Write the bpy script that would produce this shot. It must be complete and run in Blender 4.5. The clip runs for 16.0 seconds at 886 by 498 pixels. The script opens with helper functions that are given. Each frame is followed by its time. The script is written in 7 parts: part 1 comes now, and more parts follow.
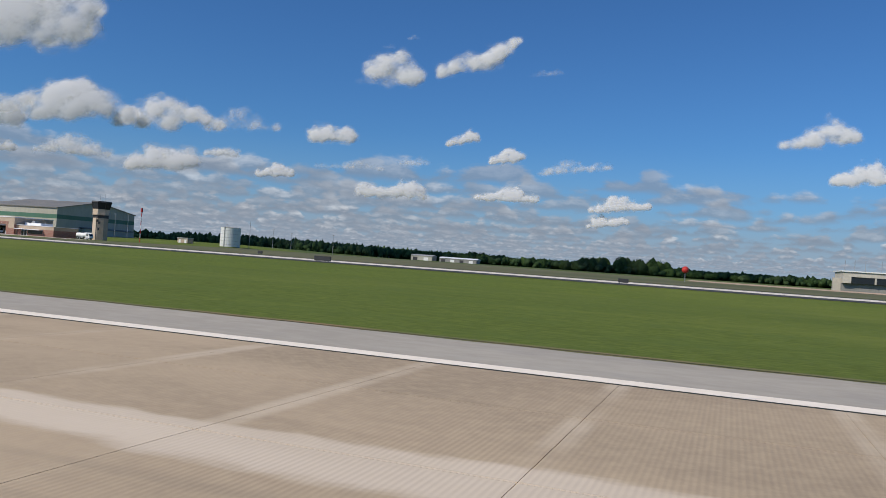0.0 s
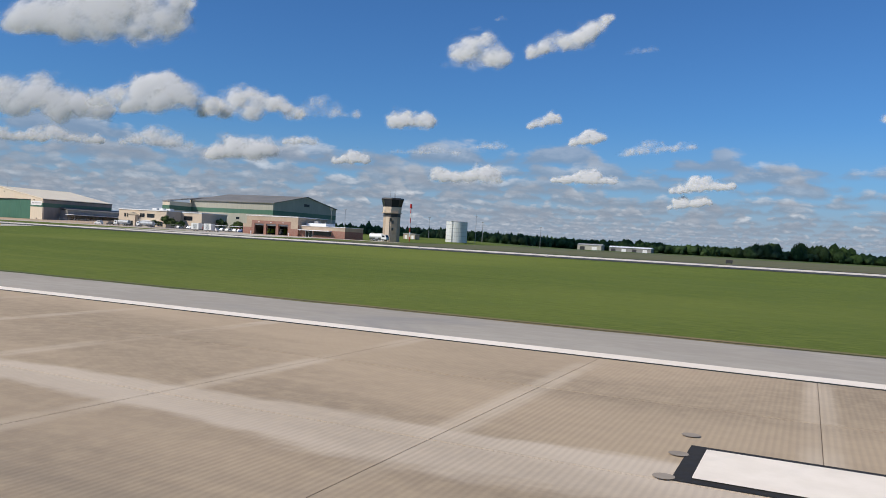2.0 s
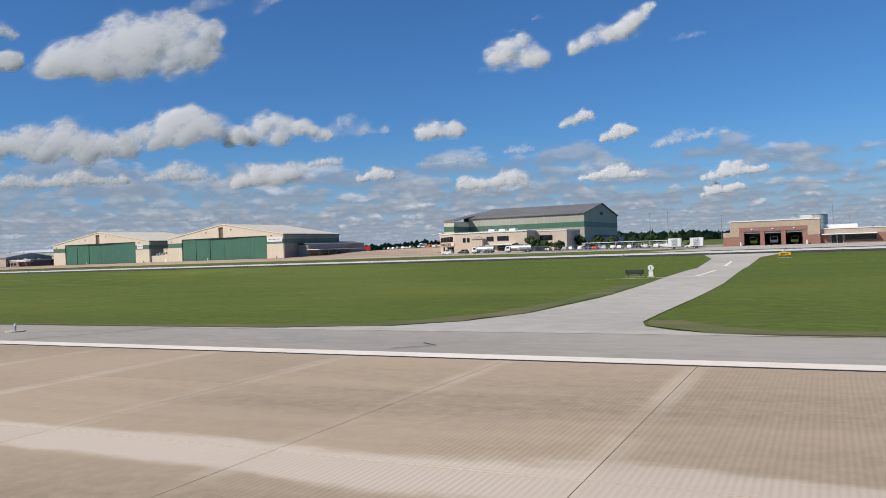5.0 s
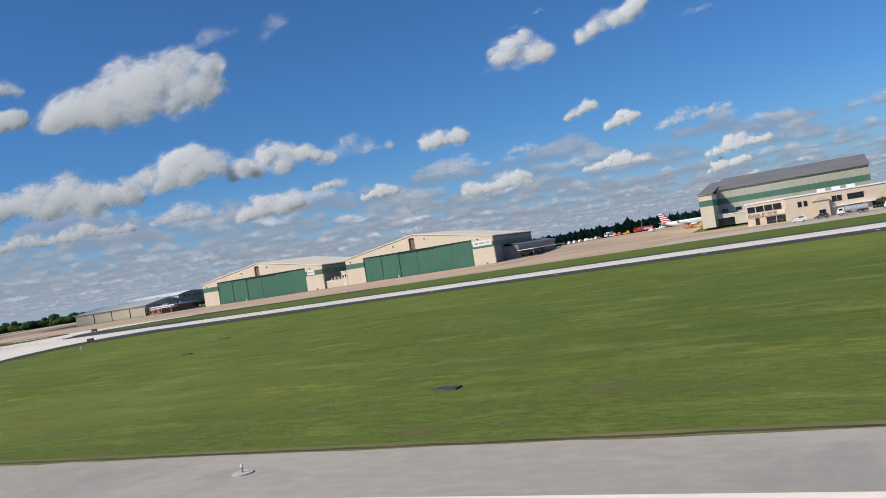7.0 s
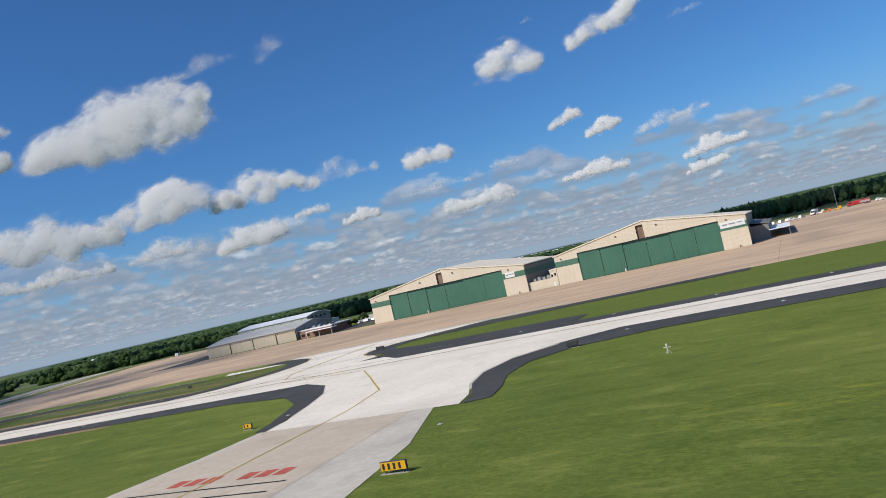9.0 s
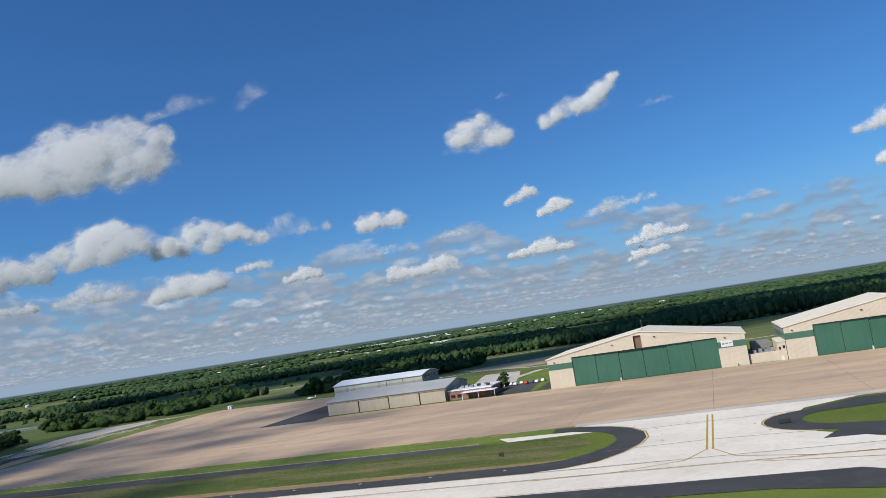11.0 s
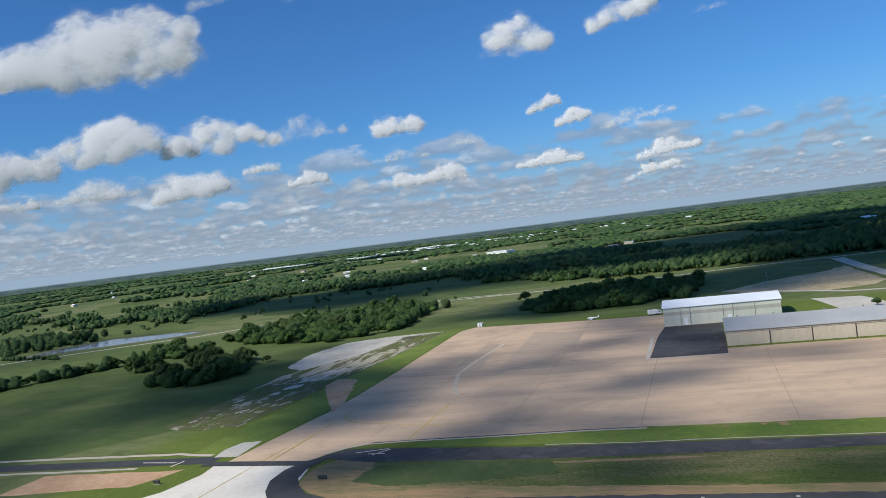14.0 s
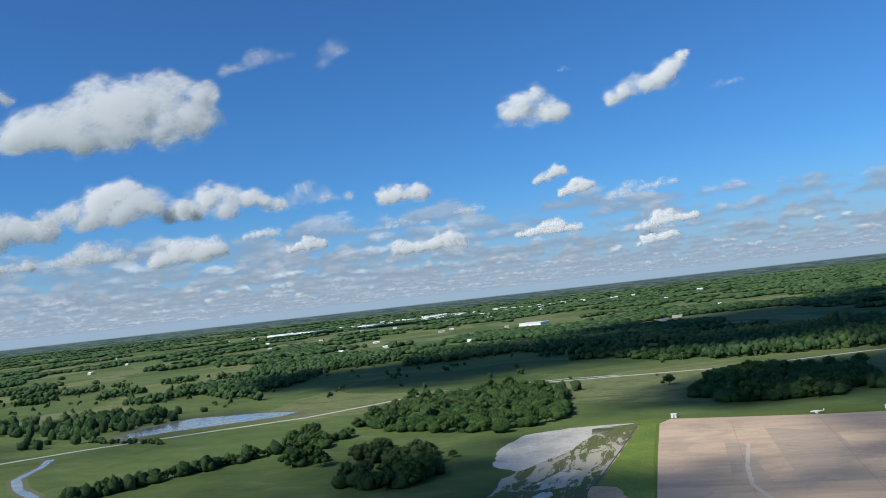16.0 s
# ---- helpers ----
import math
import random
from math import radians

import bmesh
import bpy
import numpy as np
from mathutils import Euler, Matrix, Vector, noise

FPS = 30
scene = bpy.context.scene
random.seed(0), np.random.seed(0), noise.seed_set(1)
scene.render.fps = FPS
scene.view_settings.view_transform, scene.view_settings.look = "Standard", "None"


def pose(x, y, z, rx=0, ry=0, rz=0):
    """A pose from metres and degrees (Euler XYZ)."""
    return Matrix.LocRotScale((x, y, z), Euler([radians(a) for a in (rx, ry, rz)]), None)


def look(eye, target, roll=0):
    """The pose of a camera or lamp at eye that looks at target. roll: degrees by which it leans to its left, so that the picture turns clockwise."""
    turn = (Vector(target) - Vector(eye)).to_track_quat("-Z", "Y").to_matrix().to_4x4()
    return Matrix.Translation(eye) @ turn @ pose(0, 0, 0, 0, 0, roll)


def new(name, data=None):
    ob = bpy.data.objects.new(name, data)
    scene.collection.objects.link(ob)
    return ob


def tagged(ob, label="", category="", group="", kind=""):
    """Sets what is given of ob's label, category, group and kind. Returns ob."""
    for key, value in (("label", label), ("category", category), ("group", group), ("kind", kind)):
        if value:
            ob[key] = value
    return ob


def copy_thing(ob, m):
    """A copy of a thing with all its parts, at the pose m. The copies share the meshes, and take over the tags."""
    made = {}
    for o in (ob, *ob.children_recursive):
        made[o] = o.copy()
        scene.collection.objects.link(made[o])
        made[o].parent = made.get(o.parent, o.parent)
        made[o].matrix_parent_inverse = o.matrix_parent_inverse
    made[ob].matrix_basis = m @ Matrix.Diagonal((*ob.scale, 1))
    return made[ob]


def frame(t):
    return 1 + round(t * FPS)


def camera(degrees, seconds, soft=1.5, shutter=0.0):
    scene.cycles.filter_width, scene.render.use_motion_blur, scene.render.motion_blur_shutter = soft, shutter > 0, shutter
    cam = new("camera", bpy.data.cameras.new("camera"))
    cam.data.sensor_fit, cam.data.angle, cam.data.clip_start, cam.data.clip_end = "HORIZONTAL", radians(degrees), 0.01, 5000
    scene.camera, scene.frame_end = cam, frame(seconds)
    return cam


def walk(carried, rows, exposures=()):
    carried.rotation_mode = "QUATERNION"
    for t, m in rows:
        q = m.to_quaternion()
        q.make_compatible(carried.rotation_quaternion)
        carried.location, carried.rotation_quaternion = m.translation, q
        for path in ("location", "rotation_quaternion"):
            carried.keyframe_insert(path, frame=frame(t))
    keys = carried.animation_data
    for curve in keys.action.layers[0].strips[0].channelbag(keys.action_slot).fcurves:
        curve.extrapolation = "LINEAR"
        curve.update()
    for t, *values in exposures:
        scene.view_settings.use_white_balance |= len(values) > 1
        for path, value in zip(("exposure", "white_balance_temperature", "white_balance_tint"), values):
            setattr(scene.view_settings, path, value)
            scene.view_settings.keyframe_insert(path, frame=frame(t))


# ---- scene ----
# The plan below is drawn with x against the direction of travel, y across the airfield, z up;
# the whole place, camera path included, is set down at K of the plan.
K = 0.555
cam = camera(58.39, 16.0, soft=0.9)
ROWS = [  # seconds, x, y, z, yaw, pitch, roll
    (0.0, -2.90, -0.05, 3.10, 20.00, 0.72, -3.94),
    (0.5, -31.36, 0.01, 3.10, 21.38, -0.01, -4.09),
    (1.0, -60.12, 0.05, 3.09, 23.04, -0.87, -3.92),
    (1.5, -89.72, 0.03, 3.06, 23.99, -0.67, -3.21),
    (2.0, -120.24, 0.00, 3.09, 24.78, -0.73, -3.15),
    (2.5, -150.99, -0.04, 3.10, 25.07, -0.89, -3.28),
    (3.0, -182.28, -0.09, 3.09, 25.01, -0.79, -3.59),
    (3.5, -214.14, -0.08, 3.07, 25.02, -0.71, -3.27),
    (4.0, -246.65, -0.02, 3.11, 25.11, -0.56, -2.41),
    (4.5, -279.56, 0.05, 3.20, 25.51, -0.40, -0.39),
    (5.0, -312.65, 0.02, 3.38, 25.91, -0.02, 2.04),
    (5.2, -325.92, -0.03, 3.50, 26.12, 0.28, 2.95),
    (7.3, -468.10, 0.40, 9.05, 26.04, 0.74, 9.38),
    (7.5, -481.80, 0.15, 10.19, 26.10, 1.02, 9.47),
    (8.0, -516.10, -0.60, 13.17, 26.01, 1.79, 10.80),
    (8.5, -550.30, -1.20, 16.45, 25.73, 2.09, 12.43),
    (8.7, -564.00, -1.45, 17.81, 25.13, 1.66, 12.89),
    (10.8, -710.10, -1.70, 35.94, 18.98, 5.59, 9.16),
    (11.0, -724.05, -1.50, 37.74, 18.77, 5.80, 8.76),
    (11.5, -759.15, -0.60, 42.28, 18.23, 3.79, 7.83),
    (12.0, -794.34, 0.80, 46.91, 17.37, -0.42, 6.91),
    (12.5, -829.60, 2.67, 51.69, 17.35, -0.79, 7.07),
    (13.0, -864.70, 4.58, 56.64, 17.91, -1.33, 7.66),
    (13.5, -899.60, 6.40, 61.64, 17.91, -1.71, 7.46),
    (14.0, -934.14, 8.11, 66.80, 17.77, -0.93, 7.12),
    (14.5, -968.13, 9.98, 72.11, 17.41, -0.03, 7.18),
    (15.0, -1001.49, 12.33, 77.44, 17.10, 0.85, 7.44),
    (15.5, -1034.29, 15.17, 82.85, 16.97, 2.21, 6.98),
    (16.0, -1066.77, 18.24, 88.26, 16.74, 3.81, 6.29),
]
walk(cam, [(t, pose(x * K, y * K, z * K, 90 + pitch, roll, yaw)) for t, x, y, z, yaw, pitch, roll in ROWS],
     [(0.0, -0.14, 6450, 9.5), (0.5, -0.16, 6450, 9.5), (1.0, -0.03, 6480, 10), (2.0, -0.03, 6480, 10), (8.5, 0.0, 6450, 9.5), (12.0, 0.0, 6200, 7.5), (14.0, 0.10, 6180, 7.0), (16.0, 0.16, 6100, 5.0)])

# ---------------------------------------------------------------- light
SUN_DIR = Vector((-0.50, -0.62, 0.72)).normalized()
SUN_EL = math.asin(SUN_DIR.z)
SUN_AZ = math.atan2(SUN_DIR.x, SUN_DIR.y)
sun = new("sun", bpy.data.lights.new("sun", "SUN"))
sun.data.energy, sun.data.angle, sun.data.color = 4.5, radians(0.55), (1.0, 0.92, 0.80)
sun.matrix_world = look((0, 0, 60), Vector((0, 0, 60)) - SUN_DIR)
scene.view_settings.exposure = 0.0


class Nodes:
    """Short-hand for building a node tree."""

    def __init__(self, tree):
        self.t = tree
        self.t.nodes.clear()

    def add(self, kind, operation="", blend=""):
        n = self.t.nodes.new(kind)
        if operation:
            n.operation = operation
        if blend:
            n.data_type, n.blend_type = "RGBA", blend
        return n

    def put(self, n, key, val):
        s = n.inputs[key]
        if isinstance(val, bpy.types.NodeSocket):
            self.t.links.new(val, s)
        else:
            s.default_value = val

    def math(self, op, a, b=0.0, clamp=False):
        n = self.add("ShaderNodeMath", op)
        n.use_clamp = clamp
        self.put(n, 0, a)
        self.put(n, 1, b)
        return n.outputs[0]

    def span(self, v, a, b, c=0.0, d=1.0):
        n = self.add("ShaderNodeMapRange")
        n.interpolation_type = "SMOOTHSTEP"
        for k, x in enumerate((v, a, b, c, d)):
            self.put(n, k, x)
        return n.outputs[0]

    def mix(self, f, a, b, kind="MIX"):
        n = self.add("ShaderNodeMix", blend=kind)
        self.put(n, 0, f)
        self.put(n, 6, a)
        self.put(n, 7, b)
        return n.outputs[2]

    def noise(self, vec, scale, detail=4.0, rough=0.55, dist=0.0):
        n = self.add("ShaderNodeTexNoise")
        n.inputs["Scale"].default_value, n.inputs["Detail"].default_value = scale, detail
        n.inputs["Roughness"].default_value, n.inputs["Distortion"].default_value = rough, dist
        self.t.links.new(vec, n.inputs["Vector"])
        return n.outputs[0]

    def scaled(self, vec, sx, sy, sz):
        n = self.add("ShaderNodeVectorMath", operation="MULTIPLY")
        self.put(n, 0, vec)
        n.inputs[1].default_value = (sx, sy, sz)
        return n.outputs[0]


def rgb(r, g, b):
    return (r, g, b, 1.0)


# sky: clear blue overhead, a distant deck of small cumulus low over the horizon, hazy country below it
world = bpy.data.worlds.new("world")
scene.world = world
world.use_nodes = True
N = Nodes(world.node_tree)
co = N.add("ShaderNodeTexCoord").outputs["Generated"]
sky = N.add("ShaderNodeTexSky")
sky.sky_type, sky.sun_disc, sky.sun_elevation, sky.sun_rotation = "NISHITA", False, SUN_EL, SUN_AZ
sky.altitude, sky.air_density, sky.dust_density, sky.ozone_density = 300.0, 1.0, 0.6, 2.2
world.node_tree.links.new(co, sky.inputs["Vector"])
SKY_STRENGTH = 0.088
blue = N.mix(1.0, sky.outputs[0], rgb(SKY_STRENGTH * 0.40, SKY_STRENGTH * 0.76, SKY_STRENGTH * 1.18), "MULTIPLY")
sep = N.add("ShaderNodeSeparateXYZ")
N.put(sep, 0, co)
dx, dy, dz = sep.outputs
up = N.math("MAXIMUM", dz, 0.0)
bearing = N.math("ARCTAN2", dx, dy)


def flat_noise(x, y, seed, detail):
    v = N.add("ShaderNodeCombineXYZ")
    N.put(v, 0, x), N.put(v, 1, y)
    v.inputs[2].default_value = seed
    return N.noise(v.outputs[0], 1.0, detail, 0.58, 0.0)


skycol = N.mix(N.span(up, 0.0, 0.16, 0.55, 0.0), blue, rgb(0.27, 0.42, 0.62))
skycol = N.mix(N.span(up, 0.025, 0.085, 0.55, 0.0), skycol, rgb(0.33, 0.39, 0.48))
# rows of far cumulus, the farthest first: flat bases, heaped tops, fewer high up and to the east
west = N.span(bearing, -0.50, 0.30, 0.085, -0.020)
LOW_ROW, STEP = 0.010, 1.175
for k in range(15):
    e = LOW_ROW * STEP ** k
    tall = e * 0.36
    x = N.math("ADD", N.math("MULTIPLY", bearing, 0.85 / e), 17.3 * k)
    sway = N.math("MULTIPLY", N.math("SUBTRACT", flat_noise(N.math("MULTIPLY", bearing, 0.22 / e), 0.0, 3.0 * k, 2.0), 0.5), e * 0.55)
    rise = N.math("SUBTRACT", N.math("SUBTRACT", dz, e), sway)  # height over this row's base
    fine = N.math("SUBTRACT", flat_noise(N.math("MULTIPLY", x, 2.6), N.math("MULTIPLY", rise, 5.2 / e), 5.0 + k, 5.0), 0.5)
    heap_ = N.math("ADD", N.math("SUBTRACT", flat_noise(x, 0.0, 9.0 + k, 2.0), 0.345 + 0.0078 * k), west)
    top_ = N.math("MULTIPLY", N.math("ADD", N.math("MULTIPLY", heap_, 4.2), N.math("MULTIPLY", fine, 1.3)), tall)
    cover = N.math("MULTIPLY", N.span(N.math("SUBTRACT", top_, rise), -0.06 * tall, 0.34 * tall), N.span(N.math("ADD", rise, N.math("MULTIPLY", fine, 0.55 * tall)), -0.20 * tall, 0.16 * tall))
    # sunlit tops and shaded bases of these clouds are painted in by height
    glow = N.span(N.math("ADD", N.math("DIVIDE", rise, tall), N.math("MULTIPLY", fine, 1.9)), 0.05, 0.78)
    bright = N.math("MULTIPLY", glow, N.span(flat_noise(N.math("MULTIPLY", x, 0.55), 0.0, 30.0 + k, 2.0), 0.42, 0.66, 0.22, 1.0))
    col = N.mix(bright, rgb(0.255, 0.300, 0.376), rgb(0.78, 0.79, 0.815))
    skycol = N.mix(N.math("MULTIPLY", cover, 0.90 - 0.02 * k), skycol, col)
skycol = N.mix(N.span(up, 0.0, 0.050, 0.50, 0.0), skycol, rgb(0.335, 0.41, 0.515))
# country past the built ground, with distance haze painted into its colour near the horizon
land_v = N.scaled(co, 70.0, 70.0, 900.0)
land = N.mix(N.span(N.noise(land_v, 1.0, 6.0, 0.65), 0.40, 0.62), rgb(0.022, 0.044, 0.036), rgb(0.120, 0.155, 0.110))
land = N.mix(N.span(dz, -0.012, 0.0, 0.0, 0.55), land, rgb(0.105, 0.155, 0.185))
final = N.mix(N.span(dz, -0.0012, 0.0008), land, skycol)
bg = N.add("ShaderNodeBackground")
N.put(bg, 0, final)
wo = N.add("ShaderNodeOutputWorld")
world.node_tree.links.new(bg.outputs[0], wo.inputs[0])

# ---------------------------------------------------------------- materials


def material(name, build):
    m = bpy.data.materials.new(name)
    m.use_nodes = True
    n = Nodes(m.node_tree)
    p = n.add("ShaderNodeBsdfPrincipled")
    o = n.add("ShaderNodeOutputMaterial")
    m.node_tree.links.new(p.outputs[0], o.inputs[0])
    geo = n.add("ShaderNodeNewGeometry")
    build(n, p, n.scaled(geo.outputs["Position"], 1 / K, 1 / K, 1 / K), geo)
    return m


def surface(name, a, b, fine=0.6, coarse=0.05, rough=0.85, bump=0.0, stain=None, stain_amount=0.35, metal=0.0, stretch=(1, 1, 1), jitter=0.0, spec=0.3):
    """A worn surface: grain between a and b, broad patches, and an optional stain colour."""

    def build(n, p, pos, geo):
        v = n.scaled(pos, *stretch)
        g = n.noise(v, fine, 6.0, 0.65)
        c = n.noise(v, coarse, 5.0, 0.6, 0.4)
        col = n.mix(n.span(n.math("ADD", n.math("MULTIPLY", g, 0.5), n.math("MULTIPLY", c, 0.5)), 0.36, 0.64), rgb(*a), rgb(*b))
        if stain:
            s = n.noise(v, coarse * 2.3, 5.0, 0.65, 0.8)
            col = n.mix(n.span(s, 0.52, 0.72, 0.0, stain_amount), col, rgb(*stain))
        if jitter:
            inf = n.add("ShaderNodeObjectInfo")
            col = n.mix(1.0, col, n.mix(inf.outputs["Random"], rgb(1 - jitter, 1 - jitter, 1 - jitter), rgb(1 + jitter, 1 + jitter, 1 + jitter)), "MULTIPLY")
        n.put(p, "Base Color", col)
        n.put(p, "Roughness", n.span(g, 0.3, 0.7, max(rough - 0.08, 0.03), min(rough + 0.08, 1.0)))
        n.put(p, "Metallic", metal)
        n.put(p, "Specular IOR Level", spec)
        if bump:
            bn = n.add("ShaderNodeBump")
            bn.inputs["Strength"].default_value, bn.inputs["Distance"].default_value = bump, 0.05
            n.put(bn, "Height", g)
            n.put(p, "Normal", bn.outputs[0])

    return material(name, build)


def cladding(name, a, b, pitch=0.3, axis=0, rough=0.55, metal=0.0, stain=None):
    """Ribbed metal sheet with ribs across one axis, slightly streaked."""

    def build(n, p, pos, geo):
        sep = n.add("ShaderNodeSeparateXYZ")
        n.put(sep, 0, pos)
        along = n.math("ADD", sep.outputs[0], sep.outputs[1]) if axis == 0 else sep.outputs[axis]
        w = n.math("SINE", n.math("MULTIPLY", along, 6.2832 / pitch))
        streak = n.noise(n.scaled(pos, 1.2, 1.2, 0.12), 0.9, 5.0, 0.6)
        patch = n.noise(pos, 0.07, 4.0)
        col = n.mix(n.span(n.math("ADD", n.math("MULTIPLY", streak, 0.5), n.math("MULTIPLY", patch, 0.5)), 0.35, 0.65), rgb(*a), rgb(*b))
        if stain:
            col = n.mix(n.span(streak, 0.58, 0.75, 0.0, 0.4), col, rgb(*stain))
        n.put(p, "Base Color", col)
        n.put(p, "Roughness", rough)
        n.put(p, "Metallic", metal)
        bn = n.add("ShaderNodeBump")
        bn.inputs["Strength"].default_value, bn.inputs["Distance"].default_value = 0.28, 0.03
        n.put(bn, "Height", w)
        n.put(p, "Normal", bn.outputs[0])

    return material(name, build)


def grass_build(n, p, pos, geo):
    sep = n.add("ShaderNodeSeparateXYZ")
    n.put(sep, 0, pos)
    x, y = sep.outputs[0], sep.outputs[1]
    blades = n.noise(n.scaled(pos, 1.0, 1.6, 1.0), 1.1, 7.0, 0.72)
    tuft = n.noise(n.scaled(pos, 0.6, 1.0, 1.0), 0.16, 5.0, 0.62)
    broad = n.noise(pos, 0.012, 5.0, 0.55)
    near = n.mix(n.span(blades, 0.32, 0.68), rgb(0.078, 0.110, 0.018), rgb(0.148, 0.186, 0.036))
    near = n.mix(n.span(tuft, 0.42, 0.72, 0.0, 0.75), near, rgb(0.096, 0.136, 0.028))
    near = n.mix(n.span(broad, 0.45, 0.68, 0.0, 0.55), near, rgb(0.172, 0.200, 0.042))
    comb = n.noise(n.scaled(pos, 0.22, 1.0, 1.0), 0.085, 6.0, 0.66, 0.6)
    near = n.mix(n.span(comb, 0.50, 0.72, 0.0, 0.38), near, rgb(0.070, 0.100, 0.020))
    near = n.mix(n.span(comb, 0.46, 0.30, 0.0, 0.35), near, rgb(0.172, 0.202, 0.042))
    wild = n.math("MULTIPLY", n.span(x, -350.0, -460.0), n.span(y, 160.0, 140.0))
    clump = n.noise(n.scaled(pos, 0.45, 1.0, 1.0), 0.22, 6.0, 0.68, 0.4)
    near = n.mix(n.math("MULTIPLY", wild, n.span(clump, 0.50, 0.68, 0.0, 0.45)), near, rgb(0.058, 0.094, 0.014))
    near = n.mix(n.math("MULTIPLY", wild, n.span(clump, 0.48, 0.33, 0.0, 0.60)), near, rgb(0.205, 0.228, 0.055))
    near = n.mix(n.math("MULTIPLY", n.math("MULTIPLY", wild, n.span(y, 62.0, 34.0)), n.span(clump, 0.54, 0.64, 0.0, 0.55)), near, rgb(0.17, 0.135, 0.065))
    # yellow flowers in loose drifts
    drift = n.math("MULTIPLY", n.span(n.noise(n.scaled(pos, 0.30, 1.0, 1.0), 0.075, 5.0, 0.65), 0.53, 0.64), n.span(n.noise(n.scaled(pos, 0.5, 1.0, 1.0), 0.55, 4.0, 0.7), 0.47, 0.60))
    drift = n.math("MULTIPLY", drift, n.math("MULTIPLY", n.span(x, -640.0, -570.0), n.span(x, -360.0, -430.0)))
    infield = n.math("MULTIPLY", n.span(y, 42.0, 52.0), n.span(y, 130.0, 95.0))
    near = n.mix(n.math("MULTIPLY", n.math("MULTIPLY", drift, infield), 0.40), near, rgb(0.31, 0.31, 0.03))
    # bare earth between tufts
    bare = n.span(n.noise(n.scaled(pos, 0.5, 1.2, 1.0), 0.09, 6.0, 0.7), 0.63, 0.74, 0.0, 0.5)
    near = n.mix(n.math("MULTIPLY", bare, n.span(y, 150.0, 200.0)), near, rgb(0.20, 0.135, 0.07))
    # open country: fields of different crop
    cells = n.add("ShaderNodeTexVoronoi")
    cells.inputs["Scale"].default_value, cells.inputs["Randomness"].default_value = 0.0042, 0.9
    warp = n.add("ShaderNodeVectorMath", operation="ADD")
    n.put(warp, 0, pos)
    wn = n.add("ShaderNodeTexNoise")
    wn.inputs["Scale"].default_value = 0.006
    n.put(wn, "Vector", pos)
    n.put(warp, 1, n.scaled(wn.outputs[1], 160, 160, 0))
    n.put(cells, "Vector", warp.outputs[0])
    cs = n.add("ShaderNodeSeparateColor")
    n.put(cs, 0, cells.outputs["Color"])
    ramp = n.add("ShaderNodeValToRGB")
    n.put(ramp, 0, cs.outputs[0])
    e = ramp.color_ramp.elements
    e[0].color, e[1].color = rgb(0.072, 0.108, 0.032), rgb(0.158, 0.180, 0.068)
    for at, c in ((0.3, rgb(0.088, 0.126, 0.038)), (0.55, rgb(0.118, 0.152, 0.048)), (0.8, rgb(0.190, 0.198, 0.088))):
        k = e.new(at)
        k.color = c
    field = n.mix(n.span(tuft, 0.35, 0.70, 0.0, 0.6), ramp.outputs[0], rgb(0.075, 0.104, 0.030))
    rough_ = n.noise(n.scaled(pos, 0.6, 1.0, 1.0), 0.028, 7.0, 0.68, 0.5)
    field = n.mix(n.span(rough_, 0.48, 0.66, 0.0, 0.65), field, rgb(0.060, 0.084, 0.028))
    field = n.mix(n.span(rough_, 0.46, 0.34, 0.0, 0.45), field, rgb(0.180, 0.180, 0.080))
    away = n.math("MAXIMUM", n.span(y, 505.0, 540.0), n.span(x, -1128.0, -1150.0))
    n.put(p, "Base Color", n.mix(away, near, field))
    n.put(p, "Roughness", 0.95)
    n.put(p, "Specular IOR Level", 0.12)
    bn = n.add("ShaderNodeBump")
    bn.inputs["Strength"].default_value, bn.inputs["Distance"].default_value = 0.45, 0.22
    n.put(bn, "Height", n.math("ADD", blades, n.math("MULTIPLY", comb, 2.0)))
    n.put(p, "Normal", bn.outputs[0])


def foliage(name, dark, light, dry):
    def build(n, p, pos, geo):
        island = geo.outputs["Random Per Island"]
        g = n.noise(pos, 0.9, 5.0, 0.75)
        wide = n.noise(pos, 0.010, 3.0)
        col = n.mix(n.span(n.math("ADD", n.math("MULTIPLY", g, 0.72), n.math("MULTIPLY", island, 0.28)), 0.32, 0.68), rgb(*dark), rgb(*light))
        col = n.mix(n.span(wide, 0.5, 0.7, 0.0, 0.5), col, rgb(*dry))
        n.put(p, "Base Color", col)
        n.put(p, "Roughness", 0.85)
        n.put(p, "Specular IOR Level", 0.15)
        bn = n.add("ShaderNodeBump")
        bn.inputs["Strength"].default_value, bn.inputs["Distance"].default_value = 1.0, 1.0
        n.put(bn, "Height", g)
        n.put(p, "Normal", bn.outputs[0])

    return material(name, build)


def plain(name, c, rough=0.5, metal=0.0, grain=0.12):
    return surface(name, tuple(v * (1 - grain) for v in c), tuple(min(v * (1 + grain), 1) for v in c), fine=3.0, coarse=0.4, rough=rough, metal=metal)


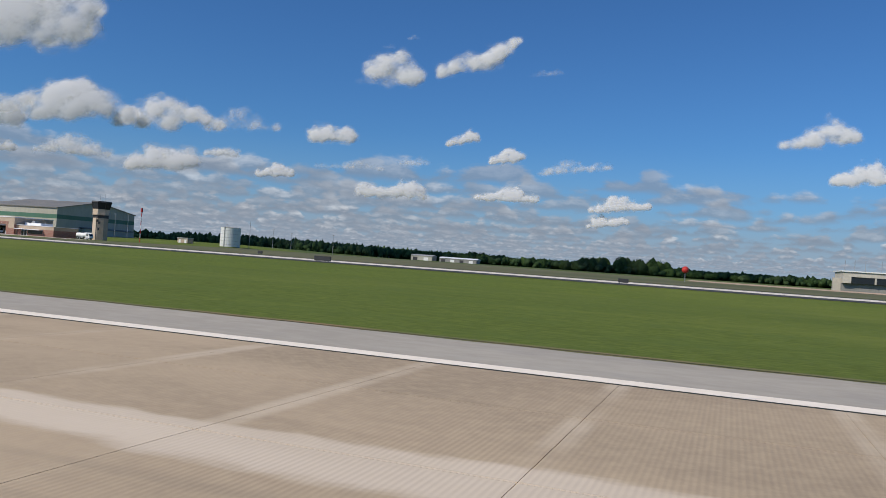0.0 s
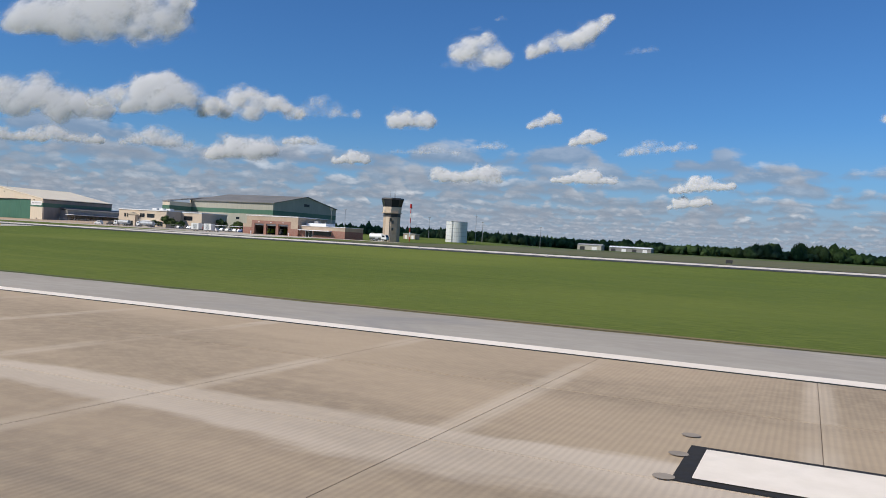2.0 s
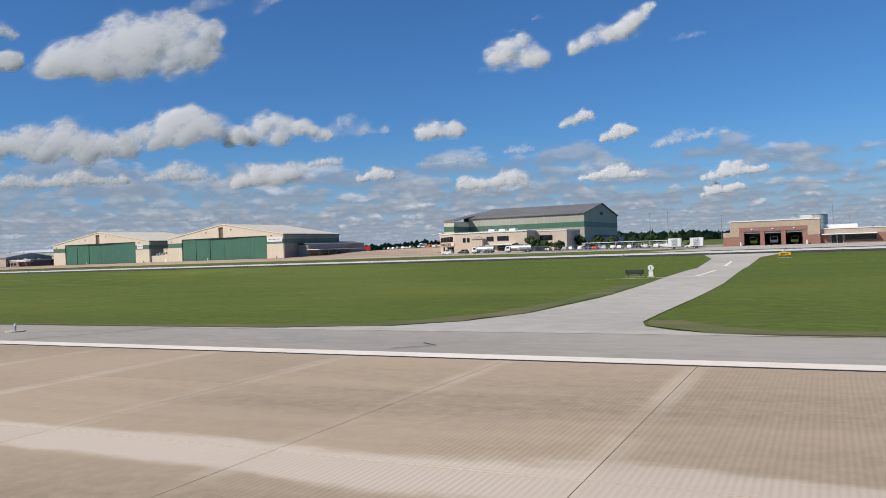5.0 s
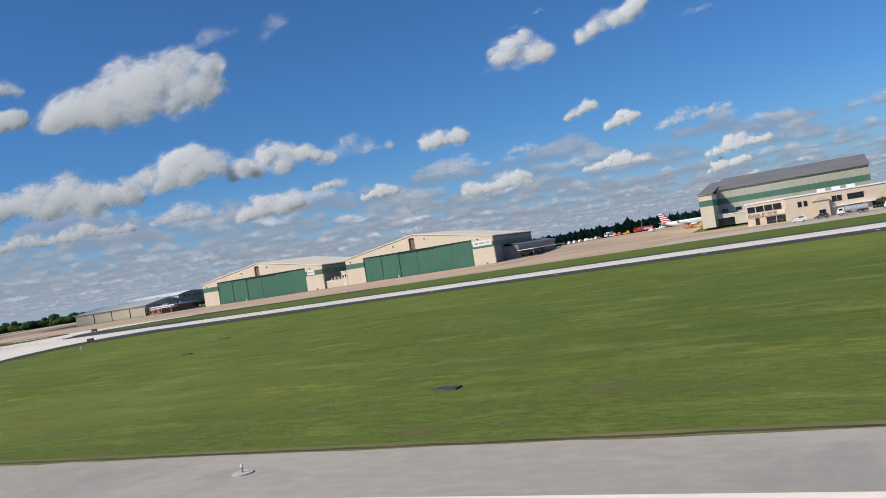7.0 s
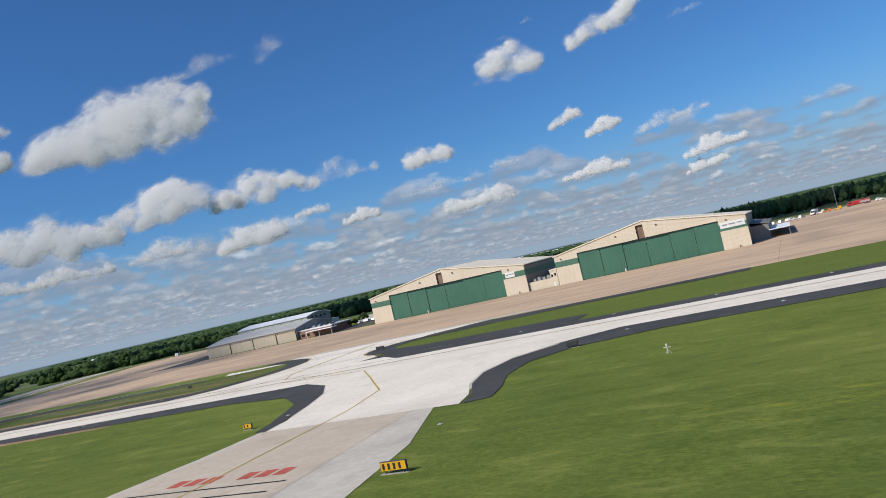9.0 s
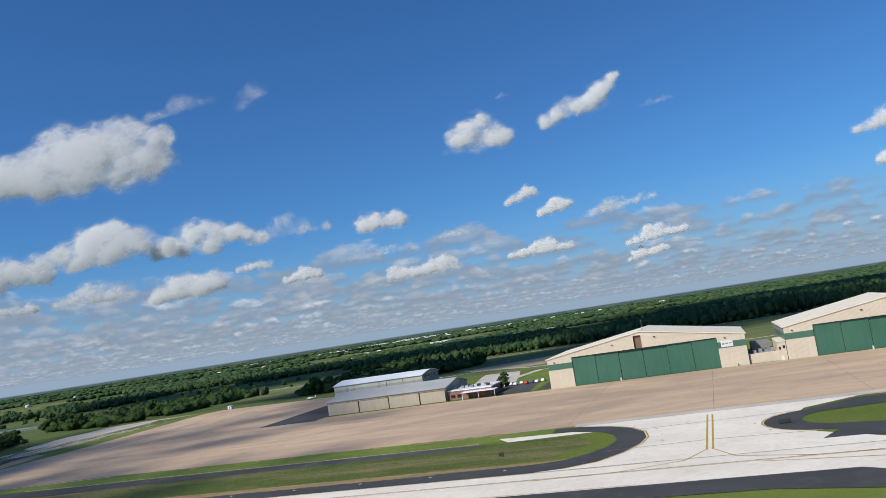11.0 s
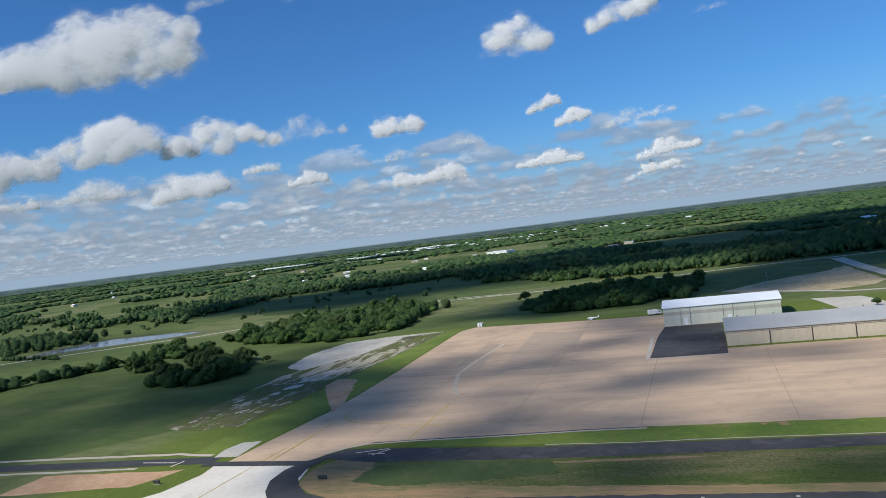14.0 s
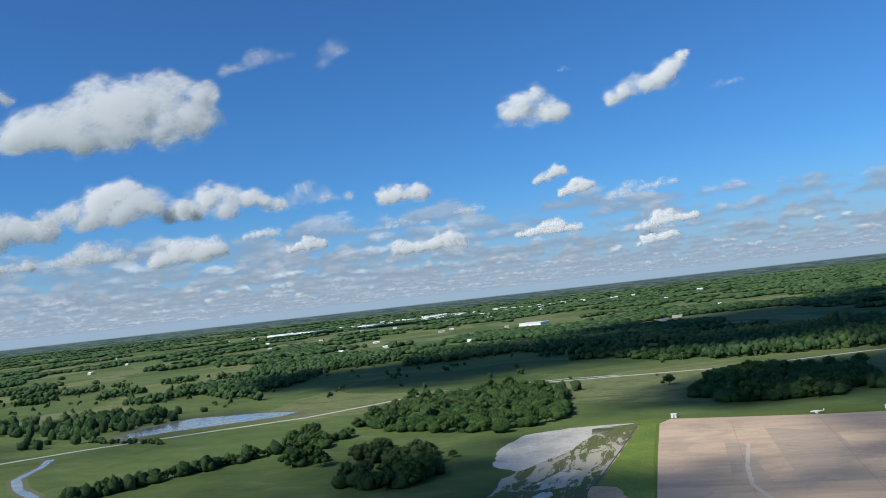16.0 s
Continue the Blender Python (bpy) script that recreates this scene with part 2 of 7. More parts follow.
def slab_build(n, p, pos, geo):
    sep = n.add("ShaderNodeSeparateXYZ")
    n.put(sep, 0, pos)
    x, y = sep.outputs[0], sep.outputs[1]
    groove = n.math("SINE", n.math("MULTIPLY", x, 6.2832 / 0.115))
    grain = n.noise(pos, 2.4, 6.0, 0.7)
    broad = n.noise(n.scaled(pos, 0.35, 1.0, 1.0), 0.10, 5.0, 0.6, 0.5)
    info = n.add("ShaderNodeObjectInfo")
    col = n.mix(n.span(broad, 0.36, 0.66), rgb(0.450, 0.350, 0.245), rgb(0.300, 0.236, 0.168))
    col = n.mix(n.span(grain, 0.35, 0.7, 0.0, 0.5), col, rgb(0.480, 0.378, 0.258))
    # paler, scoured strip along the lane joint
    tongue = n.math("ADD", n.math("MULTIPLY", n.noise(n.scaled(pos, 0.22, 0.5, 1.0), 0.55, 6.0, 0.66), 2.4), n.math("MULTIPLY", n.noise(n.scaled(pos, 0.06, 0.3, 1.0), 0.7, 2.0), 2.2))
    yy = n.math("ADD", y, n.math("SUBTRACT", tongue, 2.3))
    strip = n.math("MULTIPLY", n.span(yy, 9.25, 9.75), n.span(yy, 11.75, 11.25))
    col = n.mix(n.math("MULTIPLY", n.math("MULTIPLY", strip, n.span(broad, 0.70, 0.40, 0.45, 1.0)), 0.70), col, rgb(0.68, 0.585, 0.48))
    # pale laitance beside the cross joints
    cell = n.math("FRACT", n.math("DIVIDE", n.math("ADD", x, 87.2 + 5.444 * 400), 5.444))
    off = n.math("ABSOLUTE", n.math("SUBTRACT", cell, 0.5))
    joint = n.math("MULTIPLY", n.span(n.math("ADD", off, n.math("MULTIPLY", grain, 0.02)), 0.425, 0.485), n.span(n.noise(n.scaled(pos, 0.18, 0.3, 1.0), 0.6, 3.0), 0.38, 0.62, 0.05, 0.60))
    col = n.mix(joint, col, rgb(0.58, 0.485, 0.375))
    # rubber film towards the centre line
    film = n.math("MULTIPLY", n.span(y, 10.5, 5.0), n.span(n.noise(n.scaled(pos, 0.03, 1.4, 1.0), 0.8, 4.0), 0.42, 0.62))
    col = n.mix(n.math("MULTIPLY", film, 0.45), col, rgb(0.20, 0.17, 0.135))
    col = n.mix(1.0, col, n.mix(info.outputs["Random"], rgb(0.94, 0.94, 0.94), rgb(1.05, 1.045, 1.04)), "MULTIPLY")
    n.put(p, "Base Color", col)
    n.put(p, "Roughness", 0.9)
    n.put(p, "Specular IOR Level", 0.2)
    bn = n.add("ShaderNodeBump")
    bn.inputs["Strength"].default_value, bn.inputs["Distance"].default_value = 0.16, 0.01
    n.put(bn, "Height", n.math("ADD", n.math("MULTIPLY", groove, 0.6), grain))
    n.put(p, "Normal", bn.outputs[0])


def apron_build(n, p, pos, geo):
    sep = n.add("ShaderNodeSeparateXYZ")
    n.put(sep, 0, pos)
    x, y = sep.outputs[0], sep.outputs[1]
    grain = n.noise(pos, 0.9, 6.0, 0.7)
    streak = n.noise(n.scaled(pos, 0.016, 0.085, 1.0), 1.0, 6.0, 0.60, 0.6)
    broad = n.noise(n.scaled(pos, 0.55, 1.0, 1.0), 0.020, 6.0, 0.62, 0.9)
    wear = n.noise(pos, 0.11, 6.0, 0.68, 0.7)
    info = n.add("ShaderNodeObjectInfo")
    col = n.mix(n.span(streak, 0.35, 0.66), rgb(0.560, 0.405, 0.275), rgb(0.455, 0.332, 0.232))
    col = n.mix(n.span(broad, 0.46, 0.66, 0.0, 0.62), col, rgb(0.285, 0.222, 0.170))
    col = n.mix(n.span(wear, 0.50, 0.70, 0.0, 0.40), col, rgb(0.33, 0.255, 0.190))
    col = n.mix(n.span(grain, 0.4, 0.75, 0.0, 0.25), col, rgb(0.60, 0.44, 0.31))
    oil = n.span(n.noise(n.scaled(pos, 0.05, 0.22, 1.0), 1.3, 5.0, 0.7), 0.64, 0.74, 0.0, 0.6)
    col = n.mix(oil, col, rgb(0.11, 0.092, 0.080))
    col = n.mix(1.0, col, n.mix(info.outputs["Random"], rgb(0.95, 0.95, 0.95), rgb(1.05, 1.05, 1.05)), "MULTIPLY")
    n.put(p, "Base Color", col)
    n.put(p, "Roughness", 0.92)
    n.put(p, "Specular IOR Level", 0.2)


def brick_build(n, p, pos, geo):
    b = n.add("ShaderNodeTexBrick")
    sep = n.add("ShaderNodeSeparateXYZ")
    n.put(sep, 0, pos)
    v = n.add("ShaderNodeCombineXYZ")
    n.put(v, 0, n.math("ADD", sep.outputs[0], sep.outputs[1])), n.put(v, 1, sep.outputs[2])
    n.put(b, "Vector", v.outputs[0])
    b.inputs["Scale"].default_value = 4.0
    b.inputs["Color1"].default_value, b.inputs["Color2"].default_value, b.inputs["Mortar"].default_value = rgb(0.31, 0.140, 0.105), rgb(0.245, 0.110, 0.082), rgb(0.31, 0.26, 0.22)
    n.put(p, "Base Color", n.mix(n.span(n.noise(pos, 0.35, 5.0), 0.4, 0.7, 0.0, 0.35), b.outputs[0], rgb(0.36, 0.165, 0.12)))
    n.put(p, "Roughness", 0.88)


def glass_build(n, p, pos, geo):
    n.put(p, "Base Color", rgb(0.012, 0.016, 0.020))
    n.put(p, "Roughness", n.span(n.noise(pos, 0.3, 2.0), 0.3, 0.7, 0.04, 0.10))
    n.put(p, "Specular IOR Level", 0.6)


def cloud_material():
    """Bright scattering vapour, as thick as the mesh's veil value says."""
    m = bpy.data.materials.new("cloud_vapour")
    m.use_nodes = True
    n = Nodes(m.node_tree)
    pos = n.scaled(n.add("ShaderNodeNewGeometry").outputs["Position"], 1 / K, 1 / K, 1 / K)
    veil = n.add("ShaderNodeAttribute")
    veil.attribute_name = "veil"
    g = n.noise(pos, 0.0075, 7.0, 0.55, 0.3)
    fine = n.noise(pos, 0.030, 6.0, 0.60, 0.2)
    v = veil.outputs["Fac"]
    rim = n.math("MULTIPLY", n.math("MULTIPLY", v, n.math("SUBTRACT", 1.0, v)), 5.2)
    shred = n.math("ADD", n.math("SUBTRACT", g, 0.5), n.math("MULTIPLY", n.math("SUBTRACT", fine, 0.5), 0.45))
    torn = n.math("ADD", v, n.math("MULTIPLY", shred, rim), True)
    thick = n.span(torn, 0.0, 1.0)
    bn = n.add("ShaderNodeBump")
    bn.inputs["Strength"].default_value, bn.inputs["Distance"].default_value = 0.05, 12.0
    n.put(bn, "Height", n.math("ADD", g, n.math("MULTIPLY", fine, 0.25)))
    lit = n.add("ShaderNodeBsdfDiffuse")
    lit.inputs["Color"].default_value = rgb(0.80, 0.80, 0.80)
    n.put(lit, "Normal", bn.outputs[0])
    thru = n.add("ShaderNodeBsdfTranslucent")
    thru.inputs["Color"].default_value = rgb(0.80, 0.80, 0.81)
    body = n.add("ShaderNodeMixShader")
    body.inputs[0].default_value = 0.45
    m.node_tree.links.new(lit.outputs[0], body.inputs[1]), m.node_tree.links.new(thru.outputs[0], body.inputs[2])
    clear_ = n.add("ShaderNodeBsdfTransparent")
    out = n.add("ShaderNodeMixShader")
    n.put(out, 0, thick)
    m.node_tree.links.new(clear_.outputs[0], out.inputs[1]), m.node_tree.links.new(body.outputs[0], out.inputs[2])
    o = n.add("ShaderNodeOutputMaterial")
    m.node_tree.links.new(out.outputs[0], o.inputs[0])
    return m


GRASS = material("grass", grass_build)
SLAB = material("grooved_concrete", slab_build)
APRON = material("old_concrete", apron_build)
WHITE_CONC = surface("white_concrete", (0.66, 0.60, 0.51), (0.77, 0.71, 0.62), 0.8, 0.05, 0.88, stain=(0.50, 0.46, 0.40), jitter=0.03)
GREY_CONC = surface("grey_concrete", (0.43, 0.395, 0.34), (0.55, 0.51, 0.44), 0.9, 0.06, 0.9, stain=(0.33, 0.31, 0.29), stain_amount=0.4)
SHOULDER = surface("grey_asphalt", (0.335, 0.302, 0.255), (0.415, 0.376, 0.32), 1.6, 0.08, 0.92, stain=(0.24, 0.235, 0.235), stain_amount=0.5, stretch=(0.5, 1, 1))
TAN_CONC = surface("tan_concrete", (0.44, 0.37, 0.29), (0.54, 0.465, 0.375), 0.9, 0.06, 0.9, stain=(0.36, 0.30, 0.24), stain_amount=0.5)
ASPHALT = surface("dark_asphalt", (0.042, 0.042, 0.043), (0.064, 0.063, 0.063), 1.2, 0.06, 0.9, stain=(0.10, 0.10, 0.105), stain_amount=0.4)
WORN_SLAB = surface("weathered_slab", (0.34, 0.262, 0.195), (0.44, 0.335, 0.245), 0.5, 0.06, 0.93, stain=(0.25, 0.20, 0.155), stain_amount=0.6, stretch=(0.3, 1, 1))
TAR = surface("fresh_asphalt", (0.045, 0.042, 0.042), (0.085, 0.080, 0.078), 0.5, 0.05, 0.88, stain=(0.15, 0.135, 0.125), stain_amount=0.6)
PAINT = surface("white_paint", (0.82, 0.73, 0.61), (0.90, 0.81, 0.70), 2.0, 0.2, 0.7, stain=(0.60, 0.58, 0.54), stain_amount=0.35)
BLACK_PAINT = plain("black_paint", (0.030, 0.028, 0.026), 0.8)
YELLOW_PAINT = plain("yellow_paint", (0.42, 0.30, 0.06), 0.8, grain=0.2)
RED_PAINT = plain("red_paint", (0.45, 0.10, 0.07), 0.8, grain=0.2)
RUBBER = surface("rubber_mark", (0.050, 0.044, 0.038), (0.16, 0.135, 0.11), 2.6, 0.5, 0.9, stretch=(0.06, 1.5, 1))
DIRT = surface("bare_earth", (0.40, 0.235, 0.13), (0.54, 0.36, 0.22), 0.5, 0.05, 0.97, stain=(0.30, 0.20, 0.10))
DRY = surface("dry_soil", (0.50, 0.39, 0.245), (0.33, 0.27, 0.145), 0.25, 0.03, 0.97, stain=(0.15, 0.165, 0.05), stain_amount=0.6, stretch=(1, 0.5, 1))
GRAVEL = surface("gravel", (0.40, 0.365, 0.305), (0.56, 0.52, 0.45), 0.6, 0.07, 0.97, stain=(0.26, 0.245, 0.17), stain_amount=0.6)


def broken_build(n, p, pos, geo):
    """Old concrete breaking up under weeds: pale slabs, brown soil and green tufts."""
    sep = n.add("ShaderNodeSeparateXYZ")
    n.put(sep, 0, pos)
    y = sep.outputs[1]
    fine = n.noise(pos, 0.9, 6.0, 0.7)
    weed = n.noise(n.scaled(pos, 1.0, 0.45, 1.0), 0.16, 6.0, 0.68, 0.6)
    slab = n.noise(n.scaled(pos, 1.0, 0.30, 1.0), 0.13, 7.0, 0.70, 1.0)
    col = n.mix(n.span(fine, 0.34, 0.66), rgb(0.075, 0.100, 0.026), rgb(0.150, 0.158, 0.056))
    col = n.mix(n.span(weed, 0.46, 0.60, 0.0, 0.8), col, rgb(0.150, 0.125, 0.078))
    near_lot = n.math("MULTIPLY", n.span(y, 350.0, 395.0, 0.0, 0.085), n.span(y, 480.0, 430.0))
    pale = n.math("ADD", n.math("ADD", slab, near_lot), n.math("MULTIPLY", n.math("SUBTRACT", fine, 0.5), 0.14))
    col = n.mix(n.span(pale, 0.545, 0.600, 0.0, 0.9), col, n.mix(fine, rgb(0.50, 0.44, 0.33), rgb(0.36, 0.325, 0.26)))
    n.put(p, "Base Color", col)
    n.put(p, "Roughness", 0.97)
    n.put(p, "Specular IOR Level", 0.12)
    bn = n.add("ShaderNodeBump")
    bn.inputs["Strength"].default_value, bn.inputs["Distance"].default_value = 0.6, 0.25
    n.put(bn, "Height", n.math("ADD", fine, weed))
    n.put(p, "Normal", bn.outputs[0])


BROKEN = material("broken_pavement", broken_build)
VERGE = surface("bright_grass", (0.088, 0.142, 0.018), (0.178, 0.218, 0.036), 0.8, 0.05, 0.95, bump=0.4)
WORN_GRASS = surface("worn_grass", (0.085, 0.125, 0.024), (0.195, 0.160, 0.075), 0.45, 0.045, 0.96, stain=(0.27, 0.175, 0.09), stain_amount=0.75, stretch=(0.35, 1, 1))
THATCH = surface("dead_thatch", (0.035, 0.038, 0.012), (0.105, 0.075, 0.036), 1.2, 0.2, 0.97, stretch=(0.4, 1, 1))
SOIL = surface("sandy_soil", (0.36, 0.225, 0.115), (0.20, 0.165, 0.075), 0.7, 0.10, 0.97, stain=(0.105, 0.125, 0.038), stain_amount=0.75, stretch=(0.3, 1, 1))


def island_build(n, p, pos, geo):
    """Thin grass over soil and rubble, combed along the taxiway."""
    fine = n.noise(n.scaled(pos, 0.7, 1.2, 1.0), 1.4, 6.0, 0.7)
    patch = n.noise(n.scaled(pos, 0.30, 1.0, 1.0), 0.16, 6.0, 0.66, 0.5)
    broad = n.noise(n.scaled(pos, 0.25, 1.0, 1.0), 0.035, 4.0, 0.6)
    col = n.mix(n.span(fine, 0.33, 0.68), rgb(0.050, 0.080, 0.018), rgb(0.115, 0.145, 0.036))
    col = n.mix(n.span(patch, 0.50, 0.66, 0.0, 0.8), col, rgb(0.165, 0.150, 0.062))
    col = n.mix(n.math("MULTIPLY", n.span(broad, 0.47, 0.60), n.span(fine, 0.40, 0.66, 0.15, 0.9)), col, rgb(0.27, 0.205, 0.115))
    col = n.mix(n.span(patch, 0.42, 0.28, 0.0, 0.85), col, rgb(0.040, 0.066, 0.014))
    n.put(p, "Base Color", col)
    n.put(p, "Roughness", 0.96)
    n.put(p, "Specular IOR Level", 0.12)
    bn = n.add("ShaderNodeBump")
    bn.inputs["Strength"].default_value, bn.inputs["Distance"].default_value = 0.6, 0.3
    n.put(bn, "Height", n.math("ADD", fine, patch))
    n.put(p, "Normal", bn.outputs[0])


ISLAND = material("thin_island_grass", island_build)
OLD_GRASS = surface("dull_grass", (0.085, 0.098, 0.040), (0.140, 0.132, 0.066), 0.3, 0.02, 0.97, stain=(0.12, 0.092, 0.055), stain_amount=0.6, stretch=(0.3, 1, 1))
LAWN = surface("dark_grass", (0.050, 0.080, 0.020), (0.085, 0.115, 0.034), 0.7, 0.06, 0.95, stain=(0.15, 0.14, 0.05), stain_amount=0.5)
WATER = surface("pond_water", (0.15, 0.18, 0.20), (0.21, 0.24, 0.26), 0.05, 0.01, 0.14, spec=0.6)
CREAM = cladding("cream_cladding", (0.62, 0.535, 0.405), (0.70, 0.61, 0.475), 0.45, 0, 0.55)
CREAM_ROOF = cladding("cream_roof", (0.80, 0.70, 0.53), (0.86, 0.77, 0.60), 0.6, 0, 0.45)
GREEN_BAND = cladding("green_cladding", (0.062, 0.150, 0.098), (0.080, 0.178, 0.118), 0.45, 0, 0.5)
GREEN_DOOR = cladding("green_door", (0.040, 0.130, 0.084), (0.054, 0.155, 0.102), 1.1, 0, 0.5)
# for grey walls, and for walls whose shade is put into the colour
GREY_AND_SHADE = cladding("grey_and_shade_cladding", (0.20, 0.195, 0.180), (0.27, 0.26, 0.24), 0.45, 0, 0.6)
OLIVE = cladding("stone_cladding", (0.36, 0.345, 0.285), (0.44, 0.42, 0.35), 0.45, 0, 0.6)
DARK_ROOF = cladding("weathered_roof", (0.155, 0.150, 0.140), (0.215, 0.205, 0.19), 0.6, 0, 0.6, stain=(0.26, 0.23, 0.19))
ZINC_ROOF = cladding("zinc_roof", (0.36, 0.36, 0.345), (0.45, 0.445, 0.425), 0.6, 0, 0.5)
WHITE_ROOF = cladding("white_roof", (0.78, 0.80, 0.82), (0.86, 0.87, 0.88), 0.6, 0, 0.4)
PALE_WALL = cladding("pale_cladding", (0.50, 0.50, 0.42), (0.60, 0.595, 0.51), 0.5, 0, 0.6, stain=(0.36, 0.35, 0.28))
TAN_WALL = cladding("tan_cladding", (0.43, 0.365, 0.275), (0.50, 0.43, 0.33), 0.45, 0, 0.6)
STUCCO = surface("stucco", (0.56, 0.455, 0.345), (0.63, 0.52, 0.40), 1.2, 0.12, 0.9, stain=(0.44, 0.35, 0.26), stain_amount=0.3)
BLOCK = surface("tan_block", (0.40, 0.315, 0.235), (0.48, 0.385, 0.295), 1.4, 0.15, 0.9, stain=(0.33, 0.25, 0.19))
BRICK = material("red_brick", brick_build)
GLASS = material("dark_glass", glass_build)
CAB_GLASS = plain("tinted_glass", (0.020, 0.026, 0.032), 0.12)
WHITE_MET = plain("white_metal", (0.74, 0.74, 0.73), 0.4, grain=0.06)
TANK_WHITE = cladding("tank_paint", (0.60, 0.615, 0.60), (0.68, 0.69, 0.67), 2.2, 2, 0.5, stain=(0.50, 0.50, 0.46))
GREY_MET = plain("grey_metal", (0.30, 0.31, 0.32), 0.5, 0.3)
DARK_MET = plain("dark_metal", (0.045, 0.045, 0.047), 0.5)
TYRE = plain("tyre_rubber", (0.022, 0.022, 0.023), 0.85)
RED = plain("red_enamel", (0.46, 0.040, 0.032), 0.35)
ORANGE = plain("orange_enamel", (0.62, 0.17, 0.045), 0.5)
LIME = plain("lime_enamel", (0.46, 0.58, 0.06), 0.35)
BLUE = plain("blue_enamel", (0.035, 0.075, 0.20), 0.35)
YELLOW = plain("yellow_sign", (0.72, 0.40, 0.02), 0.5)
SILVER = plain("silver_paint", (0.55, 0.56, 0.57), 0.3, 0.5)
BROWN = plain("brown_panel", (0.20, 0.135, 0.095), 0.7)
BARK = surface("bark", (0.085, 0.062, 0.043), (0.15, 0.115, 0.085), 4.0, 0.5, 0.95, stretch=(1, 1, 0.2))
LEAF = foliage("leaves", (0.026, 0.058, 0.016), (0.080, 0.134, 0.034), (0.094, 0.118, 0.046))
WOODS = foliage("woodland_leaves", (0.026, 0.060, 0.022), (0.082, 0.134, 0.044), (0.112, 0.132, 0.062))
PATCH = surface("core_patch", (0.26, 0.222, 0.182), (0.325, 0.278, 0.228), 4.0, 0.5, 0.9)
CLOUD = cloud_material()

from mathutils import geometry

# ---------------------------------------------------------------- ground shape
PROFILE = ((-4000, 0.0), (30, 0.0), (42, -0.4), (60, -0.6), (95, -0.75), (125, -1.0), (157, 0.45), (168, 0.6), (250, 0.6), (383, 1.2), (388, 1.28), (430, 2.0), (435, 2.1), (470, 2.69), (500, 3.2), (560, 2.48), (600, 2.0), (640, 1.33), (720, 0.0), (1000, -1.0), (12000, -1.0))
CUT_X = [-720, -690, -660] + list(range(-640, -419, 20)) + [-345, -300]  # lines at which the ground bends across the profile
PY, PZ = [a for a, _ in PROFILE], [b for _, b in PROFILE]


def height(x, y):
    """Ground height: a gentle cross profile on the airfield, low hills far out."""
    z = float(np.interp(y, PY, PZ))
    if x > -345 and y > 383:
        z += (float(np.interp(y, (383, 720, 12000), (0.8, 0.0, -1.0))) - z) * min((x + 345) / 45, 1.0)
    z += 1.7 * math.exp(-((x + 545) / 68) ** 2) * min(max((y - 388) / 45, 0.0), 1.0) * min(max((640 - y) / 80, 0.0), 1.0)
    far = min(max((math.hypot(x + 530, y) - 1500) / 1800, 0.0), 1.0)
    return z + (far * 11 * (noise.noise((x / 900, y / 900, 3.1)) + 0.1) if far > 0 else 0.0)


# ---------------------------------------------------------------- mesh helpers


def finish(name, bm, mat, parent=None, label="", smooth=False):
    me = bpy.data.meshes.new(name)
    bmesh.ops.recalc_face_normals(bm, faces=bm.faces)
    bm.to_mesh(me)
    bm.free()
    me.materials.append(mat)
    if smooth:
        me.polygons.foreach_set("use_smooth", [True] * len(me.polygons))
    ob = new(name, me)
    if parent:
        ob.parent = parent
    if label:
        ob["label"] = label
    return ob


def part(name, bm, mat, parent, label="", smooth=False):
    return finish(name, bm, mat, parent, label, smooth)


def thing(name, at, label, category, group="", turn=0.0):
    """An Empty at a thing's base."""
    ob = new(name)
    ob.empty_display_size = 0.5
    ob.matrix_world = pose(*at, 0, 0, turn)
    return tagged(ob, label, category, group)


def on_ground(x, y):
    return (x, y, height(x, y))


def box(bm, x0, x1, y0, y1, z0, z1, bevel=0.0):
    v = [bm.verts.new((x, y, z)) for z in (z0, z1) for x, y in ((x0, y0), (x1, y0), (x1, y1), (x0, y1))]
    fs = [bm.faces.new([v[i] for i in q]) for q in ((3, 2, 1, 0), (4, 5, 6, 7), (0, 1, 5, 4), (1, 2, 6, 5), (2, 3, 7, 6), (3, 0, 4, 7))]
    if bevel:
        bmesh.ops.bevel(bm, geom=list({e for f in fs for e in f.edges}), offset=bevel, segments=1, affect="EDGES")
    return bm


def boxes(*rows, bevel=0.0):
    bm = bmesh.new()
    for r in rows:
        box(bm, *r, bevel=bevel)
    return bm


def extrude(bm, outline, axis, a, b):
    """A prism: an outline of (u, v) pairs swept along x ('x') or y ('y') or z ('z') from a to b."""
    put = {"x": lambda u, v, w: (w, u, v), "y": lambda u, v, w: (u, w, v), "z": lambda u, v, w: (u, v, w)}[axis]
    lo, hi = [[bm.verts.new(put(u, v, w)) for u, v in outline] for w in (a, b)]
    bm.faces.new(lo), bm.faces.new(hi[::-1])
    for i in range(len(outline)):
        j = (i + 1) % len(outline)
        bm.faces.new((lo[i], hi[i], hi[j], lo[j]))
    return bm


def prism(outline, axis, a, b):
    return extrude(bmesh.new(), outline, axis, a, b)


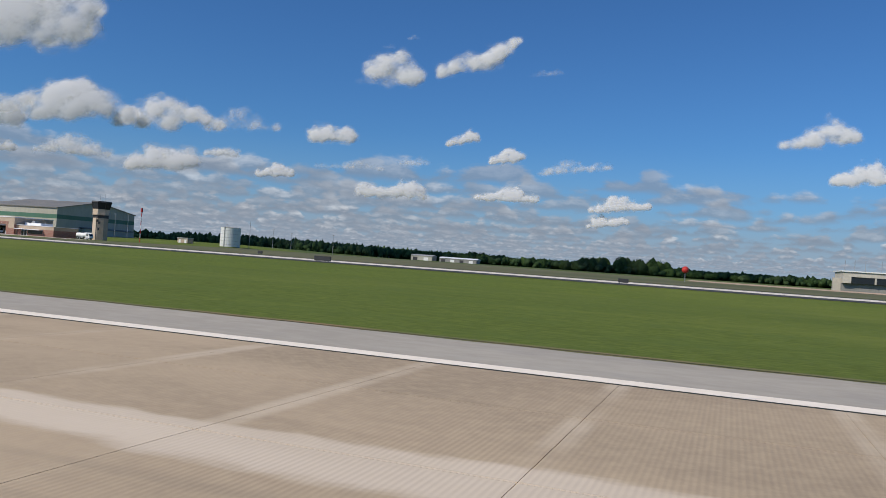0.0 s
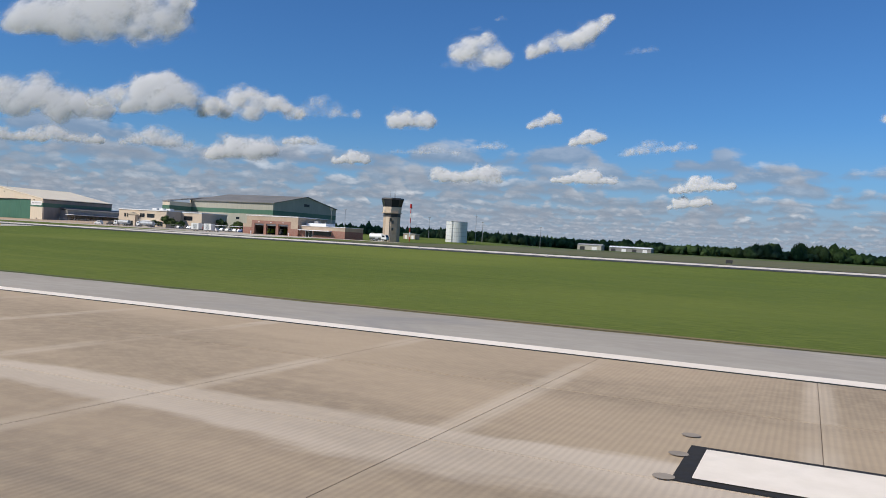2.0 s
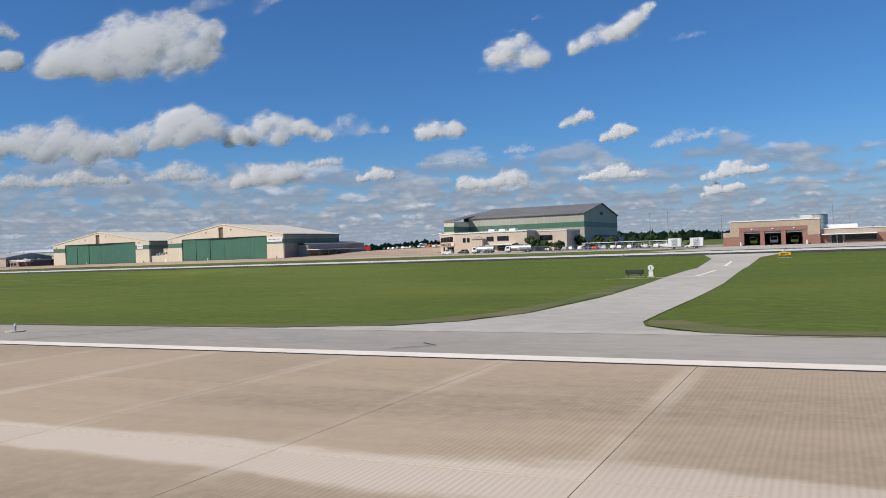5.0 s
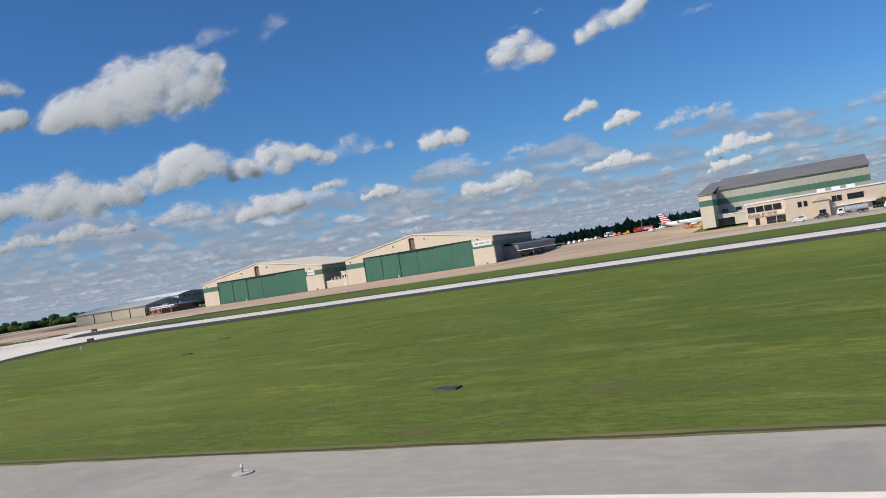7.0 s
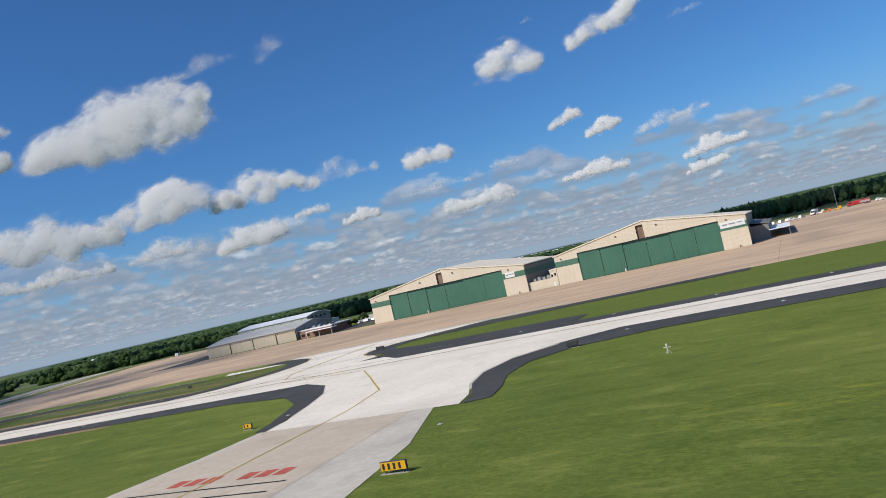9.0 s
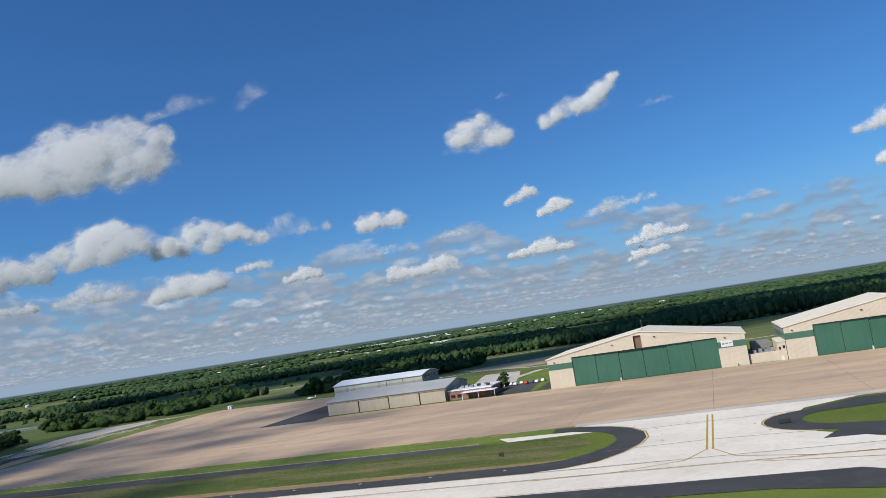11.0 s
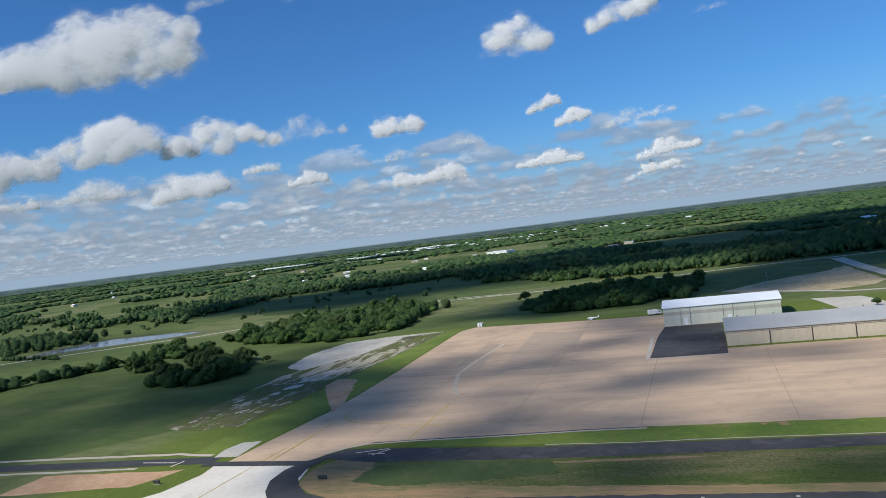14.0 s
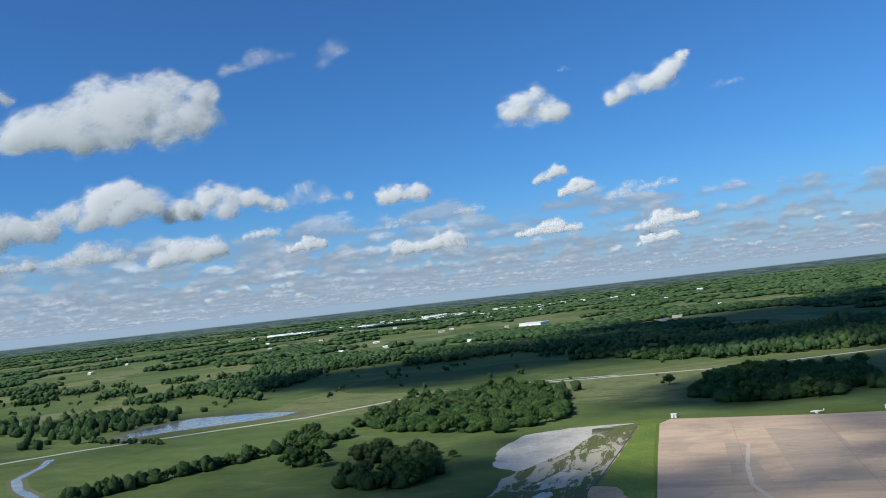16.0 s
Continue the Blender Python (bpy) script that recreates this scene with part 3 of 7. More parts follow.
def tube(bm, x, y, z0, z1, r0, r1=None, n=12, along="z"):
    r1 = r0 if r1 is None else r1
    rings = []
    for z, r in ((z0, r0), (z1, r1)):
        ring = []
        for i in range(n):
            a = 2 * math.pi * (i + 0.5) / n
            c, s = r * math.cos(a), r * math.sin(a)
            ring.append(bm.verts.new({"z": (x + c, y + s, z), "x": (z, x + c, y + s), "y": (x + c, z, y + s)}[along]))
        rings.append(ring)
    bm.faces.new(rings[0]), bm.faces.new(rings[1][::-1])
    for i in range(n):
        j = (i + 1) % n
        bm.faces.new((rings[0][i], rings[1][i], rings[1][j], rings[0][j]))
    return bm


def tubes(*rows, n=12):
    bm = bmesh.new()
    for r in rows:
        tube(bm, *r, n=n)
    return bm


def raw(name, verts, faces, mat, label="", category="", kind=""):
    me = bpy.data.meshes.new(name)
    me.from_pydata(verts, [], faces)
    me.materials.append(mat)
    return tagged(new(name, me), label, category, "", kind)


def sheet(name, outline, mat, lift, label, kind="structure", parent=None):
    """A flat outline laid on the ground, cut where the ground's profile bends."""
    bm = bmesh.new()
    vs = [bm.verts.new((x, y, 0)) for x, y in outline]
    for tri in geometry.tessellate_polygon([[Vector((x, y, 0)) for x, y in outline]]):
        if len(set(tri)) == 3:
            bm.faces.new([vs[k] for k in tri])
    bm.normal_update()
    ys = [y for _, y in outline]
    for y in PY:
        if min(ys) < y < max(ys):
            bmesh.ops.bisect_plane(bm, geom=bm.verts[:] + bm.edges[:] + bm.faces[:], plane_co=(0, y, 0), plane_no=(0, 1, 0))
    if max(ys) > 388:
        xs_in = [x for x, _ in outline]
        for x in CUT_X:
            if min(xs_in) < x < max(xs_in):
                bmesh.ops.bisect_plane(bm, geom=bm.verts[:] + bm.edges[:] + bm.faces[:], plane_co=(x, 0, 0), plane_no=(1, 0, 0))
    for v in bm.verts:
        v.co.z = height(v.co.x, v.co.y) + lift
    for f in bm.faces:
        if f.normal.z < 0:
            f.normal_flip()
    me = bpy.data.meshes.new(name)
    bm.to_mesh(me)
    bm.free()
    me.materials.append(mat)
    ob = new(name, me)
    if parent:
        ob.parent = parent
        return ob
    return tagged(ob, label, "", "", kind)


def strip(points, width):
    """The outline of a band along a line of points."""
    left, right = [], []
    for i, (x, y) in enumerate(points):
        a, b = points[max(i - 1, 0)], points[min(i + 1, len(points) - 1)]
        d = Vector((b[0] - a[0], b[1] - a[1])).normalized()
        left.append((x - d.y * width / 2, y + d.x * width / 2))
        right.append((x + d.y * width / 2, y - d.x * width / 2))
    return left + right[::-1]


def ragged(outline, step, amount, seed=0.0):
    """The outline with uneven, natural edges."""
    out = []
    for i, (x, y) in enumerate(outline):
        nx, ny = outline[(i + 1) % len(outline)]
        n = max(int(math.hypot(nx - x, ny - y) / step), 1)
        for k in range(n):
            px, py = x + (nx - x) * k / n, y + (ny - y) * k / n
            out.append((px + amount * noise.noise((px / step, py / step, seed)), py + amount * noise.noise((px / step, py / step, seed + 9))))
    return out


def arc(cx, cy, r, a0, a1, n=10):
    return [(cx + r * math.cos(radians(a0 + (a1 - a0) * i / n)), cy + r * math.sin(radians(a0 + (a1 - a0) * i / n))) for i in range(n + 1)]


# ---------------------------------------------------------------- the ground
xs = sorted(set(list(range(-13000, -1500, 400)) + list(range(-1500, 601, 150)) + list(range(750, 9001, 400)) + CUT_X))
ys = [-4000, -2000, -800] + [y for y in PY if -300 < y < 1100] + list(range(1150, 2000, 120)) + list(range(2000, 9800, 260))
gv = [(x, y, height(x, y) - (0.4 if -600 <= x <= -510 and 388 <= y <= 555 else 0.0)) for y in ys for x in xs]
nx = len(xs)
gf = [(j * nx + i, j * nx + i + 1, (j + 1) * nx + i + 1, (j + 1) * nx + i) for j in range(len(ys) - 1) for i in range(nx - 1)]
raw("ground", gv, gf, GRASS, "mown green airfield grass running out into open fields", "", "structure")

# runway: a bed, slabs on it, edge stripe and shoulder
EDGE_Y, LIGHT_Y, GRASS_Y = 22.3, 26.0, 29.2
RW0, RW1 = -1400.0, 900.0
runway = sheet("runway", [(RW0, -22.7), (RW1, -22.7), (RW1, 21.85), (RW0, 21.85)], SLAB, 0.02, "long beige grooved concrete runway with sawn joints")
sheet("shoulder", ragged([(RW0, 22.75), (RW1, 22.75), (RW1, GRASS_Y), (-300, GRASS_Y + 0.1), (-600, GRASS_Y), (RW0, GRASS_Y)], 60, 0.0), SHOULDER, 0.024, "grey asphalt runway shoulder with hairline cracks")
sheet("edge_stripe", [(RW0, EDGE_Y - 0.45), (RW1, EDGE_Y - 0.45), (RW1, EDGE_Y + 0.45), (RW0, EDGE_Y + 0.45)], PAINT, 0.05, "white painted stripe along the runway edge")
sheet("stripe_border", [(RW0, EDGE_Y - 0.62), (RW1, EDGE_Y - 0.62), (RW1, EDGE_Y - 0.45), (RW0, EDGE_Y - 0.45)], BLACK_PAINT, 0.045, "thin black border of the edge stripe")
# worn soil edge where the grass meets the shoulder
sheet("grass_edge", ragged([(RW0, GRASS_Y - 0.25), (RW1, GRASS_Y - 0.25), (RW1, GRASS_Y + 0.7), (RW0, GRASS_Y + 0.7)], 2.5, 0.38, 2.0), WORN_GRASS, 0.028, "brown dead grass along the shoulder")
sheet("thatch_edge", ragged([(-700, GRASS_Y - 0.05), (RW1, GRASS_Y - 0.05), (RW1, GRASS_Y + 0.22), (-700, GRASS_Y + 0.22)], 1.1, 0.16, 5.0), THATCH, 0.032, "dark matted thatch at the asphalt's edge")
for x0, x1 in ((-121.5, -98.1), (-278.0, -254.2), (-434.0, -410.0)):
    sheet("touchdown_border", [(x0 - 0.25, 10.9), (x1 + 0.25, 10.9), (x1 + 0.25, 13.05), (x0 - 0.25, 13.05)], BLACK_PAINT, 0.055, "black border of a touchdown bar")
    sheet("touchdown_bar", [(x0, 11.1), (x1, 11.1), (x1, 12.85), (x0, 12.85)], PAINT, 0.07, "white touchdown zone bar on the runway")
for x0, x1, y, w in ((-112, -98, 7.6, 0.10), (-110, -95, 8.5, 0.08), (-116, -101, 7.1, 0.12)):
    sheet("tyre_mark", ragged([(x0, y), (x1, y - 0.25), (x1, y - 0.25 + w), (x0, y + w)], 3, 0.06, y), RUBBER, 0.06, "black rubber skid mark on the runway")
for k in range(10):  # rows of three core patches, evenly spaced
    for y in (13.8, 12.35, 10.95):
        sheet("core_patch", arc(-28.4 - 31.15 * k, y + 0.05 * math.sin(3.1 * k + y), 0.155, 0, 330, 11), PATCH, 0.06, "round dark patch in the concrete")
for pts in (((-39.7, 22.9), (-39.3, 24.6), (-38.9, 26.2), (-38.2, 28.9)), ((-326.2, 23.6), (-325.0, 24.6), (-325.8, 25.2)), ((-345, 22.9), (-343, 26), (-341.4, 29)), ((-238, 24), (-232, 24.3), (-228, 24.1)), ((-262, 27), (-255, 27.3), (-250, 27))):
    sheet("crack", strip(pts, 0.07), BLACK_PAINT, 0.05, "dark crack in the shoulder")

# taxiway along the airfield, of white concrete between dark shoulders
TW0, TW1 = -1062.0, 900.0
sheet("taxiway", [(TW0, 165.5), (TW1, 165.5), (TW1, 187.5), (TW0, 187.5)], WHITE_CONC, 0.08, "white concrete taxiway")
sheet("taxiway_shoulder", [(TW0 + 12, 156.4), (TW1, 156.4), (TW1, 197.2), (TW0 + 12, 197.2)], ASPHALT, 0.05, "dark asphalt taxiway shoulders")
sheet("taxiway_line", [(TW0, 178.9), (TW1, 178.9), (TW1, 179.2), (TW0, 179.2)], YELLOW_PAINT, 0.10, "faded yellow taxiway line")
sheet("taxiway_joint", [(TW0, 179.6), (TW1, 179.6), (TW1, 179.95), (TW0, 179.95)], BROWN, 0.10, "dark sealed joint along the taxiway")
for y in (166.0, 186.9):
    sheet("taxiway_edge_line", [(-1040, y), (-745, y), (-745, y + 0.3), (-1040, y + 0.3)], YELLOW_PAINT, 0.10, "yellow taxiway edge line")
sheet("soil_margin", ragged([(-1035, 196.5), (-640, 196.5), (-640, 200.0), (-800, 201.5), (-1035, 203)], 2.0, 0.9, 4.0), SOIL, 0.051, "bare orange soil beside the taxiway")
sheet("soil_margin", ragged([(-1060, 152), (-960, 153.5), (-760, 153), (-760, 156.8), (-1060, 156.8)], 1.7, 0.9, 5.0), SOIL, 0.045, "bare orange soil beside the taxiway")

# service road from the runway to the fire station
road = [(-352, 28.9), (-345, 29.0), (-335.5, 29.3), (-330.4, 31.0), (-328.4, 34.5), (-327.7, 41), (-327.4, 55), (-328.2, 75), (-329.4, 95), (-330.6, 115), (-331.0, 145), (-334, 157.2), (-319.5, 157.2), (-323.2, 146), (-323.6, 122), (-322.4, 98), (-321.2, 75), (-320.8, 55), (-320.6, 42), (-320.1, 35.2), (-319.4, 32.4), (-318.0, 30.5), (-316.6, 29.5), (-314, 29.0), (-306, 28.9)]
sheet("service_road", road, GREY_CONC, 0.033, "pale grey concrete road across the grass")
sheet("road_soil", ragged([(-344, 29.2), (-335.5, 29.6), (-330.8, 31.2), (-328.7, 34.7), (-328.0, 41), (-327.7, 55), (-328.5, 75), (-330.4, 75), (-329.4, 55), (-329.9, 41), (-331.2, 35.4), (-333.4, 32.6), (-338, 31.2), (-344, 30.2)], 2.0, 0.45, 3.0), WORN_GRASS, 0.036, "bare reddish soil at the road's mouth")
sheet("road_soil", ragged([(-320.0, 36), (-319.2, 32.6), (-317.8, 30.7), (-316.4, 29.7), (-305, 29.4), (-305, 30.4), (-314.5, 31.0), (-316.6, 33), (-318.6, 36.4)], 1.6, 0.35, 4.0), WORN_GRASS, 0.036, "bare reddish soil at the road's mouth")
for pts in (((-335.0, 87.5), (-330.0, 89.3), (-326.0, 91.5), (-326.5, 113.0)), ((-327.0, 128), (-327.0, 138))):
    sheet("road_marking", strip(pts, 0.45), PAINT, 0.045, "white line on the service road")

# runway exit
exit_out = [(-720, 28.9), (-700, 31), (-689, 40), (-685, 60), (-681, 100), (-681, 125), (-688, 146), (-700, 157.5), (-628, 157.5), (-640, 140), (-644, 115), (-636, 90), (-632, 60), (-622, 40), (-606, 31), (-590, 28.9)]
sheet("exit_taxiway", exit_out, GREY_CONC, 0.06, "wide concrete runway exit")
sheet("exit_taxiway_centre", [(-693, 31), (-684, 60), (-679, 100), (-679, 130), (-686, 157), (-655, 157), (-648, 120), (-645, 60), (-636, 31)], TAN_CONC, 0.085, "tan concrete middle of the runway exit")
sheet("exit_throat", [(-705, 166.8), (-692, 157), (-686, 147), (-683, 136), (-681, 125), (-679, 116), (-639, 114), (-640.5, 122), (-644, 131), (-645, 140), (-642, 150), (-634, 158), (-620, 166.8)], WHITE_CONC, 0.105, "white concrete throat between exit and taxiway")
sheet("throat_shoulder", [(-800, 157.4), (-692.5, 157.4), (-686.5, 147), (-683.5, 136), (-681.5, 125), (-679.5, 116), (-682.5, 117), (-685.5, 127), (-689.5, 140), (-699, 150), (-720, 154.8), (-800, 156)], ASPHALT, 0.10, "dark asphalt shoulder round the throat")
sheet("throat_shoulder", [(-633, 157.4), (-641.5, 149.5), (-644.5, 140), (-643.5, 131), (-640, 122), (-638.5, 114), (-634, 116), (-635.5, 125), (-637.5, 134), (-636, 143), (-629, 150), (-612, 154), (-560, 155), (-560, 157.4)], ASPHALT, 0.10, "dark asphalt shoulder round the throat")
for y in (76.5, 80.5):
    sheet("hold_line", strip([(-683, y), (-648, y - 1.5)], 0.5), BLACK_PAINT, 0.11, "dark hold line across the exit")
for x in (-671.5, -659.0):
    for k in range(3):
        sheet("exit_marking", [(x + k * 3.0, 82.5), (x + k * 3.0 + 2.2, 82.4), (x + k * 3.0 + 2.2, 85.6), (x + k * 3.0, 85.7)], RED_PAINT, 0.115, "faded red and white marking panel on the exit")
sheet("exit_line", strip([(-663, 31), (-664, 80), (-668, 140), (-690, 172), (-720, 178)], 0.4), YELLOW_PAINT, 0.12, "yellow line through the exit")

# apron and what lies between it and the taxiway
sheet("apron", [(-1092, 233.5), (-1060, 233.5), (-1057, 241), (-1052, 247.5), (-1046, 251.5), (-1022, 253), (-976, 256), (-900, 254), (-765, 256), (-420, 258), (-420, 360), (-505, 380), (-505, 560), (-604, 560), (-604, 440), (-604, 383), (-930, 383), (-930, 500), (-1000, 504), (-1083, 520), (-1089, 505), (-1088, 420), (-1086, 329), (-1086, 301), (-1090, 262)], APRON, 0.06, "broad tan-brown weathered concrete apron with dark streaks")
sheet("apron_stub", [(-772, 186.8), (-760, 198), (-752, 211), (-751, 226), (-756, 240), (-772, 256), (-684, 260), (-705, 244), (-711, 226), (-706, 206), (-688, 186.8)], WHITE_CONC, 0.095, "white concrete link between taxiway and apron")
for pts in ([(-757, 207), (-731.5, 209)], [(-729.5, 209), (-704, 207)], [(-753, 236), (-708, 240)], [(-790, 187.5), (-690, 187.5)]):
    sheet("stub_joint", strip(pts, 0.35), BROWN, 0.115, "dark sealed joint in the white concrete")
sheet("stub_apron_edge", [(-772, 254), (-690, 257), (-660, 262), (-660, 266), (-700, 262), (-772, 259)], GREY_CONC, 0.11, "grey concrete band at the apron's edge")
for dx in (-0.7, 0.7):
    sheet("stub_line", strip([(-730.5 + dx, 196), (-730.5 + dx, 250)], 0.5), YELLOW_PAINT, 0.12, "yellow double line on the link")
for pts in ([(-731, 197), (-736, 186), (-750, 180), (-770, 178.5)], [(-730, 197), (-725, 186), (-710, 180), (-690, 178.5)]):
    sheet("stub_curve", strip(pts, 0.4), YELLOW_PAINT, 0.125, "yellow curved lead line")
sheet("island_shoulder", [(-706, 196.6), (-640, 196.6), (-640, 209.5), (-690, 211.5), (-700, 209)], ASPHALT, 0.098, "dark asphalt between taxiway and grass island")
# dark rounded shoulders of the two grass islands
OUTER = [(-800, 187.6), (-774, 187.6), (-765, 189.2), (-757, 194), (-751.5, 203), (-748, 213), (-747, 222), (-748.5, 232), (-753, 241), (-760, 248), (-768, 252.5), (-778, 254)]
sheet("island_shoulder", OUTER + [(-778, 246.5), (-769, 244.5), (-762, 239.5), (-757, 231.5), (-755, 222), (-756.5, 213.5), (-760.5, 206), (-766, 200), (-774, 197.8), (-800, 197.2)], ASPHALT, 0.10, "dark asphalt round the end of a grass island")
sheet("island_shoulder", arc(-700, 224, 17, 110, 255, 12) + [(-640, 200), (-640, 209), (-690, 211)] + arc(-696, 225, 11.5, 240, 120, 10) + [(-650, 247), (-600, 249), (-600, 258), (-690, 253)], ASPHALT, 0.10, "dark asphalt round the end of a grass island")
sheet("yellow_edge", strip([(x + 0.5, y) for x, y in OUTER[2:10]], 0.5), YELLOW_PAINT, 0.13, "yellow edge line round the island")
sheet("yellow_edge", strip(arc(-700, 224, 17.4, 110, 255, 14), 0.5), YELLOW_PAINT, 0.13, "yellow edge line round the island")
sheet("worn_island", ragged([(-1040, 201), (-800, 200), (-770, 206), (-762, 222), (-768, 236), (-800, 238), (-1040, 238)], 5, 1.0, 7.0), ISLAND, 0.05, "patchy grass island with bare soil")
sheet("old_slab", [(-795, 246), (-771, 244.5), (-764, 240), (-790, 237.5)], WHITE_CONC, 0.09, "leftover white concrete slab in the grass")
sheet("perimeter_road", ragged([(-1058, 238), (-1050, 233), (-1036, 229.5), (-981, 227.5), (-870, 230.5), (-808, 231), (-797, 234), (-800, 238), (-870, 239), (-985, 239.5), (-1030, 243.5), (-1052, 245)], 6, 0.35, 2.0), TAR, 0.075, "narrow dark asphalt road between taxiway and apron")
sheet("road_verge", ragged([(-1030, 244.3), (-985, 241.6), (-870, 240.6), (-797, 240.2), (-772, 247), (-772, 255), (-956, 257), (-1025, 252)], 3, 0.7, 6.5), VERGE, 0.066, "bright green grass strip between road and apron")
sheet("apron_kerb", strip([(-1058, 240), (-1053.5, 246), (-1047, 250), (-1035, 251.6), (-1022, 252.2), (-998, 253.4), (-976, 255.2), (-956, 255.6)], 1.3), TAN_CONC, 0.092, "pale concrete band round the apron corner")
# dark strip laid in for the shadow gap beside the kerb
sheet("kerb_seam", strip([(-1046, 251.4), (-1022, 253.4), (-998, 254.6), (-976, 256.4), (-954, 256.8)], 1.0), TAR, 0.09, "dark strip along the kerb, laid for its shade")
sheet("road_kerb", ragged(strip([(-985, 241.6), (-956, 240.4), (-941, 241.2), (-898, 240.9), (-871, 240.2), (-831, 239.6), (-800, 239.8)], 0.7), 3, 0.3, 8.1), TAN_CONC, 0.085, "pale broken kerb along the road")
weeds = random.Random(21)
for k in range(60):  # grass creeping over the apron's worn edge
    x = -950 + 180 * weeds.random()
    w, d = weeds.uniform(1.5, 6.0), weeds.uniform(0.5, 2.2)
    sheet("edge_weeds", ragged([(x - w, 252.6), (x + w, 252.6), (x + w * 0.5, 254.5 + d), (x - w * 0.4, 254.8 + d)], 1.2, 0.7, x), VERGE if k % 3 else SOIL, 0.068 + 0.0003 * k, "weeds along the apron's broken edge")
# end of the taxiway
sheet("taxiway_end", [(-1064, 166.5), (-1050, 166.5), (-1050, 200), (-1058, 232), (-1095, 234), (-1093, 222), (-1096, 206), (-1104, 195), (-1118, 190), (-1118, 166.5)], WHITE_CONC, 0.10, "white concrete turn at the end of the taxiway")
sheet("turn_shoulder", [(-1012, 187.5), (-1034, 187.7), (-1044, 190.0), (-1053, 195), (-1059.5, 204.5), (-1063.5, 214), (-1064.2, 224), (-1062, 232), (-1056, 239), (-1050, 240), (-1055, 232), (-1056.5, 224), (-1055, 216), (-1051, 209), (-1045, 202), (-1037, 198.3), (-1012, 197.2)], ASPHALT, 0.12, "dark asphalt shoulder round the turn")
sheet("island_soil", ragged([(-1000, 197), (-1037, 198.6), (-1045, 202.5), (-1051, 209), (-1054, 217), (-1054, 228), (-1050, 233), (-1036, 231), (-1034, 222), (-1032, 212), (-1024, 207), (-990, 205), (-940, 202.5), (-940, 199)], 4, 1.0, 12.0), SOIL, 0.061, "bare orange soil round the island's end")
sheet("island_grass", ragged([(-1036, 211), (-1033, 226), (-1008, 228), (-980, 225), (-975, 214), (-1000, 209), (-1024, 208)], 3, 1.8, 14.0), LAWN, 0.066, "dark green grass patch on the island")
sheet("soil_smear", ragged([(-982, 224.5), (-948, 226), (-935, 225.2), (-950, 223.6), (-975, 222.8)], 2.5, 0.8, 16.0), SOIL, 0.062, "bare soil beside the road")
for pts in ([(-1060, 178), (-1074, 182), (-1079, 196), (-1078, 250)], [(-1112, 176), (-1090, 178), (-1060, 178.4)]):
    sheet("turn_line", strip(pts, 0.4), YELLOW_PAINT, 0.125, "yellow line round the turn")
sheet("cross_band", [(-1100, 231), (-1057, 228), (-1057, 233), (-1100, 236)], ASPHALT, 0.13, "dark asphalt band across the concrete")
sheet("west_road", [(-1420, 228), (-1200, 232), (-1098, 234), (-1098, 242), (-1200, 240.5), (-1420, 237)], ASPHALT, 0.06, "dark asphalt road leading away west")
sheet("soil_margin", ragged([(-1160, 205), (-1112, 212), (-1104, 228), (-1160, 226)], 8, 1.5, 6.0), DIRT, 0.05, "bare orange soil beside the road")
sheet("road_edge", ragged(strip([(-1420, 241), (-1202, 246), (-1120, 247), (-1104, 244)], 2.6), 6, 0.7, 3.3), TAN_CONC, 0.055, "pale gravel edge along the west road")
sheet("road_edge", ragged(strip([(-1420, 224), (-1183, 229), (-1125, 231)], 2.2), 6, 0.7, 4.4), TAN_CONC, 0.055, "pale gravel edge along the west road")
sheet("slab_wedge", [(-1101, 241), (-1103, 250), (-1101, 259), (-1093.5, 260), (-1092, 241)], GREY_CONC, 0.085, "leftover grey slab beside the apron")
for pts in ([(-1112, 231.5), (-1111, 238)], [(-1128, 237.5), (-1113, 236.2)], [(-1047, 240), (-1037, 243.6)], [(-1042, 238.4), (-1036, 238)], [(-1040, 237), (-1036, 243)]):
    sheet("road_bar", strip(pts, 0.6), PAINT, 0.14, "white hold line on the perimeter road")
sheet("apron_line", strip([(-1034.5, 303), (-1034, 254)], 0.5), YELLOW_PAINT, 0.09, "faded yellow line on the apron")
sheet("apron_line", strip([(-1075, 283), (-1075, 235)], 0.5), YELLOW_PAINT, 0.14, "faded yellow line on the apron")
sheet("apron_curve", strip(arc(-1056, 297, 19, 165, 270, 12) + [(-1036, 272), (-990, 271)], 0.5), YELLOW_PAINT, 0.09, "faded yellow curve on the apron")
for pts in ([(-1034, 476), (-1002, 458), (-1001, 407), (-1030, 352)], [(-1056, 446), (-1047, 442), (-1041, 366), (-1056, 371)]):
    sheet("worn_panel", ragged(pts, 4, 0.6, 2.7), WORN_SLAB, 0.066, "greyer weathered bay of the apron")
    lo, hi = min(q[1] for q in pts), max(q[1] for q in pts)
    x0, x1 = min(q[0] for q in pts) + 2, max(q[0] for q in pts) - 2
    for k in range(9):
        yy = lo + 22 + (hi - lo - 40) * k / 9
        sheet("seal_line", strip([(x0 + 3, yy), ((x0 + x1) / 2, yy - 1.2), (x1 - 3, yy - 3.0)], 0.45), APRON, 0.072 + 0.0004 * k, "pale line across the weathered bay")
sheet("scrape", ragged(strip([(-1045, 440), (-1049, 392), (-1049, 364), (-1042, 334), (-1036, 318)], 1.8), 4, 0.5, 6.6), TAN_CONC, 0.078, "pale curved scrape on the apron")
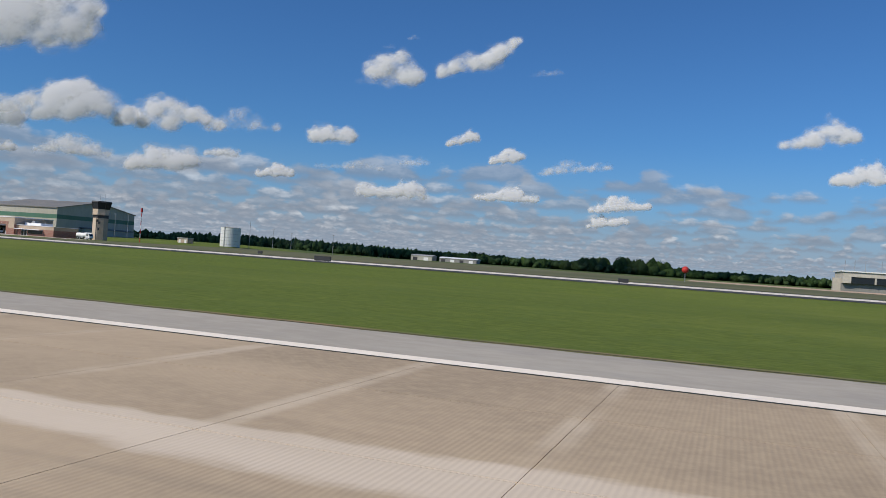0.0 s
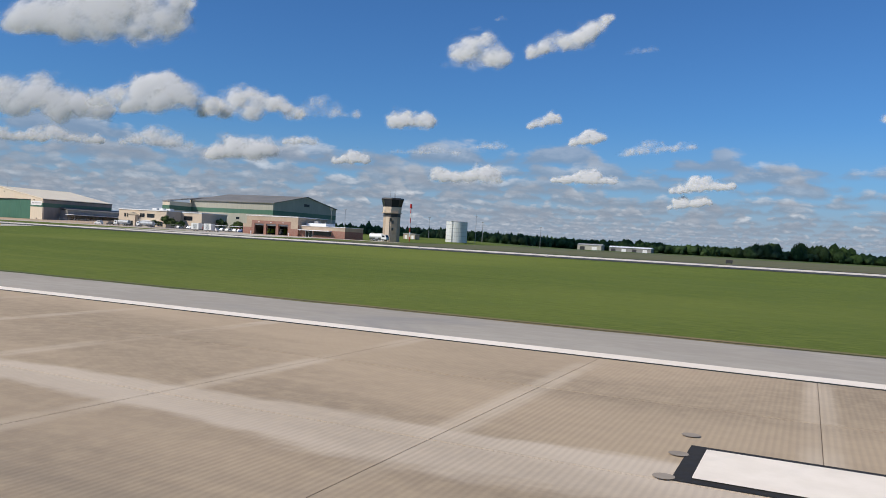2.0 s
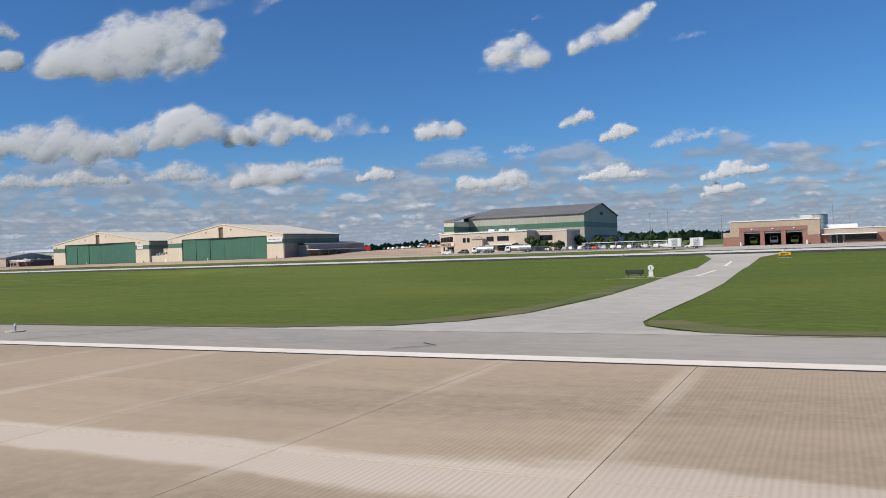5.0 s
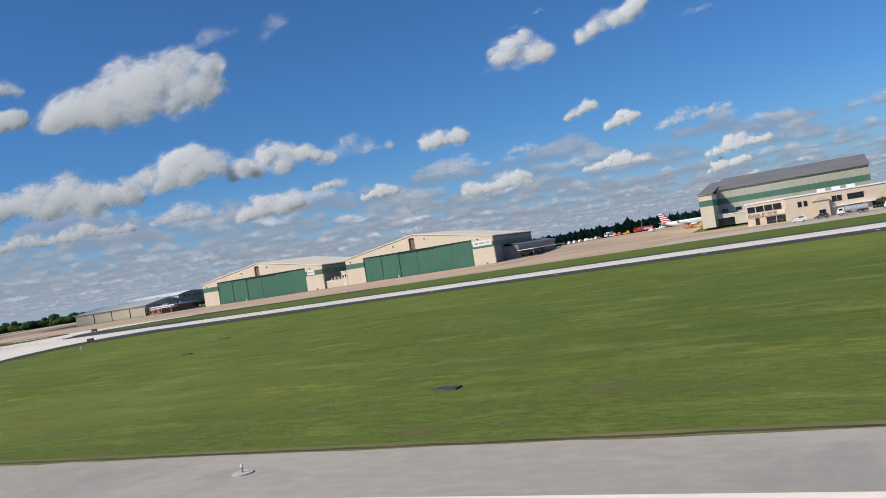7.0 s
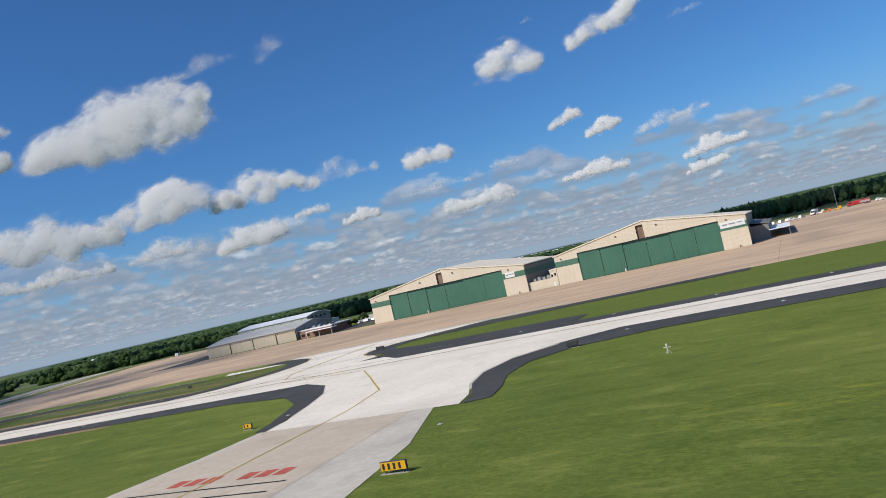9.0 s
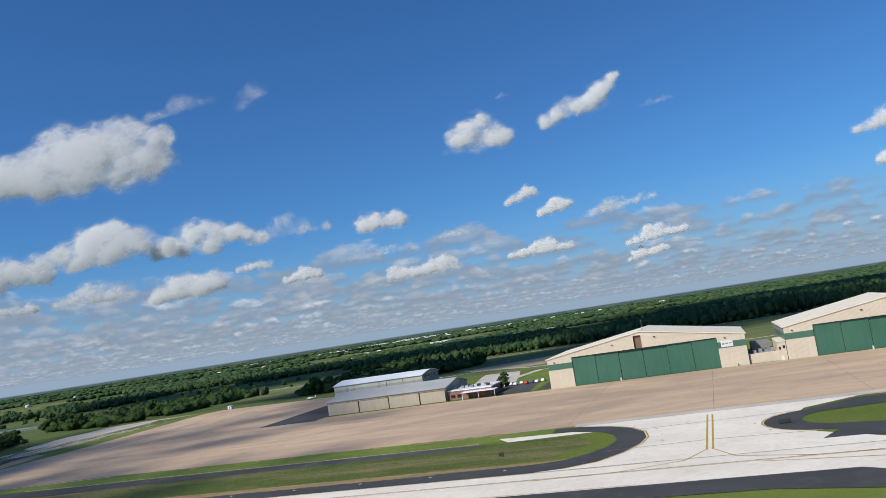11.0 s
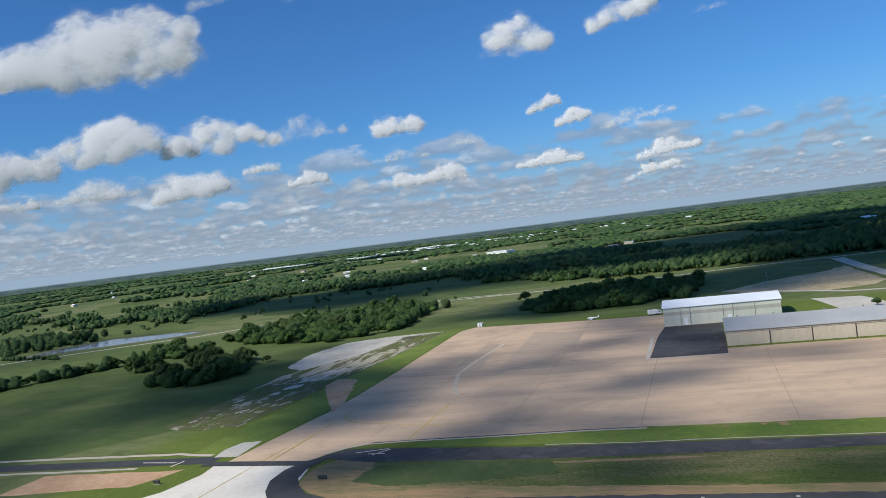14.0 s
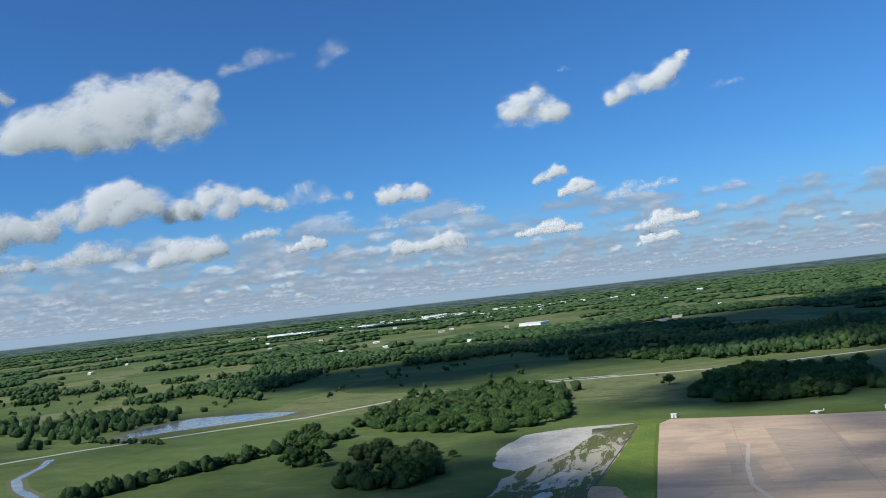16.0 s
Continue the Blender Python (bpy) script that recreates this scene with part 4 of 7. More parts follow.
# a few expansion joints of the apron
for k in range(0, 45, 3):
    x = -1095 + 15.24 * k
    sheet("apron_joint", strip([(x, 258.5), (x, 382 if x > -960 else 500)], 0.13), BROWN, 0.075, "dark sealed joint in the apron")
sheet("asphalt_pad", [(-961, 370), (-927.8, 370), (-927.8, 455), (-957.5, 455), (-960, 424)], TAR, 0.09, "black asphalt pad beside the hangars")
sheet("pad_border", strip([(-962.5, 425), (-962, 368.8), (-927.5, 368.8)], 1.6), GREY_CONC, 0.10, "pale concrete border of the pad")
# west of the apron
sheet("verge", ragged([(-1114, 242), (-1099, 243), (-1092, 262), (-1088, 301), (-1087, 329), (-1090, 420), (-1091, 507), (-1100, 512), (-1128, 500), (-1118, 391), (-1112, 349), (-1115, 290)], 12, 0.8, 1.0), VERGE, 0.05, "bright green grass strip beside the apron")
sheet("gravel_lot", ragged([(-1170, 416), (-1176, 456), (-1168, 494), (-1142, 508), (-1117, 513), (-1098, 510), (-1118, 476), (-1123, 437), (-1134, 402), (-1151, 402)], 5, 2.6, 2.0), GRAVEL, 0.05, "pale grey gravel lot")
sheet("broken_pavement", ragged([(-1158, 288), (-1157, 340), (-1160, 392), (-1150, 412), (-1136, 440), (-1126, 480), (-1106, 509), (-1100, 506), (-1106, 440), (-1112, 380), (-1116, 330), (-1118, 284), (-1141, 280)], 4, 2.2, 3.0), BROKEN, 0.056, "overgrown broken concrete with weeds")
sheet("pavement_seam", strip([(-1120, 286), (-1117, 330), (-1113, 380), (-1107, 440), (-1102, 500)], 0.8), TAR, 0.062, "dark sunken edge of the old pavement")
bits = random.Random(5)
for k in range(26):
    cx, cy = (bits.gauss(-1131, 5), bits.gauss(384, 10)) if k < 12 else (bits.uniform(-1150, -1122), bits.uniform(290, 350))
    r = bits.uniform(1.4, 4.0) if k < 12 else bits.uniform(0.8, 2.4)
    sheet("slab_remnant", ragged([(cx + 0.8 * r * math.cos(a) * bits.uniform(0.4, 1.1) + 0.25 * r * math.sin(a), cy + 2.4 * r * math.sin(a) * bits.uniform(0.5, 1.1)) for a in (0, 0.8, 1.7, 2.4, 3.2, 4.0, 4.9, 5.6)], 0.7, 1.5, cx), TAN_CONC if k % 2 else GREY_CONC, 0.066 + 0.0004 * k, "pale slab remnant among weeds")
sheet("dirt_patch", ragged([(-1115, 355), (-1115, 372), (-1104, 370), (-1090, 328), (-1085, 312), (-1085, 300), (-1100, 328)], 4, 1.6, 8.0), DIRT, 0.08, "orange bare earth spilling off the apron")
sheet("soil_field", ragged([(-925, 612), (-890, 668), (-840, 716), (-820, 752), (-819, 600), (-830, 575), (-866, 556), (-900, 580)], 9, 3.5, 3.0), DRY, 0.06, "dry tan ploughed field")
sheet("lot", [(-876, 520), (-850, 513), (-840, 466), (-836, 440), (-863, 440)], GREY_CONC, 0.07, "pale concrete parking lot")
sheet("lot_path", strip([(-846, 448), (-840, 476), (-834, 500), (-824, 503), (-812, 501)], 6), GRAVEL, 0.075, "pale gravel drive beside the lawn")
sheet("car_lot", [(-840, 388), (-839, 424), (-818, 426), (-816, 386)], TAR, 0.07, "dark asphalt car lot behind the office")
sheet("lot_lawn", ragged([(-838, 428), (-834, 494), (-813, 496), (-813, 388), (-817, 388), (-818, 428)], 5, 0.6, 4.0), VERGE, 0.066, "bright lawn beside the car lot")
sheet("lot_road", [(-812, 388), (-803, 388), (-802.5, 496), (-811.5, 496)], TAR, 0.072, "dark asphalt end of the straight road")
sheet("lot_road", [(-811.5, 496), (-802.5, 496), (-806, 840), (-818, 845)], GRAVEL, 0.07, "straight pale gravel road")
sheet("side_road", strip([(-930, 560), (-889, 584), (-850, 545), (-812, 535), (-700, 530), (-610, 560)], 6), GRAVEL, 0.08, "pale gravel side road")
sheet("country_road", strip([(-1900, 380), (-1650, 440), (-1573, 501), (-1533, 544), (-1393, 649), (-1332, 745), (-1240, 784), (-1145, 791), (-1030, 795), (-906, 845), (-800, 862), (-500, 905), (-100, 960)], 6.5), GRAVEL, 0.07, "pale country road through the fields")
sheet("loop_road", strip([(-1236, 793), (-1180, 806), (-1132, 800)], 4.5), GRAVEL, 0.08, "short gravel turnout beside the road")
sheet("pond_bank", ragged([(-1556, 585), (-1575, 660), (-1552, 716), (-1470, 722), (-1412, 706), (-1416, 664), (-1500, 606), (-1530, 580)], 12, 3.0, 1.5), OLD_GRASS, 0.05, "muddy bank round the pond")
sheet("pond", ragged([(-1546, 594), (-1560, 655), (-1544, 706), (-1470, 712), (-1424, 700), (-1428, 672), (-1507, 617), (-1526, 598)], 9, 2.0, 6.0), WATER, 0.10, "long pale blue-grey pond")
sheet("creek_bank", strip([(-1425, 380), (-1442, 397), (-1470, 415), (-1501, 444), (-1515, 480), (-1532, 508)], 13), OLD_GRASS, 0.05, "muddy creek bank")
sheet("creek", ragged(strip([(-1425, 380), (-1442, 397), (-1470, 415), (-1501, 444), (-1515, 480), (-1532, 508)], 6), 8, 1.2, 2.5), WATER, 0.10, "small pale creek")
# ground east of the fire station
sheet("dry_strip", ragged([(-260, 203), (900, 203), (900, 328), (-22, 328), (-40, 430), (-200, 640), (-262, 640), (-262, 300)], 40, 4.0, 2.2), OLD_GRASS, 0.04, "dry brown grass strip behind the taxiway")
sheet("east_apron", [(-20, 330), (900, 330), (900, 520), (120, 520), (-20, 420)], APRON, 0.05, "brown concrete terminal apron")
sheet("station_apron", [(-356, 200), (-285, 200), (-290, 276), (-344, 276)], GREY_CONC, 0.06, "pale concrete yard of the fire station")
sheet("ramp_road", [(-500, 258), (-262, 258), (-262, 272), (-500, 296)], TAN_CONC, 0.065, "tan concrete service strip in front of the buildings")
sheet("ramp_road", [(-470, 296), (-346, 284), (-346, 340), (-428, 352)], SHOULDER, 0.068, "grey asphalt car park")

# ---------------------------------------------------------------- hangars


def gable_hangar(name, x0, y0, w, depth, eave, ridge, label, sign, group):
    """A wide gabled hangar with sliding green doors in its front, seen towards +y."""
    h = thing(name, (x0, y0, height(x0, y0)), label, "hangar", group)
    d0, d1, dt = 12.0, w - 12.2, 13.9
    mid = w / 2
    slope = (ridge - eave) / mid
    # front: two piers and the gable panel over the doors
    part("pier", boxes((0, d0, 0, 1.2, 0, 8.8), (0, d0, 0, 1.2, 11.6, eave - 0.02)), CREAM, h)
    part("pier", boxes((d1, w, 0, 1.2, 0, 8.8), (d1, w, 0, 1.2, 11.6, eave - 0.02)), CREAM, h)
    for a, b in ((0, d0), (d1, w)):
        part("green_band", boxes((a, b, -0.05, 1.2, 8.8, 11.6)), GREEN_BAND, h, "dark green band across the pier")
    zs = lambda x: eave + slope * (x if x < mid else w - x)
    n0, n1 = mid - 3.4, mid + 0.2
    gable = bmesh.new()
    extrude(gable, [(d0, dt), (n0, dt), (n0, zs(n0) - 1.0), (n0, zs(n0)), (0, eave), (0, eave - 0.02), (d0, eave - 0.02)], "y", 0.0, 1.2)
    extrude(gable, [(n1, dt), (d1, dt), (d1, eave - 0.02), (w, eave - 0.02), (w, eave), (mid, ridge), (n1, zs(n1))], "y", 0.0, 1.2)
    extrude(gable, [(n0, zs(n0) - 1.0), (n1, zs(n0) - 1.0), (n1, zs(n1)), (n0, zs(n0))], "y", 0.0, 1.2)
    part("gable", gable, CREAM, h)
    part("tail_door", boxes((n0 + 0.05, n1 - 0.05, 0.9, 1.3, dt, zs(n0) - 1.0)), BROWN, h, "narrow brown tail-slot door above the main doors")
    part("door_track", boxes((d0, d1, 0.2, 1.6, dt - 0.35, dt + 0.02)), DARK_MET, h, "dark door track")
    k = 6
    pw = (d1 - d0) / k
    for i in range(k):
        y = 0.75 + (0.35 if i in (2, 3) else 0.0) - (0.25 if i in (0, 5) else 0.0)
        leaf = part("hangar_door", boxes((d0 + pw * i + 0.09, d0 + pw * (i + 1) - 0.09, y, y + 0.3, 0.12, dt - 0.36), bevel=0.03), GREEN_DOOR, h, "tall green sliding door leaf")
        part("door_stile", boxes((d0 + pw * i + 0.1, d0 + pw * i + 0.5, y - 0.05, y, 0.15, dt - 0.4)), GREEN_BAND, leaf)
    # body
    # side walls take the shaded side's dark grey as their colour
    part("side_wall", boxes((0, 0.4, 1.2, depth, 0, 8.8), (0, 0.4, 1.2, depth, 11.6, eave)), GREY_AND_SHADE, h)
    part("side_wall", boxes((w - 0.4, w, 1.2, depth, 0, 8.8), (w - 0.4, w, 1.2, depth, 11.6, eave)), GREY_AND_SHADE, h)
    for a in (0, w - 0.4):
        part("green_band", boxes((a - 0.03, a + 0.43, 1.2, depth, 8.8, 11.6)), GREEN_BAND, h, "dark green band along the side wall")
    part("back_wall", prism([(0.4, 0), (w - 0.4, 0), (w - 0.4, eave), (mid, ridge - 0.3), (0.4, eave)], "y", depth - 0.4, depth), GREY_AND_SHADE, h)
    for s, nm in ((0, "roof"), (1, "roof")):
        a, b = (-0.6, mid) if s == 0 else (mid, w + 0.6)
        za, zb = (eave - 0.6 * slope, ridge) if s == 0 else (ridge, eave - 0.6 * slope)
        part(nm, prism([(a, za), (b, zb), (b, zb + 0.45), (a, za + 0.45)], "y", -0.35, depth + 0.4), CREAM_ROOF, h, "pale cream metal roof slope")
    part("ridge_cap", prism([(mid - 0.5, ridge + 0.30), (mid, ridge + 0.62), (mid + 0.5, ridge + 0.30), (mid, ridge + 0.2)], "y", -0.4, depth + 0.4), CREAM_ROOF, h)
    part("gutter", boxes((w + 0.45, w + 0.75, -0.2, depth, eave - 0.55, eave - 0.2)), DARK_MET, h)
    part("lightning_rod", tubes((mid + 1, 6, ridge + 0.3, ridge + 5.2, 0.09), n=6), GREY_MET, h)
    for x in (3.0, mid - 14, mid + 6, w - 9):
        part("wall_lamp", boxes((x, x + 0.7, -0.45, 0.0, zs(x) - 2.4, zs(x) - 1.9), bevel=0.05), DARK_MET, h)
    sx0, sx1, sz0, sz1 = sign
    board = part("sign_board", boxes((sx0, sx1, -0.16, -0.06, sz0, sz1), bevel=0.02), WHITE_MET, h, "white sign board with faint grey bars")
    for k2, (u0, u1) in enumerate(((0.10, 0.30), (0.36, 0.62), (0.68, 0.90))):
        a, b = sx0 + (sx1 - sx0) * u0, sx0 + (sx1 - sx0) * u1
        part("sign_bar", boxes((a, b, -0.2, -0.165, sz0 + (sz1 - sz0) * (0.40 + 0.04 * k2), sz0 + (sz1 - sz0) * 0.64)), GREY_MET, board)
    part("bollard", tubes((d0 + 22, -1.0, 0, 1.5, 0.35), n=10), WHITE_MET, h)
    part("standpipe", tubes((w - 5, -0.6, 0, 1.1, 0.25), n=10), BROWN, h)
    return h


hA = gable_hangar("hangar", -696.4, 383.3, 92.0, 60, 14.3, 21.9, "large cream gabled hangar with green sliding doors, banner on its pier", (80.2, 91.2, 9.9, 12.7), "gabled hangars")
part("side_annex", boxes((92.0, 100.0, 14, 78, 0, 7.6)), GREY_AND_SHADE, hA, "low dark annex along the side")
part("annex_roof", prism([(91.9, 9.2), (100.6, 7.6), (100.6, 7.9), (91.9, 9.5)], "y", 13.6, 78.4), DARK_ROOF, hA)
canopy = part("canopy", boxes((100.0, 109.0, 12, 62, 4.3, 4.65), bevel=0.05), WHITE_ROOF, hA, "thin white flat canopy on posts")
for i in range(6):
    part("canopy_post", tubes((108.5, 13 + 9.6 * i, 0, 4.3, 0.14), n=8), GREY_MET, canopy)
for y in (17, 30, 44, 57):
    part("annex_window", boxes((100.0, 100.06, y, y + 5.5, 1.1, 2.9)), GLASS, hA)
hB = gable_hangar("hangar", -804.4, 383.3, 91.6, 60, 14.0, 21.4, "cream gabled hangar with green sliding doors and small sign", (80.8, 86.0, 9.2, 12.0), "gabled hangars")

# low link buildings between the two hangars
link = thing("link_building", on_ground(-712.6, 384.5), "low cream block between the two hangars with roof units", "building")
part("front_wall", boxes((0.2, 12.4, 0, 8, 0, 4.3), bevel=0.05), CREAM, link)
part("tall_block", boxes((12.4, 16.0, -1.2, 26, 0, 8.2), bevel=0.05), CREAM, link, "taller cream block with two small windows")
part("block_roof", boxes((12.2, 16.1, -1.4, 26.3, 8.2, 8.6)), CREAM_ROOF, link)
part("rear_block", boxes((3.0, 12.2, 30, 55, 0, 6.5)), GREY_AND_SHADE, link)
for x, z in ((12.9, 4.8), (14.6, 5.2)):
    part("window", boxes((x, x + 0.9, -1.26, -1.2, z, z + 1.3)), GLASS, link)
part("door", boxes((13.4, 14.5, -1.27, -1.2, 0, 2.1)), WHITE_MET, link)
for i in range(4):
    unit = part("roof_unit", boxes((2.0 + 2.5 * i, 3.6 + 2.5 * i, 2.2, 4.6, 4.3, 5.7 + 0.4 * (i % 2)), bevel=0.06), GREY_MET, link)
    part("fan_cowl", tubes((2.8 + 2.5 * i, 3.4, 5.7 + 0.4 * (i % 2), 6.1 + 0.4 * (i % 2), 0.55), n=10), DARK_MET, unit)

# low tan hangar with four door panels
hC = thing("low_hangar", on_ground(-927.5, 386.5), "low tan hangar with four wide door panels and grey roof", "hangar")
for i, (a, b) in enumerate(((0.0, 18.2), (18.4, 35.6), (35.8, 53.0), (53.2, 67.4))):
    part("hangar_door", boxes((a + 0.15, b - 0.05, 0.25 + 0.12 * (i % 2), 0.6, 0.1, 6.1), bevel=0.03), TAN_WALL, hC, "wide tan hangar door panel")
    part("door_post", boxes((b - 0.05, b + 0.15, 0.0, 0.7, 0, 6.3)), DARK_MET, hC)
part("fascia", boxes((0, 68, 0.05, 0.7, 6.1, 7.1)), TAN_WALL, hC)
part("side_wall", prism([(0.7, 0), (38, 0), (38, 7.0), (20, 10.0), (0.7, 7.1)], "x", 0.0, 0.3), TAN_WALL, hC)
# east end darker than the west one: its shade is in the colour
part("side_wall", prism([(0.7, 0), (38, 0), (38, 7.0), (20, 10.0), (0.7, 7.1)], "x", 67.7, 68.0), GREY_AND_SHADE, hC)
part("roof", prism([(-0.5, 6.95), (20, 10.1), (20, 10.4), (-0.5, 7.25)], "x", -0.5, 68.5), ZINC_ROOF, hC, "grey metal roof slope")
part("roof", prism([(20, 10.1), (38.5, 7.0), (38.5, 7.3), (20, 10.4)], "x", -0.5, 68.5), ZINC_ROOF, hC, "grey metal roof slope")
for x in (6, 22, 44, 60):
    part("roof_vent", tubes((x, 20, 10.3, 11.1, 0.35), n=8), GREY_MET, hC)

# pale hangar behind it, with a white roof
hD = thing("white_roofed_hangar", on_ground(-957.5, 456), "pale metal hangar with bright white curved-edge roof", "hangar")
part("front_wall", boxes((0, 60, 0, 0.4, 0, 5.8), (0, 60, 0, 0.4, 7.6, 10.2)), PALE_WALL, hD)
part("wall_band", boxes((0, 60, -0.04, 0.4, 5.8, 7.6)), OLIVE, hD, "grey-green band along the wall")
for x in (0.0, 60.0):
    # pale west end, grey east end: shade painted by choice of colour
    part("end_wall", prism([(0.4, 0), (30, 0), (30, 10.0), (24, 11.4), (15, 12.1), (7, 11.3), (0.4, 10.0)], "x", x - 0.2 if x else 0.0, x + 0.2 if not x else x), PALE_WALL if not x else GREY_AND_SHADE, hD)
prof = [(-0.6, 9.9), (7, 11.35), (15, 12.2), (24, 11.5), (30.6, 9.9)]
for (a, za), (b, zb) in zip(prof, prof[1:]):
    part("roof", prism([(a, za), (b, zb), (b, zb + 0.3), (a, za + 0.3)], "x", -0.6, 60.6), WHITE_ROOF, hD, "bright white metal roof strip")
for x in (9, 14, 31, 36, 47):
    part("downpipe", tubes((x, -0.15, 0, 9.8, 0.12), n=6), GREY_MET, hD)
for x in (10.5, 33.0):
    part("door", boxes((x, x + 2.2, -0.06, 0.0, 0, 4.0)), WHITE_MET, hD)
part("rear_block", boxes((2, 60, 30, 40, 0, 4.5)), PALE_WALL, hD)
for x in range(4):
    part("gable_window", boxes((60.2, 60.26, 5 + 5.5 * x, 7 + 5.5 * x, 8.0, 9.4)), GLASS, hD)

# brick office beside the low hangar
off = thing("brick_office", on_ground(-859.3, 388.5), "low red brick office with white canopy and roof units", "building")
part("wall", boxes((0, 23.5, 0, 22, 0, 4.4), bevel=0.04), BRICK, off)
part("parapet", boxes((-0.2, 23.7, -0.2, 22.2, 4.4, 5.0)), WHITE_MET, off)
can = part("canopy", boxes((9, 27, -6.5, 0.0, 3.4, 3.75), bevel=0.05), WHITE_ROOF, off, "white flat entrance canopy")
for x in (9.5, 18.0, 26.5):
    part("canopy_post", tubes((x, -6.0, 0, 3.4, 0.14), n=8), WHITE_MET, can)
for x in (1.5, 5.0):
    part("window", boxes((x, x + 2.4, -0.06, 0, 1.0, 2.6)), GLASS, off)
part("door", boxes((11, 13.2, -0.06, 0, 0, 2.4)), GLASS, off)
for i in range(7):
    part("roof_unit", boxes((2 + 2.9 * i, 3.7 + 2.9 * i, 5 + 3 * (i % 3), 7 + 3 * (i % 3), 5.0, 6.1), bevel=0.06), GREY_MET if i % 2 else DARK_MET, off)

# ---------------------------------------------------------------- the big hangar and its front building
big = thing("main_hangar", on_ground(-503.0, 409.0), "huge stone-coloured hangar with dark weathered roof and green band", "hangar")
W, D, EV, RG = 75.0, 73.0, 17.4, 23.6


def banded(a, b, mat_wall, mat_band, parent, wall="side_wall"):
    x0, x1, y0, y1 = a[0], b[0], a[1], b[1]
    part(wall, boxes((x0, x1, y0, y1, 0, 10.2), (x0, x1, y0, y1, 13.0, EV)), mat_wall, parent)
    part("green_band", boxes((x0 - 0.04, x1 + 0.04, y0 - 0.04, y1 + 0.04, 10.2, 13.0)), mat_band, parent, "dark green band round the walls")


banded((8.5, 0), (W, 0.4), OLIVE, GREEN_BAND, big, "front_wall")
banded((W - 0.4, 0.4), (W, D - 0.4), OLIVE, GREEN_BAND, big)
banded((8.5, D - 0.4), (W, D), OLIVE, GREEN_BAND, big, "back_wall")
part("gable", prism([(0.4, EV), (D - 0.4, EV), (D / 2, RG)], "x", W - 0.4, W), OLIVE, big)
part("gable_louvre", boxes((W, W + 0.15, D / 2 - 3, D / 2 + 3, 17.2, 19.0)), DARK_MET, big, "dark gable louvre")
# open end towards the apron, with wings and a gable over the opening
part("end_pier", boxes((2.5, 8.5, -20, 5, 0, 10.2), (2.5, 8.5, -20, 5, 13.0, 15.6)), CREAM, big, "pale pier at the open end")
part("green_band", boxes((2.46, 8.54, -20.04, 5.04, 10.2, 13.0)), GREEN_BAND, big, "green band on the pier")
part("end_pier", boxes((2.5, 8.5, D - 5, D + 4, 0, 15.6)), CREAM, big)
part("end_gable", prism([(5, 14.0), (D - 5, 14.0), (D - 5, 16.2), (D / 2, RG - 1.4), (5, 18.1)], "x", 2.5, 3.0), CREAM, big)
for s in (0, 1):
    a, b = ((-20.6, D / 2), (D / 2, D + 4.6))[s]
    za, zb = ((15.7, RG - 1.2), (RG - 1.2, 15.7))[s]
    part("end_roof", prism([(a, za), (b, zb), (b, zb + 0.35), (a, za + 0.35)], "x", 2.1, 9.2), DARK_ROOF, big, "lower roof over the open end")
    a, b = ((-0.8, D / 2), (D / 2, D + 0.8))[s]
    za, zb = ((EV - 0.15, RG), (RG, EV - 0.15))[s]
    part("roof", prism([(a, za), (b, zb), (b, zb + 0.45), (a, za + 0.45)], "x", 8.2, W + 0.7), DARK_ROOF, big, "dark weathered metal roof slope")
part("end_door", boxes((3.1, 3.5, 5, 24, 0, 14.0)), PALE_WALL, big, "sliding door leaf, half open")
part("end_door", boxes((3.7, 4.1, D - 24, D - 5, 0, 14.0)), PALE_WALL, big, "sliding door leaf, half open")
part("hangar_floor", boxes((2.6, W - 0.5, 5.2, D - 5.2, 0.02, 0.12)), GREY_CONC, big)
for x in (10, 16.2, 22.6, 46, 58, 66):
    part("window", boxes((x, x + 2.8, -0.07, 0, 6.3, 7.9)), GLASS, big)
part("side_annex", boxes((W, W + 5, 20, D - 5, 0, 4.6)), OLIVE, big, "low annex along the gable end")
part("annex_roof", prism([(W - 0.0, 5.4), (W + 5.4, 4.6), (W + 5.4, 4.9), (W, 5.7)], "y", 19.6, D - 4.6), DARK_ROOF, big)
low = part("front_annex", boxes((8.6, 34, -16, -0.1, 0, 5.0)), CREAM, big, "low cream wing with a wide dark opening")
# flat dark panel stands in for the unlit inside of the opening
part("opening", boxes((9.2, 16.6, -16.06, -16.0, 0, 3.6)), GLASS, low)
part("annex_cap", boxes((8.55, 34.2, -16.2, -0.05, 5.0, 5.4)), WHITE_ROOF, low)

fbo = thing("terminal_office", on_ground(-476.0, 334.0), "two-storey tan stucco office with angled end, dark windows and lettering", "building")
FOOT = [(0, 0), (15.2, -17), (49.0, -17), (49.0, 14), (0, 14)]
part("main_wall", prism(FOOT, "z", 0, 8.6), STUCCO, fbo)
part("parapet", prism([(-0.3, -0.1), (15.0, -17.3), (49.3, -17.3), (49.3, 14.2), (-0.3, 14.2)], "z", 8.6, 9.1), WHITE_MET, fbo, "pale roof edge")
part("rear_wing", boxes((49, 63, -6, 14, 0, 8.4)), STUCCO, fbo)
part("wing_cap", boxes((48.9, 63.2, -6.2, 14.2, 8.4, 8.9)), WHITE_MET, fbo)
part("entrance_bay", boxes((24.5, 29.5, -19.4, -17.0, 0, 6.0), bevel=0.05), STUCCO, fbo, "projecting entrance bay")
